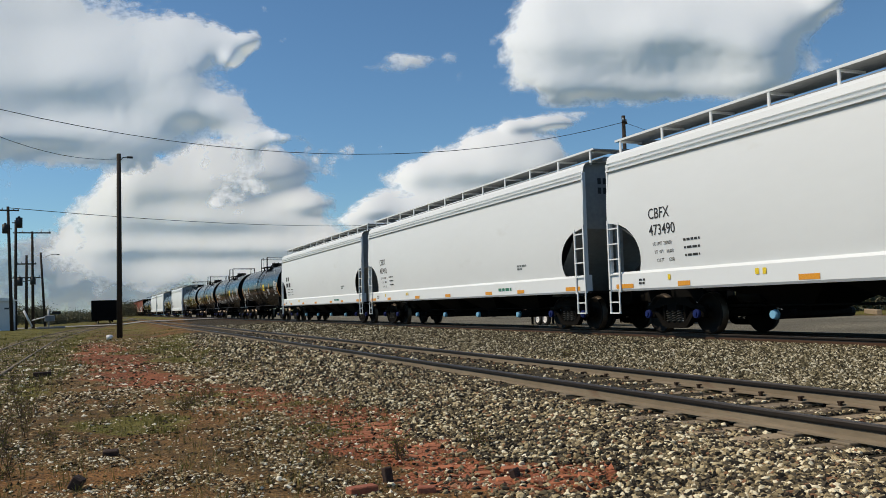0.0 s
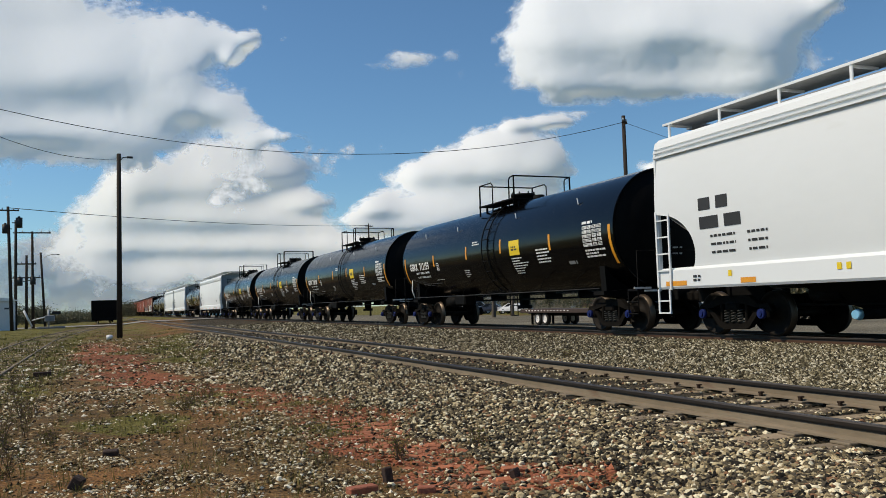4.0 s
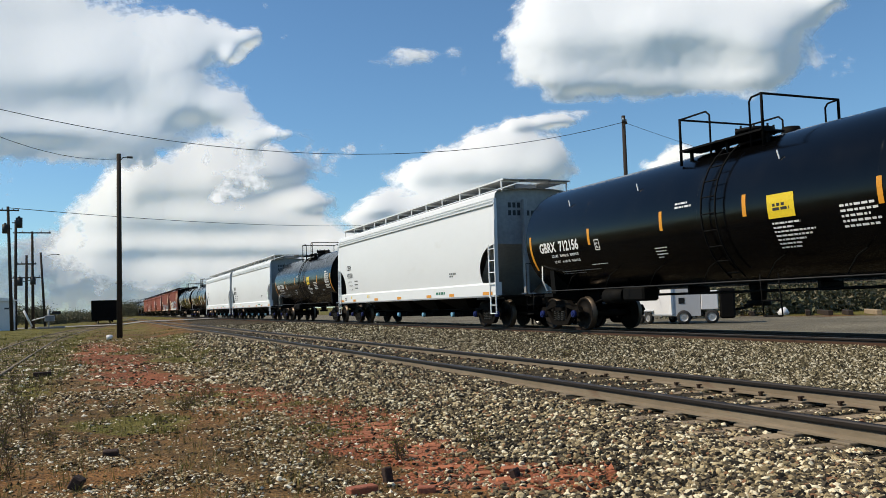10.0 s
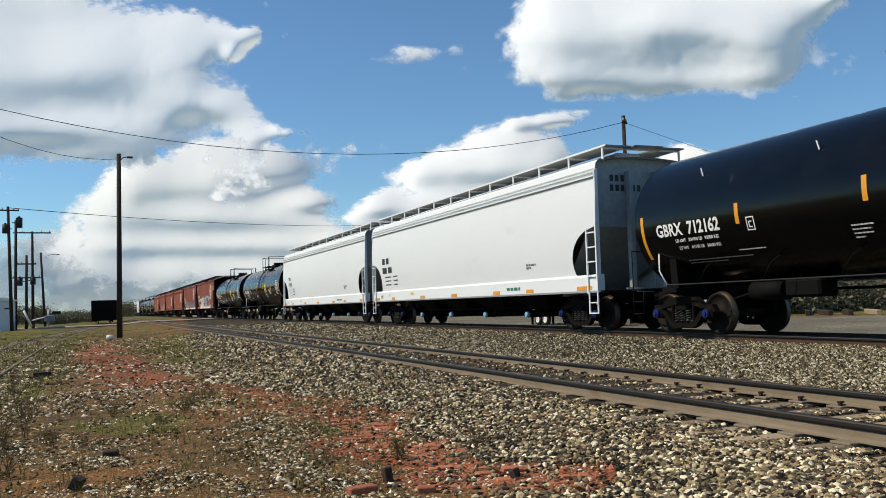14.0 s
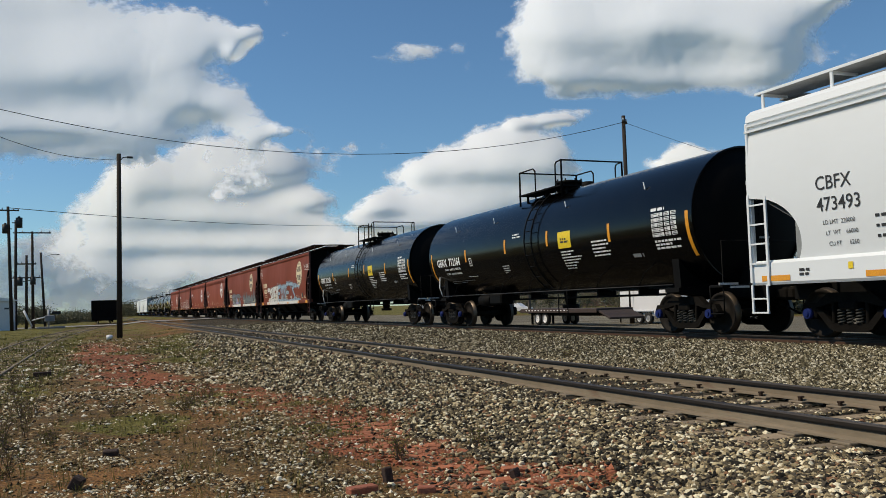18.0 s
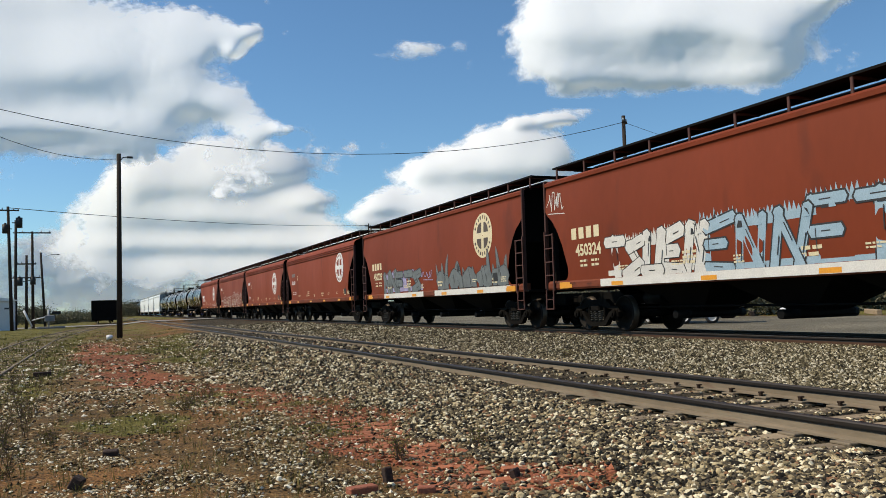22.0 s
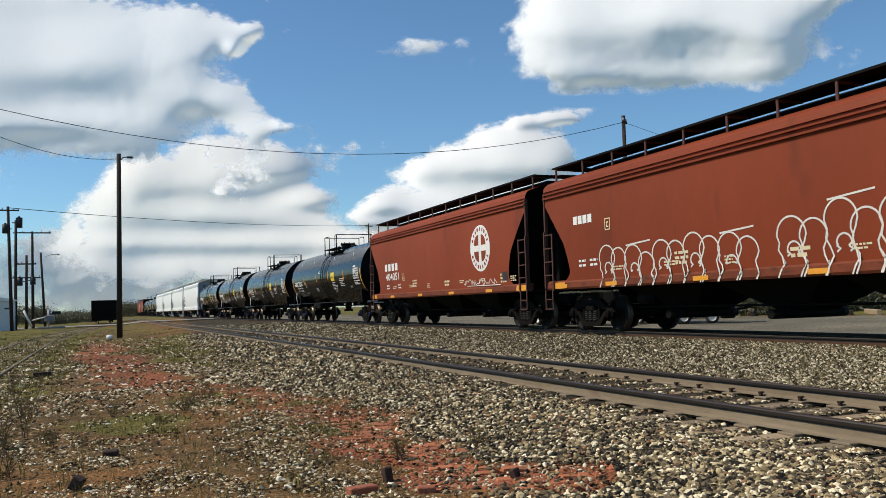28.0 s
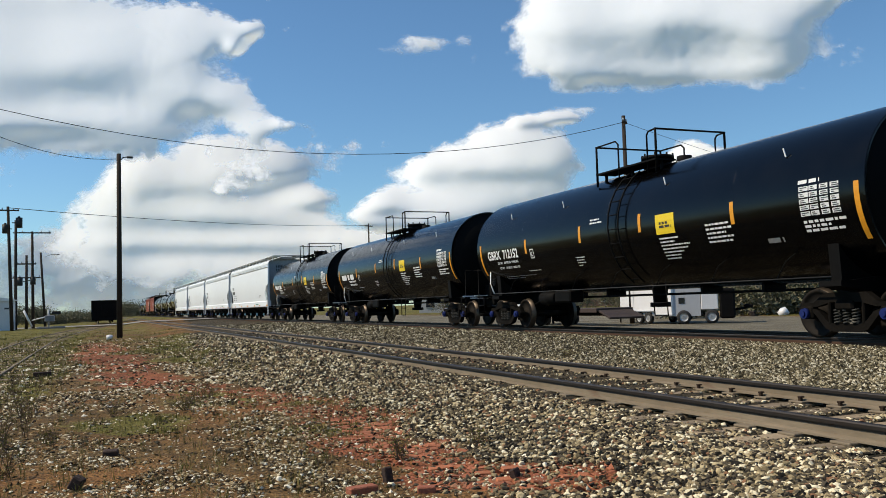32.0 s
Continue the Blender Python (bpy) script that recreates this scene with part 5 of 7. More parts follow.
def cloud(label, puffs, drift, far=2500.0, thick=1.0, rough=0.5, step=4.0, lean=1.55, under=(), fall=1.35, tilt=0.0):
    """A bank made of puffs (x, y, half width, half height on the lens plane); drift: how far it goes right and up by the end;
    under: places (x, y, half width, half height) where its flat base is seen from below."""
    x0, x1 = min(p[0] - p[2] * 1.5 for p in puffs), max(p[0] + p[2] * 1.5 for p in puffs)
    y0, y1 = min(p[1] - p[3] * 1.6 for p in puffs), max(p[1] + p[3] * 1.6 for p in puffs)
    nx, ny = int((x1 - x0) / step) + 2, int((y1 - y0) / step) + 2
    gx, gy = np.meshgrid(np.linspace(x0, x1, nx), np.linspace(y0, y1, ny))
    body = np.zeros(gx.shape)
    for px, py, rx, ry in puffs:
        yy = np.where(gy > py, (gy - py) / (ry * 1.15), (gy - py) / ry)
        body += np.exp(-1.55 * (((gx - px) / rx) ** 2 + yy ** 2))
    body = 1.25 * (1 - np.exp(-1.35 * body))
    n1 = np.array([noise.fractal(Vector((a / 110, b / 90, 1.5)), 0.9, 2.1, 6) for a, b in zip(gx.ravel(), gy.ravel())]).reshape(gx.shape)
    n2 = np.array([noise.fractal(Vector((a / 120, b / 85, 7.5)), 1.1, 2.0, 1) for a, b in zip(gx.ravel(), gy.ravel())]).reshape(gx.shape)
    n3 = np.array([noise.noise(Vector((a / 230, b / 42, 11.5))) for a, b in zip(gx.ravel(), gy.ravel())]).reshape(gx.shape)
    # rounded heads of vapour with creases between them
    heads = np.array([noise.turbulence(Vector((a / 100, b / 78, 3.5)), 5, True, amplitude_scale=0.58, frequency_scale=2.1) for a, b in zip(gx.ravel(), gy.ravel())]).reshape(gx.shape)
    heads = heads - heads.mean()
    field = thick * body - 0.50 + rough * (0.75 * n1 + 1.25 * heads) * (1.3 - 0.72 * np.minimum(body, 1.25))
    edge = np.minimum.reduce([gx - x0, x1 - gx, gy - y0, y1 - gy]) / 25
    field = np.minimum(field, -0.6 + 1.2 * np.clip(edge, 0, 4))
    unit = far / 1504
    relief = np.clip(thick * body, 0, 2) * 62 * min(max(p[3] for p in puffs) / 45, 1) + (15 * n2 + 5 * n3) * np.clip(field + 0.4, 0, 1) * min(max(p[3] for p in puffs) / 60, 1) + 3 * heads
    # a smooth height whose fall follows the flat bases as closely as one surface can
    fallen = np.zeros((2 * ny, 2 * nx))
    for px, py, rx, ry in under:
        fallen[:ny, :nx] += fall * np.exp(-((gx - px) / rx) ** 2 - ((gy - py) / ry) ** 2)
    kx, ky = np.meshgrid(np.fft.fftfreq(2 * nx), np.fft.fftfreq(2 * ny))
    k2 = kx ** 2 + ky ** 2
    k2[0, 0] = 1.0
    base = np.fft.ifft2(-1j * ky * np.fft.fft2(fallen) / k2 / (2 * math.pi)).real[:ny, :nx] * step
    dist = far + (lean * (y1 - gy) + tilt * (x1 - gx) + base - relief) * unit
    d0, dx, dy = ray(784, 441), ray(1784, 441), ray(784, 1441)
    d0, dx, dy = np.array(d0), (np.array(dx) - np.array(d0)) / 1000, (np.array(dy) - np.array(d0)) / 1000
    way = d0 + (gx - 784)[..., None] * dx + (gy - 441)[..., None] * dy
    pts = np.array(EYE) + way / np.linalg.norm(way, axis=-1, keepdims=True) * dist[..., None]
    mid = pts[ny // 2, nx // 2].copy()
    keep = field > -0.5
    idx = np.arange(nx * ny).reshape(ny, nx)
    k = keep[:-1, :-1] | keep[:-1, 1:] | keep[1:, 1:] | keep[1:, :-1]
    quads = np.stack([idx[:-1, :-1], idx[1:, :-1], idx[1:, 1:], idx[:-1, 1:]], -1)[k]
    me = bpy.data.meshes.new("cloud")
    me.from_pydata((pts - mid).reshape(-1, 3).tolist(), [], quads.tolist())
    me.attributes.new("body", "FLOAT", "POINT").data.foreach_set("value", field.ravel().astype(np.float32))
    me.polygons.foreach_set("use_smooth", [True] * len(quads))
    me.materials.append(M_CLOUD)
    ob = new("cloud", me)
    ob.matrix_basis = Matrix.Translation(mid)
    ob.visible_shadow = False
    right, up = Vector(dx).normalized(), -Vector(dy).normalized()
    CLOUDS.append((ob, Vector(mid), (right * drift[0] + up * drift[1]) * unit))
    return tagged(ob, label, "cloud", "clouds")


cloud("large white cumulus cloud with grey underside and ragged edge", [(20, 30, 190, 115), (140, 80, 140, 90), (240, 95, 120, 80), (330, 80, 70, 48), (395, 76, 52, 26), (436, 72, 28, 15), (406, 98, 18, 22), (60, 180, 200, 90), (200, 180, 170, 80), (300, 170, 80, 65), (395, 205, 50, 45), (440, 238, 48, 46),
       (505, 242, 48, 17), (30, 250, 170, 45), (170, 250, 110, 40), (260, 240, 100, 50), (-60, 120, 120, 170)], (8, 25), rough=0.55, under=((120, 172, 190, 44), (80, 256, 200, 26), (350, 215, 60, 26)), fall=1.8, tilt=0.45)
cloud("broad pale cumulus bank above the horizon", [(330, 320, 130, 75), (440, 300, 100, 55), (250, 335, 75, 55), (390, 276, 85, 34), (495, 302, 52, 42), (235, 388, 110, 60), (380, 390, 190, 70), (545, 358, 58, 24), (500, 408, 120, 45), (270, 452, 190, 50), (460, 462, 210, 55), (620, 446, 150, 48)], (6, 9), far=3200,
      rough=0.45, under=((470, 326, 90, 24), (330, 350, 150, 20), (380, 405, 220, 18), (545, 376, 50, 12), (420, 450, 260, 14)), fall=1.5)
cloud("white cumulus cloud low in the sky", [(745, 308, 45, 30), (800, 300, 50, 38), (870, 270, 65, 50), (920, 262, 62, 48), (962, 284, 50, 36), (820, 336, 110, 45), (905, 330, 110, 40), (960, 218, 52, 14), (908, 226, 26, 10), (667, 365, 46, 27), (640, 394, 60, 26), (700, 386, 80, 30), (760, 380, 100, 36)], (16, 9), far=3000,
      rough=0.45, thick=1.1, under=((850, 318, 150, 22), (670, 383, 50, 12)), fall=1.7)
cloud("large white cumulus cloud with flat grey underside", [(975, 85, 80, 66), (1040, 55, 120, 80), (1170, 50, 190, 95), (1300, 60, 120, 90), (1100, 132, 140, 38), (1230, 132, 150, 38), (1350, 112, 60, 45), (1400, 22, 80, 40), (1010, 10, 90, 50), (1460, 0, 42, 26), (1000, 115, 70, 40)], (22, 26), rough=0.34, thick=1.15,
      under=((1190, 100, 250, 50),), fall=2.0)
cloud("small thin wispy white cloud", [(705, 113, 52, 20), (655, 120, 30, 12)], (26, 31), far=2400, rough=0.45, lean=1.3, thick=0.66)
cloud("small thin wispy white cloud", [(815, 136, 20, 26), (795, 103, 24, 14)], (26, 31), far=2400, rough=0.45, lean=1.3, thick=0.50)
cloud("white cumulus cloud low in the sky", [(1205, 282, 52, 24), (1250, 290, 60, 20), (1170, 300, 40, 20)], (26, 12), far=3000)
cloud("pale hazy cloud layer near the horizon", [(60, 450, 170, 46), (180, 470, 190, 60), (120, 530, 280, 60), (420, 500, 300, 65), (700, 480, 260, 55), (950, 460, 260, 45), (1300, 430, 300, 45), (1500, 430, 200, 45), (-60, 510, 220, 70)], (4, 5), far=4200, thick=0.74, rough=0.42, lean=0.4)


# ---- loose ground cover ----
def raw_mesh(name, verts, tris, mat, smooth_it=False):
    me = bpy.data.meshes.new(name)
    me.vertices.add(len(verts))
    me.vertices.foreach_set("co", np.asarray(verts, np.float32).ravel())
    me.loops.add(len(tris) * 3)
    me.loops.foreach_set("vertex_index", np.asarray(tris, np.int32).ravel())
    me.polygons.add(len(tris))
    me.polygons.foreach_set("loop_start", np.arange(0, len(tris) * 3, 3, dtype=np.int32))
    me.polygons.foreach_set("use_smooth", np.full(len(tris), smooth_it))
    me.materials.append(mat)
    me.update(calc_edges=True)
    me.validate()
    return me


def island_material(name, stops, rough=0.9, grain=60.0):
    """Each loose piece takes its own tone from a ramp."""
    m = bpy.data.materials.new(name)
    m.use_nodes = True
    n, l = m.node_tree.nodes, m.node_tree.links
    p = n["Principled BSDF"]
    g, r = n.new("ShaderNodeNewGeometry"), n.new("ShaderNodeValToRGB")
    r.color_ramp.interpolation = "CONSTANT" if len(stops) > 5 else "LINEAR"
    while len(r.color_ramp.elements) < len(stops):
        r.color_ramp.elements.new(0.5)
    for e, (pos_, c) in zip(r.color_ramp.elements, stops):
        e.position, e.color = pos_, (*c, 1)
    l.new(g.outputs["Random Per Island"], r.inputs[0])
    co, t, mr, sc = n.new("ShaderNodeTexCoord"), n.new("ShaderNodeTexNoise"), n.new("ShaderNodeMapRange"), n.new("ShaderNodeVectorMath")
    t.inputs["Scale"].default_value, t.inputs["Detail"].default_value = grain, 5
    l.new(co.outputs["Object"], t.inputs["Vector"])
    mr.inputs[3].default_value, mr.inputs[4].default_value = 0.6, 1.4
    l.new(t.outputs[0], mr.inputs[0])
    sc.operation = "SCALE"
    l.new(r.outputs[0], sc.inputs[0])
    l.new(mr.outputs[0], sc.inputs["Scale"])
    l.new(sc.outputs[0], p.inputs["Base Color"])
    p.inputs["Roughness"].default_value = rough
    p.inputs["Specular IOR Level"].default_value = 0.25
    return m


PHI = (1 + 5 ** 0.5) / 2
ICO = np.array([(-1, PHI, 0), (1, PHI, 0), (-1, -PHI, 0), (1, -PHI, 0), (0, -1, PHI), (0, 1, PHI), (0, -1, -PHI), (0, 1, -PHI), (PHI, 0, -1), (PHI, 0, 1), (-PHI, 0, -1), (-PHI, 0, 1)]) / 1.9
ICO_F = np.array([(0, 11, 5), (0, 5, 1), (0, 1, 7), (0, 7, 10), (0, 10, 11), (1, 5, 9), (5, 11, 4), (11, 10, 2), (10, 7, 6), (7, 1, 8), (3, 9, 4), (3, 4, 2), (3, 2, 6), (3, 6, 8), (3, 8, 9), (4, 9, 5), (2, 4, 11), (6, 2, 10), (8, 6, 7), (9, 8, 1)])


def view_scatter(n, y0, y1, rng, x_lo=-0.13, x_hi=1.28, xmin=-99.0, xmax=99.0):
    """Places that thin out with distance, across the open yard."""
    y = np.exp(rng.uniform(math.log(y0), math.log(y1), n))
    x = rng.uniform(x_lo, x_hi, n) * y
    k = (x > xmin) & (x < xmax)
    return x[k], y[k]


OCT = np.array([(1, 0, 0), (-1, 0, 0), (0, 1, 0), (0, -1, 0), (0, 0, 1), (0, 0, -1)]) * 1.05
OCT_F = np.array([(0, 2, 4), (2, 1, 4), (1, 3, 4), (3, 0, 4), (2, 0, 5), (1, 2, 5), (3, 1, 5), (0, 3, 5)])


def stones(name, label, x, y, size, mat, rng, sink=0.25, flat=0.7, base=ICO, faces=ICO_F):
    n, nv = len(x), len(base)
    jit = rng.uniform(0.6, 1.3, (n, nv, 1))
    sc = np.stack([size * rng.uniform(0.75, 1.35, n), size * rng.uniform(0.7, 1.2, n), size * flat * rng.uniform(0.7, 1.2, n)], -1)[:, None, :]
    v = base[None] * jit * sc
    a, b = rng.uniform(0, 6.28, n), rng.normal(0, 0.5, n)
    cb, sb = np.cos(b)[:, None], np.sin(b)[:, None]
    v = np.stack([v[..., 0], v[..., 1] * cb - v[..., 2] * sb, v[..., 1] * sb + v[..., 2] * cb], -1)
    ca, sa = np.cos(a)[:, None], np.sin(a)[:, None]
    v = np.stack([v[..., 0] * ca - v[..., 1] * sa, v[..., 0] * sa + v[..., 1] * ca, v[..., 2]], -1)
    z = ground_z(x, y) + size * (0.5 * flat - sink)
    v = v + np.stack([x, y, z], -1)[:, None, :]
    f = (faces[None] + (np.arange(n) * nv)[:, None, None]).reshape(-1, 3)
    return tagged(new(name, raw_mesh(name, v.reshape(-1, 3), f, mat)), label, "gravel", kind="stuff")


RNG = np.random.default_rng(7)
M_STONE = island_material("mixed_gravel", [(0.0, (0.016, 0.013, 0.009)), (0.20, (0.068, 0.055, 0.037)), (0.40, (0.155, 0.120, 0.068)), (0.58, (0.290, 0.225, 0.124)), (0.72, (0.251, 0.129, 0.068)), (0.76, (0.483, 0.386, 0.224)), (0.87, (0.773, 0.681, 0.472))])
M_STONE2 = island_material("tan_ballast", [(0.0, (0.014, 0.011, 0.007)), (0.3, (0.065, 0.053, 0.028)), (0.6, (0.18, 0.148, 0.082)), (0.84, (0.38, 0.325, 0.21)), (0.95, (0.66, 0.60, 0.45))])
M_PEBBLE = island_material("pale_pebbles", [(0.0, (0.03, 0.022, 0.012)), (0.18, (0.11, 0.075, 0.036)), (0.42, (0.21, 0.145, 0.066)), (0.62, (0.38, 0.29, 0.16)), (0.78, (0.58, 0.49, 0.32)), (0.91, (0.84, 0.78, 0.61))])
M_RUBBLE = island_material("brick_rubble", [(0.0, (0.14, 0.05, 0.028)), (0.4, (0.27, 0.09, 0.048)), (0.75, (0.37, 0.13, 0.07)), (1.0, (0.28, 0.14, 0.08))])


def by_cover(x, y, which, rng, power=1.0):
    c = cover(x, y)[which]
    return rng.uniform(0, 1, len(x)) < np.clip(c, 0, 1) ** power


def under_rails(x, y):
    """Keeps gravel off the ties of the second track."""
    off = np.abs(x - NEAR_X)
    return ~(((off < 0.70) | ((off < 1.08) & (x < NEAR_X))) & (np.mod(y - 3.0, 0.51) < 0.27)) & (np.abs(off - GAUGE / 2) > 0.085)


x, y = view_scatter(260000, 3.4, 40, RNG, xmin=-2, xmax=7.6)
k = by_cover(x, y, 0, RNG) & under_rails(x, y) & ((np.abs(x - NEAR_X) > 0.75) | (RNG.uniform(0, 1, len(x)) < 0.45))
x, y = x[k], y[k]
size = (0.009 + 0.019 * RNG.uniform(0, 1, len(x)) ** 1.5) * np.clip(y / 11, 1, 1.9)
k = y < 9.5
stones("gravel", "grey, tan and cream track gravel with dark pieces", x[k], y[k], size[k], M_STONE, RNG, sink=0.05, flat=0.8)
stones("gravel", "grey, tan and cream track gravel farther up the track", x[~k], y[~k], size[~k], M_STONE, RNG, sink=0.05, flat=0.85, base=OCT, faces=OCT_F)
x, y = view_scatter(190000, 5.0, 60, RNG, 0.1, 1.3, 7.0, 16.5)
k = np.abs(np.abs(x - MAIN_X) - GAUGE / 2) > 0.1
x, y = x[k], y[k]
stones("gravel", "tan and grey ballast between the two tracks", x, y, (0.013 + 0.018 * RNG.uniform(0, 1, len(x)) ** 1.5) * np.clip(y / 18, 1, 2.2), M_STONE2, RNG, sink=0.05, flat=0.9, base=OCT, faces=OCT_F)
x, y = view_scatter(200000, 3.6, 45, RNG, -0.13, 0.8, xmin=-5, xmax=4.2)
k = RNG.uniform(0, 1, len(x)) < (0.16 + 0.95 * smooth(-0.16, 0.16, hash_noise(x, y, 0.7) + 0.25 * (hash_noise(x, y, 2.5)))) * (1 - 0.62 * smooth(0.0, 0.35, red_band(x, y)))
x, y = x[k], y[k]
stones("gravel", "scattered pale pebbles and chips on the dirt yard", x, y, (0.006 + 0.018 * RNG.uniform(0, 1, len(x)) ** 2) * np.clip(y / 8, 1, 2.4), M_PEBBLE, RNG, sink=0.12, flat=0.55, base=OCT, faces=OCT_F)
x, y = RNG.uniform(2.3, 16.5, 40000), RNG.uniform(-9, 5.2, 40000)
k = by_cover(x, y, 0, RNG) & ((y < 3.6) | (x > 1.28 * y)) & (np.abs(np.abs(x - MAIN_X) - GAUGE / 2) > 0.1) & under_rails(x, y)
stones("gravel", "grey, tan and cream track gravel beside the yard", x[k], y[k], RNG.uniform(0.018, 0.045, k.sum()), M_STONE, RNG, base=OCT, faces=OCT_F)
x, y = RNG.uniform(-6, 3.0, 12000), RNG.uniform(-9, 3.9, 12000)
stones("gravel", "scattered pale pebbles in the dirt of the yard", x, y, RNG.uniform(0.008, 0.026, len(x)), M_PEBBLE, RNG, flat=0.5, base=OCT, faces=OCT_F)
x, y = view_scatter(30000, 3.8, 40, RNG, xmin=-3, xmax=4.5)
k = by_cover(x, y, 1, RNG, 1.4)
x, y = x[k], y[k]
stones("brick_rubble", "crushed red brick pieces trodden into the dirt", x, y, RNG.uniform(0.015, 0.055, len(x)), M_RUBBLE, RNG, 0.28, 0.30, base=OCT, faces=OCT_F)


PALE_LINE = [on_ground(px, py, GROUND) for px, py in ((360, 690), (400, 740), (470, 790), (550, 835), (640, 885))]
x, y = view_scatter(42000, 3.5, 9.5, RNG, -0.05, 0.5, -0.5, 2.6)
near = np.full(x.shape, -9.0)
for a, b in zip(PALE_LINE, PALE_LINE[1:]):
    dx, dy = b.x - a.x, b.y - a.y
    t = np.clip(((x - a.x) * dx + (y - a.y) * dy) / (dx * dx + dy * dy), 0, 1)
    near = np.maximum(near, 1 - np.hypot(x - a.x - t * dx, y - a.y - t * dy) / 0.42)
k = RNG.uniform(0, 1, len(x)) < np.clip(near + 0.5 * hash_noise(x, y, 1.6), 0, 1)
stones("gravel", "drift of pale washed gravel across the dirt", x[k], y[k], 0.007 + 0.016 * RNG.uniform(0, 1, k.sum()) ** 1.5, M_PEBBLE, RNG, sink=0.0, flat=0.6)


# ---- loose bricks and lumps ----
M_BRICK = surface("old_red_brick", (0.34, 0.105, 0.055), (0.25, 0.08, 0.045), 12, 0.9, bump=0.5, fine=60, dark=(0.14, 0.06, 0.04), dark_at=0.6)
# dark copy of the brick: the shade of the lumps' near faces as colour
M_LUMP = surface("dark_shaded_brick", (0.05, 0.026, 0.018), (0.03, 0.018, 0.014), 12, 0.9, bump=0.5, fine=60)


for px, py, rz, rx, mat, sz in ((641, 873, 8, 0, M_BRICK, (0.215, 0.10, 0.065)), (686, 852, 25, 80, M_LUMP, (0.075, 0.12, 0.05)), (196, 812, -10, 12, M_LUMP, (0.13, 0.08, 0.06)), (75, 667, 3, 0, M_LUMP, (0.36, 0.15, 0.13)), (136, 870, 70, 30, M_LUMP, (0.10, 0.08, 0.10)),
                              (912, 850, 40, 70, M_LUMP, (0.10, 0.08, 0.05)), (755, 872, -20, 0, M_BRICK, (0.13, 0.09, 0.06))):
    g = on_ground(px, py, GROUND)
    sh = Shape().box(0, 0, 0, *sz, 0.008, m=pose(0, 0, 0, rx))
    low = min(v[2] for v in sh.v)
    solid("brick", sh, mat, "loose broken red brick lying in the dirt" if mat is M_BRICK else "dark brick lump in the dirt, shade in its colour", "brick", "loose bricks", (g.x, g.y, float(ground_z(g.x, g.y)) - low - 0.012), rz)
def brick_paving():
    """A patch of old red paving bricks, sunk unevenly, that shows through the gravel."""
    t = thing("brick_paving", "old red brick paving broken up and half buried in dirt", "paving", at=(0, 0, 0))
    rnd = random.Random(31)
    meshes = []
    for k in range(4):
        sh = Shape().box(0, 0, 0, 0.20, 0.094, 0.06, 0.006)
        sh.v = [(x + rnd.uniform(-0.004, 0.004), y + rnd.uniform(-0.004, 0.004), z + rnd.uniform(-0.003, 0.003)) for x, y, z in sh.v]
        meshes.append(sh.mesh("brick", M_PAVER))
    c, q = math.cos(radians(-14)), math.sin(radians(-14))
    count = 0
    for row in range(-40, 90):
        for col in range(-30, 60):
            u, v = (col + 0.5 * (row % 2)) * 0.212, row * 0.104
            x, y = 0.2 + c * u - q * v, 4.0 + q * u + c * v
            if not (-0.6 < x < 4.2 and 3.9 < y < 9.5) or count >= 300:
                continue
            near = float(red_band(np.array([x]), np.array([y]))[0]) + 0.55 * noise.fractal(Vector((x * 1.1, y * 1.1, 9.3)), 1.0, 2.0, 3)
            if near < 0.46 or x < 0.9 or rnd.random() < 0.30:
                continue
            part("brick", rnd.choice(meshes), None, t, at=pose(x, y, float(ground_z(x, y)) - 0.026 + rnd.uniform(-0.010, 0.012), rnd.gauss(0, 3), rnd.gauss(0, 4), -14 + rnd.gauss(0, 5)))
            count += 1


M_PAVER = surface("worn_paving_brick", (0.40, 0.135, 0.058), (0.30, 0.098, 0.043), 9, 0.9, bump=0.4, fine=50, vary=0.22, dark=(0.17, 0.075, 0.045), dark_at=0.63)
brick_paving()
x, y = view_scatter(4500, 3.6, 9.5, RNG, 0.12, 0.8, 0.6, 4.2)
k = red_band(x, y) > 0.1
stones("gravel", "pale gravel strewn over the old brick paving", x[k], y[k], 0.007 + 0.016 * RNG.uniform(0, 1, k.sum()) ** 1.5, M_PEBBLE, RNG, sink=-0.25, flat=0.7)
g = on_ground(195, 604, GROUND)
bag = Shape()
bag.add([tuple(Vector(v) * (0.16 + 0.05 * math.sin(7 * i))) for i, v in enumerate(ICO.tolist())], [tuple(f) for f in ICO_F.tolist()], True)
solid("plastic_bag", bag, M_VWHITE, "crumpled white plastic bag on the dirt", "litter", "", (g.x, g.y, float(ground_z(g.x, g.y)) + 0.12))


# ---- grass and weeds ----
M_GRASS = island_material("dry_and_green_grass", [(0.0, (0.075, 0.078, 0.014)), (0.35, (0.135, 0.13, 0.024)), (0.65, (0.22, 0.17, 0.052)), (1.0, (0.32, 0.235, 0.09))], 0.8)
M_GRASS.node_tree.nodes["Principled BSDF"].inputs["Subsurface Weight"].default_value = 0.0


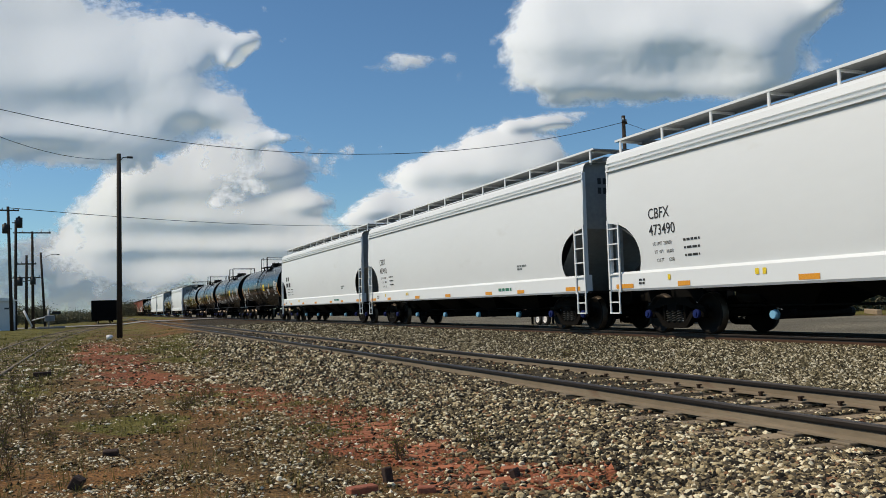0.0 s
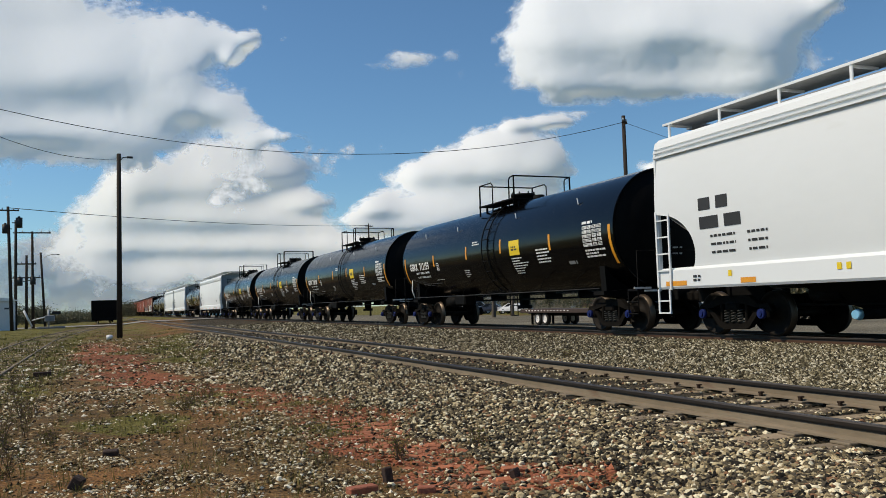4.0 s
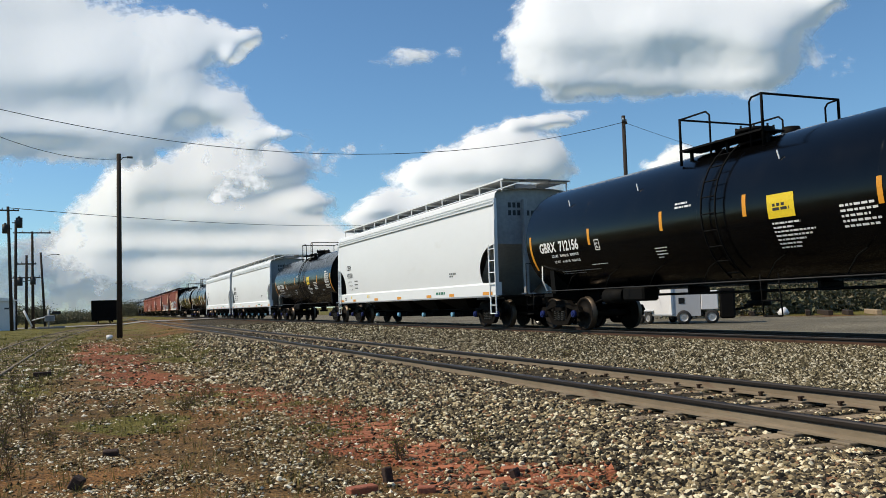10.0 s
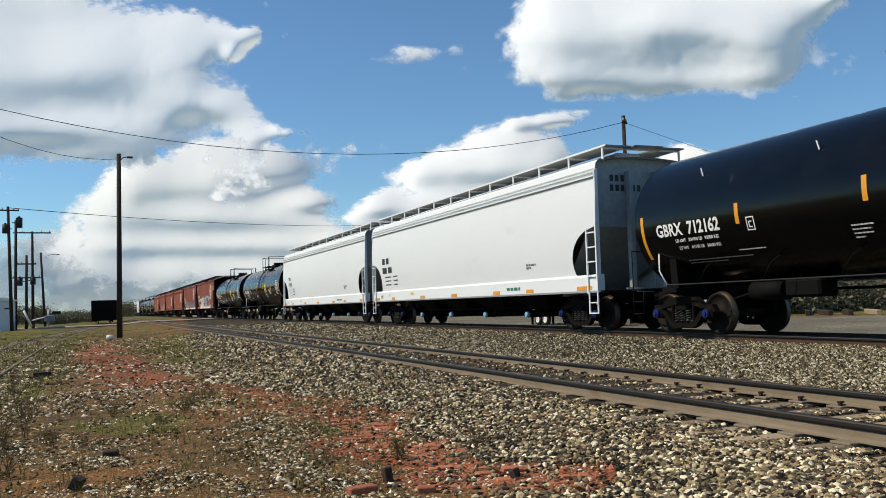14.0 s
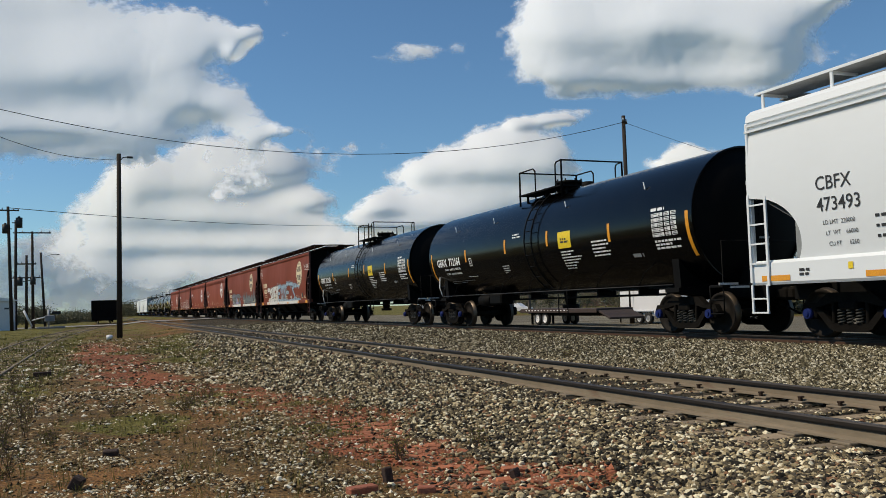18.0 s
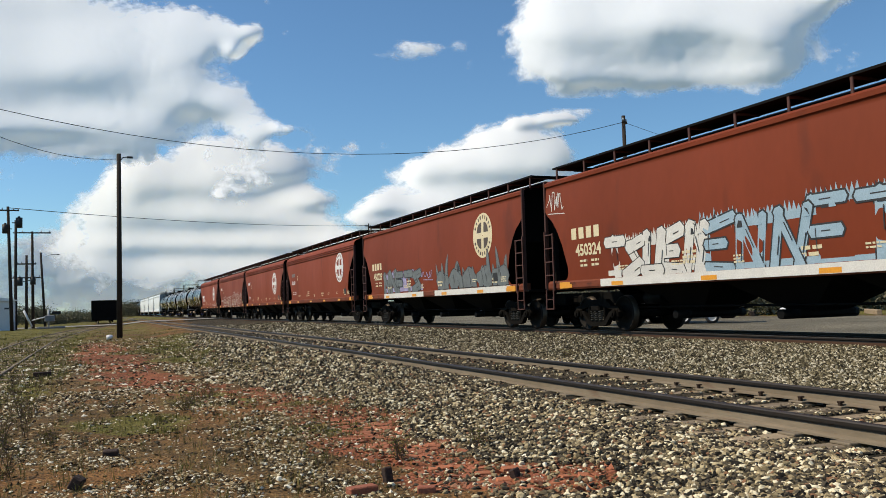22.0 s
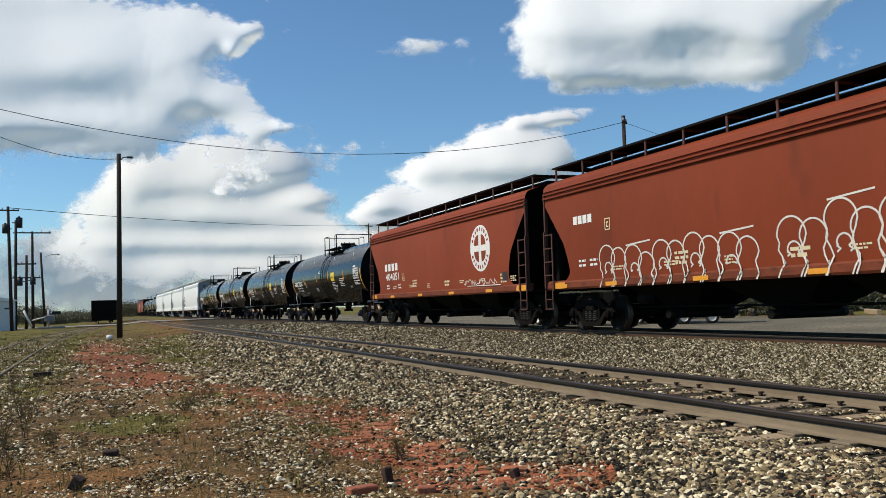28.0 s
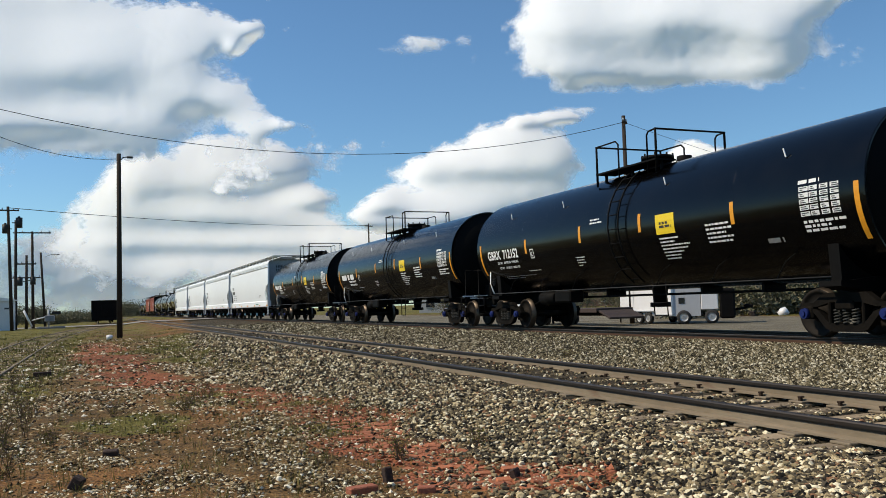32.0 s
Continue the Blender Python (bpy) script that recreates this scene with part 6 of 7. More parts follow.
def blades(name, label, x, y, h, w, rng, lean=0.5, mat=None):
    n = len(x)
    a, b = rng.uniform(0, 6.28, n), rng.uniform(0, 6.28, n)
    z = ground_z(x, y) - 0.01
    d, s = np.stack([np.cos(a), np.sin(a)], -1), np.stack([np.cos(b), np.sin(b)], -1) * (rng.uniform(0.1, 1, n) * lean * h)[:, None]
    base = np.stack([x, y], -1)
    p0, p1 = base - d * (w / 2)[:, None], base + d * (w / 2)[:, None]
    m0, m1 = base + s * 0.35 - d * (w / 3)[:, None], base + s * 0.35 + d * (w / 3)[:, None]
    v = np.stack([np.c_[p0, z], np.c_[p1, z], np.c_[m0, z + 0.6 * h], np.c_[m1, z + 0.6 * h], np.c_[base + s, z + h]], 1)
    f = (np.array([(0, 1, 3), (0, 3, 2), (2, 3, 4)])[None] + (np.arange(n) * 5)[:, None, None]).reshape(-1, 3)
    return tagged(new(name, raw_mesh(name, v.reshape(-1, 3), f, mat or M_GRASS)), label, "grass", kind="stuff")


def tufts(n, per, y0, y1, rng, spread, xmin, xmax, x_lo=-0.13, x_hi=1.2, power=1.0):
    x, y = view_scatter(n, y0, y1, rng, x_lo, x_hi, xmin, xmax)
    k = by_cover(x, y, 2, rng, power)
    x, y = np.repeat(x[k], per), np.repeat(y[k], per)
    sp = spread * np.clip(y / 10, 1, 4)
    return x + rng.normal(0, 1, len(x)) * sp, y + rng.normal(0, 1, len(x)) * sp


x, y = tufts(9000, 9, 8, 70, RNG, 0.05, -9, 4.3)
blades("grass", "short green and straw-coloured grass tufts in the yard", x, y, RNG.uniform(0.03, 0.12, len(x)) * np.clip(y / 20, 0.6, 1.1), RNG.uniform(0.006, 0.012, len(x)) * np.clip(y / 9, 1, 4), RNG)
x, y = view_scatter(700, 4.2, 16, RNG, -0.12, 0.36, -2, 3.2)
x, y = np.repeat(x, 8) + RNG.normal(0, 0.03, len(x) * 8), np.repeat(y, 8) + RNG.normal(0, 0.03, len(y) * 8)
blades("grass", "sparse dry weeds standing in the dirt", x, y, RNG.uniform(0.03, 0.13, len(x)), RNG.uniform(0.003, 0.007, len(x)), RNG, 0.8)


def weed(px, py, h, seed):
    """A dry stalk with side twigs and small leaves."""
    g = on_ground(px, py, GROUND)
    rnd = random.Random(seed)
    t = thing("weed", "tall dry brown weed stalks rooted in the dirt", "weed", "tall weeds", (g.x, g.y, float(ground_z(g.x, g.y)) - 0.01))
    st, lf = Shape(), Shape()
    for k in range(rnd.randint(4, 7)):
        p = Vector((rnd.gauss(0, 0.03), rnd.gauss(0, 0.03), 0))
        d = Vector((rnd.gauss(0, 0.25), rnd.gauss(0, 0.25), 1)).normalized()
        for j in range(5):
            q = p + d * h / 5 * rnd.uniform(0.6, 1.1)
            st.cyl(p, q, 0.0035, 4, caps=False)
            for i in range(3):
                a = rnd.uniform(0, 6.28)
                e = q + Vector((math.cos(a), math.sin(a), rnd.uniform(0.1, 0.8))) * rnd.uniform(0.02, 0.07)
                st.cyl(q, e, 0.0022, 3, caps=False)
                u = Vector((math.sin(a), -math.cos(a), 0.3)) * 0.008
                lf.add([e - u, e + u, e + Vector((0, 0, 0.022)) + u * 0.3], [(0, 1, 2)])
            p, d = q, (d + Vector((rnd.gauss(0, 0.15), rnd.gauss(0, 0.15), 0))).normalized()
    part("stalk", st, M_WEED, t)
    part("leaves", lf, M_GRASS, t)


M_WEED = surface("dry_stalk", (0.13, 0.085, 0.045), (0.09, 0.06, 0.035), 20, 0.9, bump=0.0)
for i, (px, py, h) in enumerate(((48, 780, 0.42), (30, 735, 0.38), (70, 700, 0.36), (12, 850, 0.34), (55, 745, 0.3), (20, 700, 0.4), (200, 745, 0.22), (325, 735, 0.2), (340, 722, 0.2), (705, 815, 0.2), (98, 690, 0.3), (365, 715, 0.18), (8, 800, 0.36), (90, 800, 0.2), (1005, 660, 0.16), (845, 800, 0.16))):
    weed(px, py, h, i)


# ---- trees ----
M_BARK = surface("grey_bark", (0.10, 0.08, 0.06), (0.06, 0.05, 0.04), 6, 0.95, bump=0.4)
M_LEAF = island_material("olive_leaves", [(0.0, (0.08, 0.085, 0.05)), (0.4, (0.125, 0.125, 0.07)), (0.75, (0.18, 0.165, 0.10)), (1.0, (0.24, 0.205, 0.14))], 0.8)


def limbs(sh, p, d, length, r, depth, rnd, tips):
    for k in range(3):
        q = p + d * length / 3
        sh.cyl(p, q, r, 5 if depth < 2 else 4, r * 0.85, False)
        p, r = q, r * 0.85
        d = (d + Vector((rnd.gauss(0, 0.14), rnd.gauss(0, 0.14), rnd.gauss(0.03, 0.08)))).normalized()
    tips.append(p)
    if depth == 0:
        return
    for k in range(rnd.randint(2, 4)):
        a = rnd.uniform(0, 6.28)
        e = (d * 0.75 + Vector((math.cos(a), math.sin(a), rnd.uniform(-0.1, 0.5))) * rnd.uniform(0.45, 0.85)).normalized()
        limbs(sh, p, e, length * rnd.uniform(0.55, 0.8), r * 0.7, depth - 1, rnd, tips)


def tree(x, y, h, seed, leaves, label, group, depth=4, stem=0.34):
    rnd = random.Random(seed)
    t = thing("tree", label, "tree", group, (x, y, float(ground_z(x, y))))
    sh, tips = Shape(), []
    limbs(sh, Vector((0, 0, -0.1)), Vector((rnd.gauss(0, 0.05), rnd.gauss(0, 0.05), 1)).normalized(), h * stem, h * 0.018 + 0.03, depth, rnd, tips)
    part("trunk", sh, M_BARK, t)
    if leaves:
        rg = np.random.default_rng(seed)
        c = np.array([tips[i] for i in rg.integers(0, len(tips), leaves)]) + rg.normal(0, h * (0.055 if stem > 0.3 else 0.13), (leaves, 3)) * (1, 1, 0.9)
        c[:, 2] = np.abs(c[:, 2])
        u, v = rg.normal(0, 1, (leaves, 3)), rg.normal(0, 1, (leaves, 3))
        s = h * (0.028 if leaves < 1000 else 0.019) * rg.uniform(0.5, 1.5, (leaves, 1))
        u, v = u / np.linalg.norm(u, axis=1, keepdims=True) * s, v / np.linalg.norm(v, axis=1, keepdims=True) * s
        vs = np.stack([c - u, c + v * 0.6, c + u, c - v * 0.6], 1).reshape(-1, 3)
        f = (np.array([(0, 1, 2), (0, 2, 3)])[None] + (np.arange(leaves) * 4)[:, None, None]).reshape(-1, 3)
        part("crown", raw_mesh("crown", vs, f, M_LEAF), None, t)
    return t


rt = random.Random(5)
for k in range(22):
    p = spot(70 + k * 4.3 + rt.uniform(-3, 3), 540, 150 + rt.uniform(-20, 60))
    tree(p.x, p.y, rt.uniform(3.6, 5.2), 100 + k, 2600, "low scrubby olive-green tree by the far road", "scrub trees", 3, 0.10)
for k in range(12):
    p = spot(200 + k * 5.0 + rt.uniform(-2, 2), 540, 300 + rt.uniform(-20, 60))
    tree(p.x, p.y, rt.uniform(7, 9.5), 140 + k, 2200, "dark round tree far behind the tracks", "far trees", 3, 0.14)
for k in range(10):
    p = spot(-30 + k * 11, 540, 165 + rt.uniform(-20, 30))
    tree(p.x, p.y, rt.uniform(5.0, 7.2), 170 + k, 2600, "low scrubby olive-green tree by the far road", "scrub trees", 3, 0.10)
for k, (px, h) in enumerate(((872, 13.2), (905, 11.5), (935, 11.8))):
    p = spot(px, 500, 82 + 6 * k)
    tree(p.x, p.y, h, 200 + k, 0, "tall bare tree with fine leafless twigs", "bare trees", 5)
for k in range(34):
    p = spot(790 + k * 25 + rt.uniform(-10, 10), 500, 105 + rt.uniform(-8, 30))
    tree(p.x, p.y, rt.uniform(4.5, 7), 220 + k, 1300, "dark tree beyond the lot behind the tracks", "lot trees", 3, 0.16)
for k in range(16):
    p = spot(1200 + k * 26 + rt.uniform(-8, 8), 500, 56 + rt.uniform(-5, 7))
    tree(p.x, p.y, rt.uniform(7.5, 9.2), 270 + k, 1800, "dark bushy tree at the edge of the lot", "lot trees", 3, 0.10)

# ---- pole line and wires ----
p2 = spot(1103, 207, 45.0)
T2 = pole(p2.x, p2.y, p2.z + 0.80, 0.16, "tall weathered utility pole behind the main track", arms=((p2.z + 0.35, 0.35, 35),))
p3 = spot(652, 396, 135.0)
pole(p3.x, p3.y, p3.z + 0.75, 0.16, "distant utility pole with a short crossarm", arms=((p3.z + 0.3, 0.8, 20),))
left_poles = []
for px, py, far, arm, lamp, lean, ex, lab in ((14, 366, 84, ((-0.35, 0.9, 0),), None, (-0.35, 0), ((0.55, -1.9, 0.28, 0.9), (-0.55, -2.4, 0.25, 0.8)), "leaning utility pole with transformers"),
                                              (28, 390, 90, (), None, (0, 0), (), "slim bare utility pole"),
                                              (57, 410, 97, ((-0.15, 1.75, 0),), None, (-0.1, 0), (), "utility pole with a wide crossarm"),
                                              (47, 452, 96, ((-0.9, 0.9, 0), (-2.3, 1.3, 0)), None, (0, 0), ((0.6, -3.0, 0.26, 0.8), (-0.6, -3.1, 0.26, 0.8)), "short utility pole with crossarms and transformers"),
                                              (72, 447, 112, (), (-0.5, 1.3), (-0.5, 0), (), "leaning wooden pole with a street lamp arm")):
    p = spot(px, py, far)
    base = float(ground_z(p.x, p.y))
    h = p.z - base
    left_poles.append(p)
    pole(p.x - lean[0], p.y, h, 0.16, lab, tuple((h + z, w, a) for z, w, a in arm), (h + lamp[0], lamp[1]) if lamp else None, lean, tuple((dx, h + z, r, hh) for dx, z, r, hh in ex))


a = spot(-560, 24, 45.0)
b = Vector((p2.x, p2.y, p2.z - 0.35))
wire(a, b, 3.8, 0.018)
wire(b, spot(1500, 330, 75.0), 0.5, 0.014)
wire(spot(-300, 80, 30.0), Vector((1.05, 47.3, 8.95)), 1.0, 0.014)
wire(left_poles[0] + Vector((0, 0, -0.1)), Vector((p3.x, p3.y, p3.z - 0.3)), 0.6, 0.03)
wire(left_poles[0] + Vector((0.5, 0, -0.3)), spot(-90, 350, 70.0), 0.3, 0.02)


# ---- by the crossing: hut, gate machine, gondola ----
def hut():
    g = on_ground(-7, 587, GROUND)
    t = thing("signal_hut", "pale grey metal signal hut with a low white roof", "hut", "", (g.x, g.y, GROUND))
    part("wall", Shape().box(0, 0, 1.4, 3.2, 2.6, 2.8, 0.03), M_HUT, t)
    part("roof", Shape().sweep([(-1.75, 2.8), (-1.75, 2.9), (-0.9, 3.08), (0, 3.14), (0.9, 3.08), (1.75, 2.9), (1.75, 2.8)], -1.45, 1.45), M_VWHITE, t, "white arched roof")
    part("door", Shape().box(-0.2, -1.31, 1.1, 0.9, 0.04, 2.0, 0.01), M_STEEL, t)
    part("vent", Shape().box(1.0, -1.31, 2.1, 0.4, 0.04, 0.15, 0.01), M_VDARK, t)


M_HUT = surface("pale_grey_metal", (0.70, 0.71, 0.70), (0.64, 0.65, 0.64), 1.5, 0.6, bump=0.03)
hut()
g = on_ground(86, 583, GROUND)
t = thing("crossing_gate", "grey crossing gate machine with a raised white counterweight arm", "crossing gate", "", (g.x, g.y, GROUND))
part("base_slab", Shape().box(0.2, 0, 0.08, 2.6, 1.2, 0.34, 0.05), M_ROAD, t)
part("mast", Shape().cyl((0, 0, 0.2), (0, 0, 1.9), 0.09, 10), M_STEEL, t)
part("gate_machine", Shape().box(0.1, 0, 1.05, 0.9, 0.6, 0.6, 0.06), M_GRATE, t)
part("counterweight", Shape().box(0.7, 0, 1.6, 0.8, 0.2, 0.30, 0.04), M_PIPE, t)
part("gate_arm", Shape().tube([(-2.2, 0, 1.9), (-1.5, 0, 0.3)], 0.11).tube([(-1.5, 0, 0.9), (0, 0, 1.3)], 0.06), M_VWHITE, t, "white tilted arm")
gx = float(siding_x(124.0)) + 0.05
gond = thing("gondola_car", "black open railway gondola car parked on the siding", "gondola", "", (gx, 127.5, GROUND + 0.1))
part("body", Shape().box(0, 0, 1.68, 3.1, 13.5, 2.54, 0.03), M_FRAME, gond)
for y in np.linspace(-6.3, 6.3, 9):
    for s in (-1, 1):
        part("rib", Shape().box(s * 1.58, y, 1.9, 0.08, 0.16, 1.9, 0.01), M_FRAME, gond)
for x in (-1.2, -0.4, 0.4, 1.2):
    part("rib", Shape().box(x, -6.79, 1.9, 0.14, 0.08, 1.9, 0.01), M_FRAME, gond)
part("top_rim", Shape().box(0, 0, 2.98, 3.3, 13.7, 0.12, 0.02), M_FRAME, gond)
trucks(gond, 4.9, False)


# ---- vehicles in the lot behind the main track ----
def wheel(parent, x, y, r, w=0.22, rim=None):
    t = part("wheel", Shape().lathe([(r * 0.62, -w / 2), (r * 0.95, -w / 2), (r, -w / 4), (r, w / 4), (r * 0.95, w / 2), (r * 0.62, w / 2)], 24, "x"), M_RUBBER, parent, at=(x, y, r))
    part("rim", Shape().lathe([(0.03, -w * 0.42), (r * 0.3, -w * 0.45), (r * 0.6, -w * 0.30), (r * 0.64, -w * 0.5)], 16, "x").lathe([(0.03, w * 0.42), (r * 0.3, w * 0.45), (r * 0.6, w * 0.30), (r * 0.64, w * 0.5)], 16, "x"), rim or M_STEEL, t)


def vehicle(name, label, category, at, rz, side, glass, width, wheels, r, paint, group=""):
    """side: outline (y, z) of the body seen from the side; glass: outlines of the side windows."""
    t = thing(name, label, category, group, at, rz)
    n, w = len(side), width / 2
    sh = Shape()
    ins = [0.0 if z < 1.0 else 0.14 for y, z in side]
    vs = [(-w + i, y, z) for (y, z), i in zip(side, ins)] + [(w - i, y, z) for (y, z), i in zip(side, ins)]
    sh.add(vs, [(i, (i + 1) % n, n + (i + 1) % n, n + i) for i in range(n)] + [tuple(range(n)), tuple(range(n, 2 * n))])
    part("body", sh, paint, t)
    for g in glass:
        for s in (-1, 1):
            part("window", Shape().add([(s * (w - 0.10 + 0.0), y, z) for y, z in g], [tuple(range(len(g)))]), M_VGLASS, t)
    for y in wheels:
        for s in (-1, 1):
            wheel(t, s * (w - 0.12), y, r)
    y0, y1 = min(p[0] for p in side), max(p[0] for p in side)
    for s in (-1, 1):
        part("headlight", Shape().box(s * (w - 0.25), y0 + 0.02, 0.75, 0.3, 0.08, 0.16, 0.02), M_VWHITE, t)
        part("tail_light", Shape().box(s * (w - 0.2), y1 - 0.02, 0.8, 0.2, 0.08, 0.2, 0.02), M_TAIL, t)
    part("bumper", Shape().box(0, y0 - 0.03, 0.48, width * 0.96, 0.14, 0.2, 0.04), M_STEEL, t)
    return t


M_TAIL = surface("red_lens", (0.35, 0.02, 0.02), (0.3, 0.02, 0.02), 9, 0.2, bump=0.0)
M_VSILVER = surface("silver_paint", (0.50, 0.51, 0.52), (0.45, 0.46, 0.47), 2, 0.35, metal=0.0, bump=0.0)
M_VRED = surface("red_vehicle_paint", (0.30, 0.03, 0.025), (0.26, 0.03, 0.025), 2, 0.35, bump=0.0)
M_DECK = surface("dark_trailer_deck", (0.05, 0.03, 0.025), (0.035, 0.025, 0.02), 3, 0.8, bump=0.2)
SEDAN = [(-2.2, 0.35), (-2.25, 0.7), (-1.3, 0.92), (-0.6, 1.40), (0.7, 1.42), (1.5, 1.0), (2.2, 0.92), (2.25, 0.4)]
SEDAN_G = [[(-1.1, 0.95), (-0.55, 1.34), (0.0, 1.36), (0.0, 0.95)], [(0.08, 0.95), (0.08, 1.36), (0.65, 1.36), (1.2, 0.98)]]
PICKUP = [(-2.7, 0.45), (-2.75, 1.0), (-1.6, 1.12), (-0.95, 1.80), (0.55, 1.82), (0.75, 1.15), (2.75, 1.12), (2.75, 0.5)]
PICKUP_G = [[(-1.35, 1.15), (-0.85, 1.70), (-0.2, 1.72), (-0.2, 1.15)], [(-0.1, 1.15), (-0.1, 1.72), (0.45, 1.72), (0.6, 1.15)]]
VAN = [(-2.6, 0.4), (-2.65, 1.05), (-1.9, 1.2), (-1.3, 2.05), (2.6, 2.1), (2.65, 0.45)]
VAN_G = [[(-1.7, 1.22), (-1.15, 1.92), (-0.4, 1.92), (-0.4, 1.22)]]
LOT = -0.80


def lot(px, py, z=LOT):
    g = on_ground(px, py, z)
    return (g.x, g.y, float(ground_z(g.x, g.y)))


t = thing("enclosed_trailer", "white enclosed cargo trailer on a double axle", "trailer", "", lot(1166, 574), 0)
nose = [(-1.2, -2.9), (1.2, -2.9), (1.2, 2.3), (0, 3.3), (-1.2, 2.3)]
part("body", Shape().add([(x, y, 0.55) for x, y in nose] + [(x, y, 2.55) for x, y in nose], [(0, 1, 6, 5), (1, 2, 7, 6), (2, 3, 8, 7), (3, 4, 9, 8), (4, 0, 5, 9), (0, 1, 2, 3, 4), (5, 6, 7, 8, 9)]), M_VWHITE, t)
part("trim", Shape().box(0, -0.3, 0.52, 2.46, 5.3, 0.12, 0.02), M_STEEL, t)
part("side_door", Shape().box(-1.215, 1.2, 1.5, 0.03, 0.8, 1.7, 0.01), M_VWHITE, t)
part("tongue", Shape().tube([(-0.6, 2.4, 0.5), (0, 4.3, 0.5)], 0.06).tube([(0.6, 2.4, 0.5), (0, 4.3, 0.5)], 0.06).tube([(0, 4.1, 0.0), (0, 4.1, 0.9)], 0.05), M_FRAME, t)
for y in (-0.75, 0.15):
    for s in (-1, 1):
        wheel(t, s * 1.22, y, 0.36)
for s in (-1, 1):
    part("fender", Shape().sweep([(s * 1.14, 0.74), (s * 1.38, 0.74), (s * 1.38, 0.80), (s * 1.14, 0.80)], -1.2, 0.6), M_STEEL, t)
t = thing("flatbed_trailer", "long dark flatbed trailer with white-rimmed twin wheels", "trailer", "", lot(1015, 577), 0)
part("deck", Shape().box(0, 0, 0.98, 2.5, 9.6, 0.16, 0.02), M_DECK, t)
part("side_rail", Shape().box(-1.27, 0, 0.92, 0.05, 9.6, 0.22, 0.01), M_DECK, t)
part("frame", Shape().box(-0.5, 0, 0.75, 0.14, 9.2, 0.3).box(0.5, 0, 0.75, 0.14, 9.2, 0.3), M_FRAME, t)
for k in range(14):
    part("marker_light", Shape().box(-1.30, 3.9 - k * 0.42, 0.95, 0.03, 0.16, 0.07, 0.01), M_VWHITE, t)
for y in (1.6, 2.6):
    for s in (-1, 1):
        wheel(t, s * 1.05, y, 0.42, 0.25, M_VWHITE)
part("ramp", Shape().box(0, -5.2, 0.75, 2.3, 1.6, 0.12, 0.02, pose(0, 0, 0, 20)), M_DECK, t)
part("landing_leg", Shape().box(-0.8, 4.0, 0.42, 0.12, 0.12, 0.9).box(0.8, 4.0, 0.42, 0.12, 0.12, 0.9), M_FRAME, t)
t = thing("work_truck", "small grey work truck with white box bed and black rear", "truck", "", lot(1250, 574), -130)
part("cab", Shape().sweep([(-1.0, 0.45), (-1.0, 2.05), (-0.85, 2.2), (0.85, 2.2), (1.0, 2.05), (1.0, 0.45)], -1.75, -0.25), M_VSILVER, t, "grey cab")
part("window", Shape().box(-1.005, -1.3, 1.35, 0.03, 0.34, 0.34, 0.01), M_VGLASS, t)
part("window", Shape().box(1.005, -1.3, 1.35, 0.03, 0.34, 0.34, 0.01), M_VGLASS, t)
part("skirt", Shape().box(0, -0.9, 0.48, 1.96, 1.7, 0.14, 0.02), M_FRAME, t)
part("box_bed", Shape().box(0, 0.25, 1.35, 2.05, 0.95, 1.1, 0.04), M_VWHITE, t, "white box bed")
part("latch", Shape().box(-1.035, 0.25, 1.4, 0.03, 0.3, 0.06, 0.01), M_STEEL, t)
part("rear_panel", Shape().box(0, 1.22, 1.15, 2.1, 0.85, 1.75, 0.10), M_FRAME, t, "black rear equipment box")
part("tow_hitch", Shape().tube([(0, 1.6, 0.75), (0, 2.3, 0.85)], 0.07).box(0, 2.4, 0.95, 0.3, 0.5, 0.22, 0.05), M_FRAME, t)
for y in (-1.2, 0.35):
    for q in (-1, 1):
        wheel(t, q * 0.95, y, 0.40)
for k, (px, py, shape_, gl, paint, rz, nm) in enumerate(((1440, 545, PICKUP, PICKUP_G, M_VWHITE, -22, "white"), (1474, 544, SEDAN, SEDAN_G, M_VDARK, 70, "dark blue"), (1512, 541, SEDAN, SEDAN_G, M_VRED, 80, "red"),
                                                         (1540, 540, PICKUP, PICKUP_G, M_VDARK, 85, "dark"), (815, 558, SEDAN, SEDAN_G, M_VWHITE, 70, "white"), (840, 557, PICKUP, PICKUP_G, M_VSILVER, 80, "silver"), (912, 556, SEDAN, SEDAN_G, M_VWHITE, 40, "white"), (870, 557, SEDAN, SEDAN_G, M_VDARK, 60, "dark"))):
    pick = shape_ is PICKUP
    vehicle("pickup_truck" if pick else "car", nm + (" pickup truck" if pick else " sedan") + " parked beyond the grass strip", "pickup truck" if pick else "car", lot(px, py), rz, shape_, gl, 1.95 if pick else 1.8, (-1.75, 1.75) if pick else (-1.4, 1.4), 0.38 if pick else 0.32, paint, "parked vehicles")

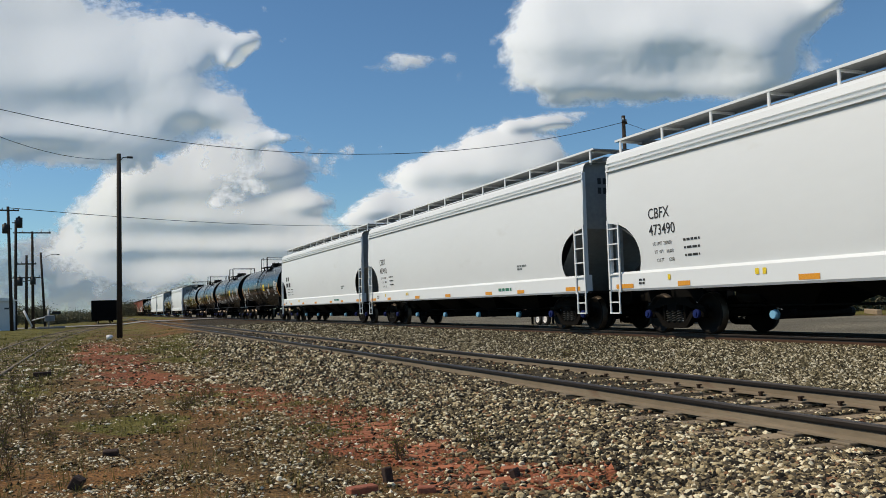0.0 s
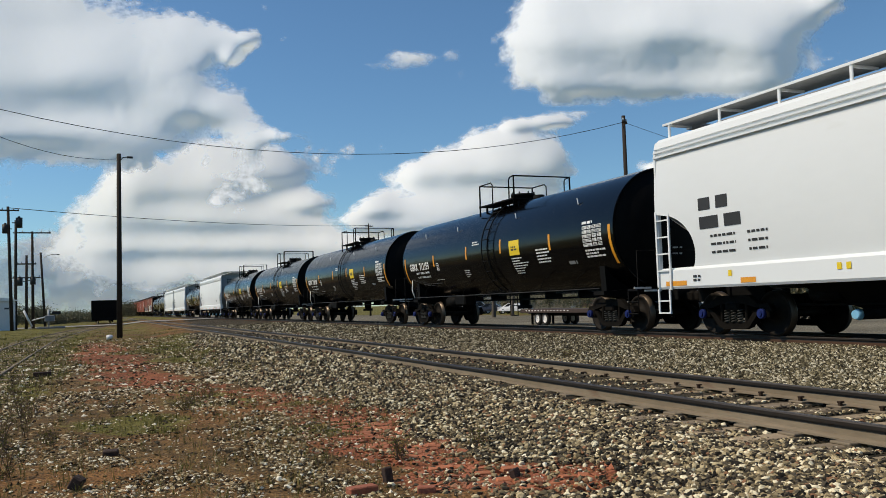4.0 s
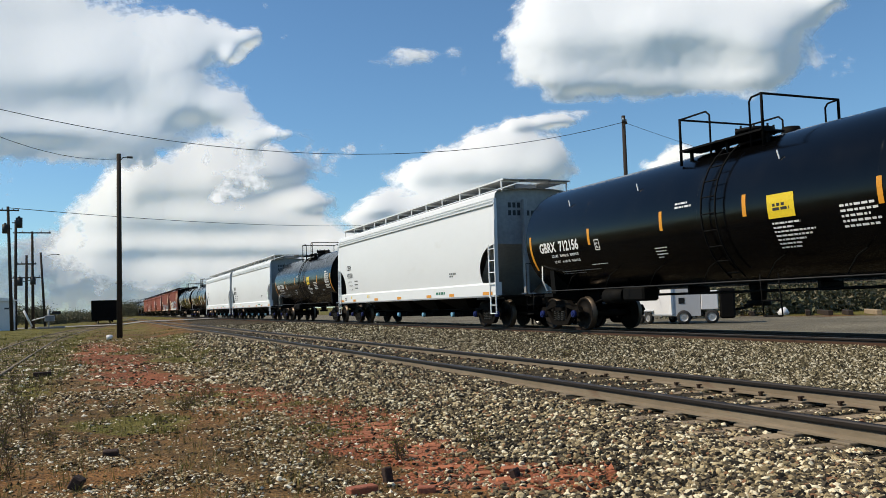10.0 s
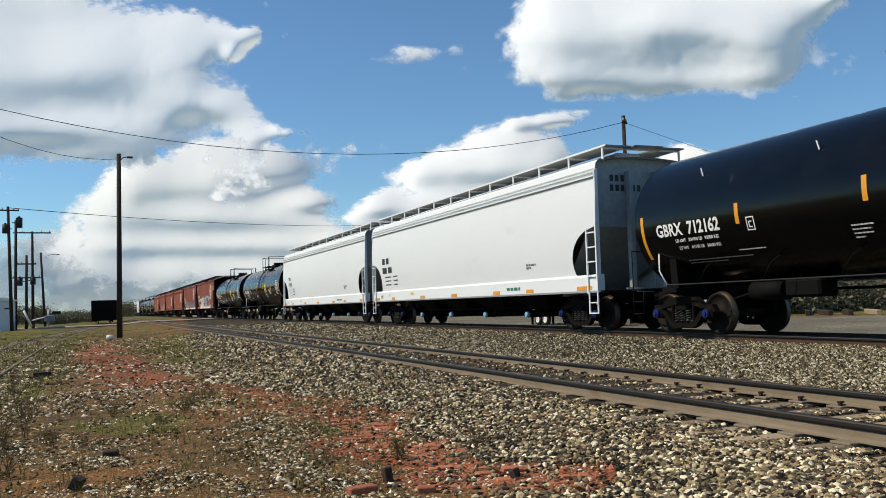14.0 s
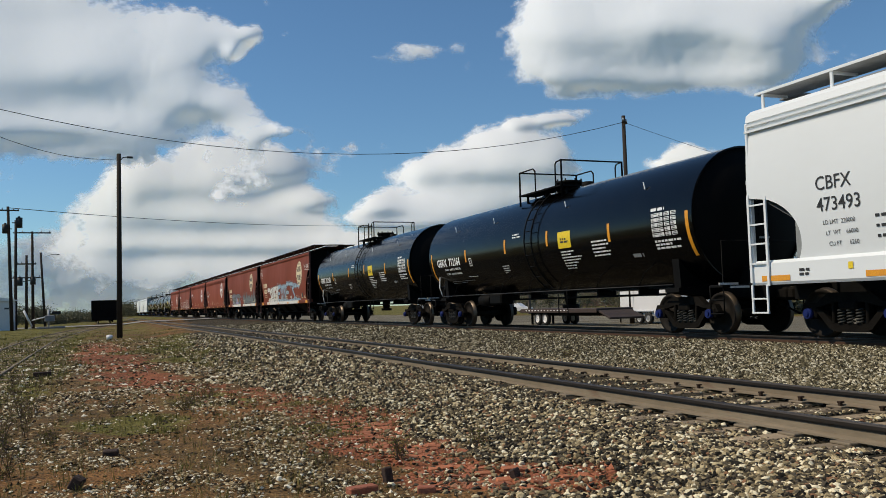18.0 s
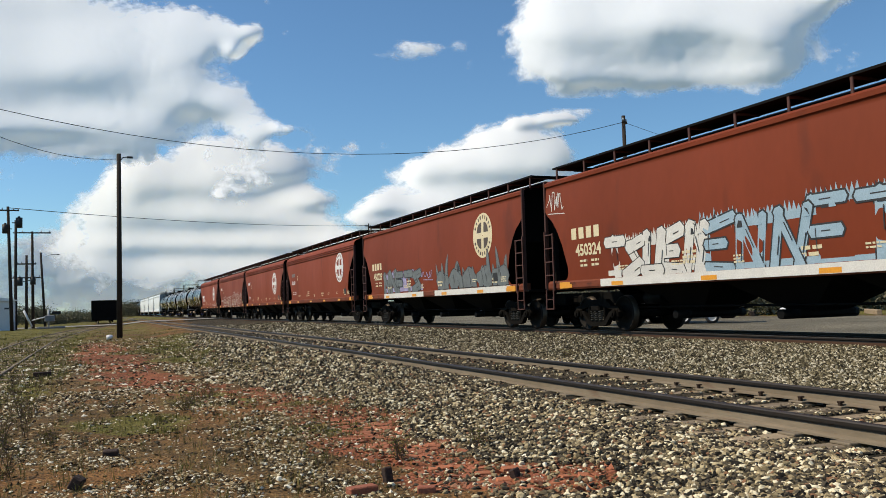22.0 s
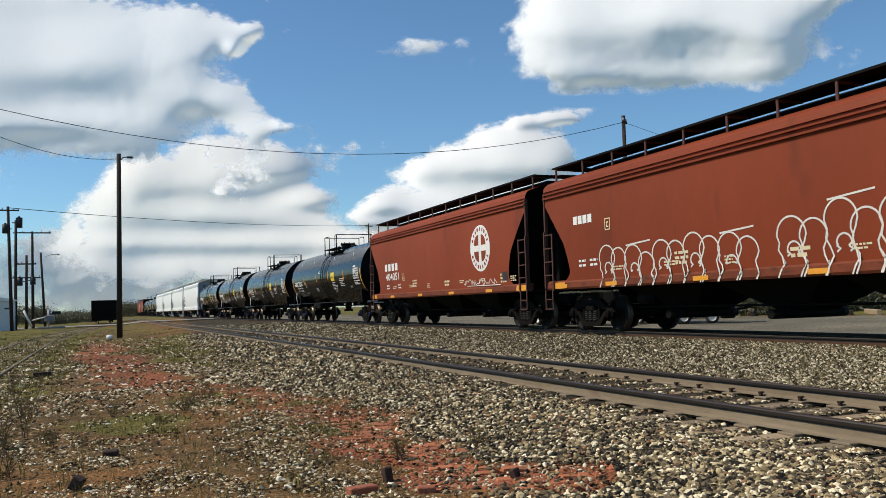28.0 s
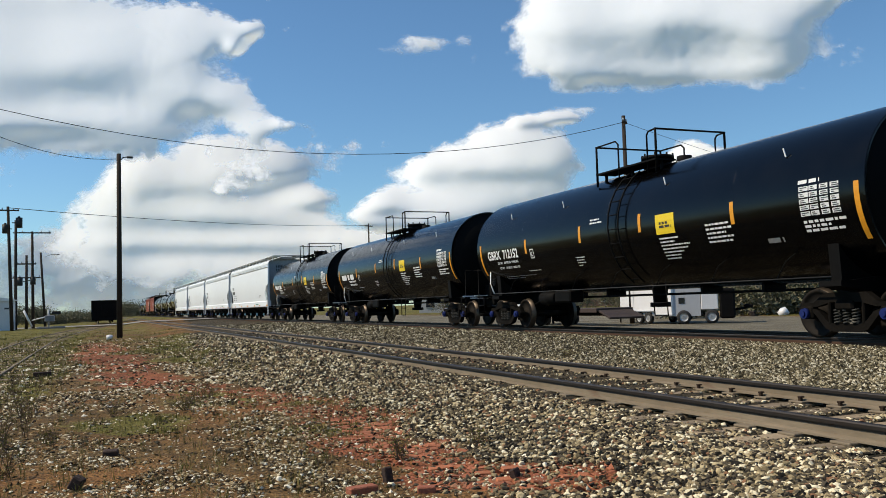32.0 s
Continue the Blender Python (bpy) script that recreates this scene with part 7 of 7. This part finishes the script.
# ---- low things of the lot: timbers, rock, signs, buildings ----
M_BUILD = [surface("building_wall_" + n, c, tuple(v * 0.85 for v in c), 0.8, 0.85, bump=0.1) for n, c in (("tan", (0.34, 0.28, 0.20)), ("brown", (0.16, 0.10, 0.07)), ("grey", (0.40, 0.40, 0.39)), ("brick", (0.22, 0.10, 0.07)))]
for px, py, length, rz in ((1330, 560, 5.5, 70), (1430, 559, 4.6, 75), (1460, 559, 5.0, 68), (1500, 559, 4.2, 72), (1545, 558, 5.0, 70), (1275, 560, 3.0, 60)):
    x, y, z = lot(px, py)
    solid("timber", Shape().box(0, 0, 0.16, 0.34, length, 0.36, 0.04), M_TIE if px % 2 else M_POLE, "old timber lying along the edge of the lot", "timber", "edge timbers", (x, y, z), -rz + 30)
for px, h in ((1312, 3.2), (1330, 3.0), (1345, 3.4), (1368, 3.6)):
    x, y, z = lot(px, 548)
    t = thing("shelter_post", "dark square timber post standing in the grass strip", "post", "grass strip posts", (x, y, z))
    part("post", Shape().box(0, 0, h / 2, 0.22, 0.22, h, 0.02), M_POLE, t)
    part("footing", Shape().box(0, 0, 0.06, 0.45, 0.45, 0.14, 0.03), M_ROAD, t)
x, y, z = lot(1386, 560)
rock = Shape().add([tuple(Vector(v) * (0.42 + 0.08 * math.sin(5 * i))) for i, v in enumerate(ICO.tolist())], [tuple(f) for f in ICO_F.tolist()], True)
solid("rock", rock, M_VWHITE, "white painted rock at the edge of the grass", "rock", "", (x, y, z + 0.2))
for px, far, w, d, h, mk, roof in ((815, 150, 14, 9, 4.2, 2, 0), (960, 165, 16, 10, 3.6, 0, 0), (1100, 170, 20, 10, 4.0, 1, 0), (1340, 150, 18, 9, 3.6, 3, 0), (1525, 118, 9, 8, 3.6, 2, 0)):
    p = spot(px, 520, far * 0.98)
    t = thing("building", "low plain commercial building across the lot", "building", "lot buildings", (p.x, p.y, float(ground_z(p.x, p.y))), -35)
    wall = part("wall", Shape().box(0, 0, h / 2, w, d, h, 0.02), M_BUILD[mk], t)
    if roof:
        part("roof", Shape().sweep([(-w / 2 - 0.4, h), (0, h + 1.5), (w / 2 + 0.4, h), (w / 2 + 0.4, h + 0.12), (0, h + 1.65), (-w / 2 - 0.4, h + 0.12)], -d / 2 - 0.4, d / 2 + 0.4), M_BUILD[1], t)
    else:
        part("roof", Shape().box(0, 0, h + 0.12, w + 0.4, d + 0.4, 0.24, 0.03), M_STEEL, t)
    for k in range(int(w // 4)):
        wn_ = part("window", Shape().box(-w / 2 + 2.2 + 4 * k, -d / 2 - 0.02, 1.7, 1.6, 0.06, 1.2, 0.01), M_VGLASS, t)
        part("sill", Shape().box(-w / 2 + 2.2 + 4 * k, -d / 2 - 0.06, 1.05, 1.8, 0.12, 0.08, 0.01), M_STEEL, wn_)
    part("door", Shape().box(w / 2 - 1.2, -d / 2 - 0.03, 1.05, 1.0, 0.06, 2.1, 0.01), M_STEEL, t)
for px, far, h, w, mat, lab in ((1498, 62, 3.4, 1.3, M_VWHITE, "white square sign board on two posts"), (1523, 64, 2.9, 1.4, M_VRED, "red and white sign board on posts")):
    p = spot(px, 530, far)
    z = float(ground_z(p.x, p.y))
    t = thing("sign", lab, "sign", "lot signs", (p.x, p.y, z), -38)
    part("board", Shape().box(0, 0, h - 0.4, w, 0.06, 0.8, 0.01), mat, t)
    for x in (-w / 2 + 0.1, w / 2 - 0.1):
        part("post", Shape().box(x, 0.06, h / 2, 0.09, 0.06, h, 0.01), M_POLE, t)


# ---- what moves ----
def motions():
    times = [0.0, 2.0, 4.0, 7.0, 10.0, 13.0, 16.0, 19.0, 22.0, 25.0, 28.0, 30.0, 32.0]
    for car, at, kind, digits in CARS:
        walk(car, [(t, pose(MAIN_X, at - run(t), 0)) for t in times])
    for ob, mid, drift in CLOUDS:
        walk(ob, [(0.0, Matrix.Translation(mid)), (32.0, Matrix.Translation(mid + drift))])
    # wheelsets roll: one turn for each 2.87 m; one action for all those at the same place of their trucks
    first = {}
    for car, at, kind, digits in CARS:
        for ws in [o for o in car.children_recursive if o.name.startswith("wheelset")]:
            key = ws.location.y > 0
            if key not in first:
                y = ws.location.y
                walk(ws, [(i / 30, pose(0, y, 0.457, math.degrees((run(i / 30) - run(0)) / 0.457))) for i in range(961)])
                first[key] = ws
            else:
                lead = first[key].animation_data
                ws.rotation_mode = "QUATERNION"
                keys = ws.animation_data_create()
                keys.action, keys.action_slot = lead.action, lead.action_slot


motions()
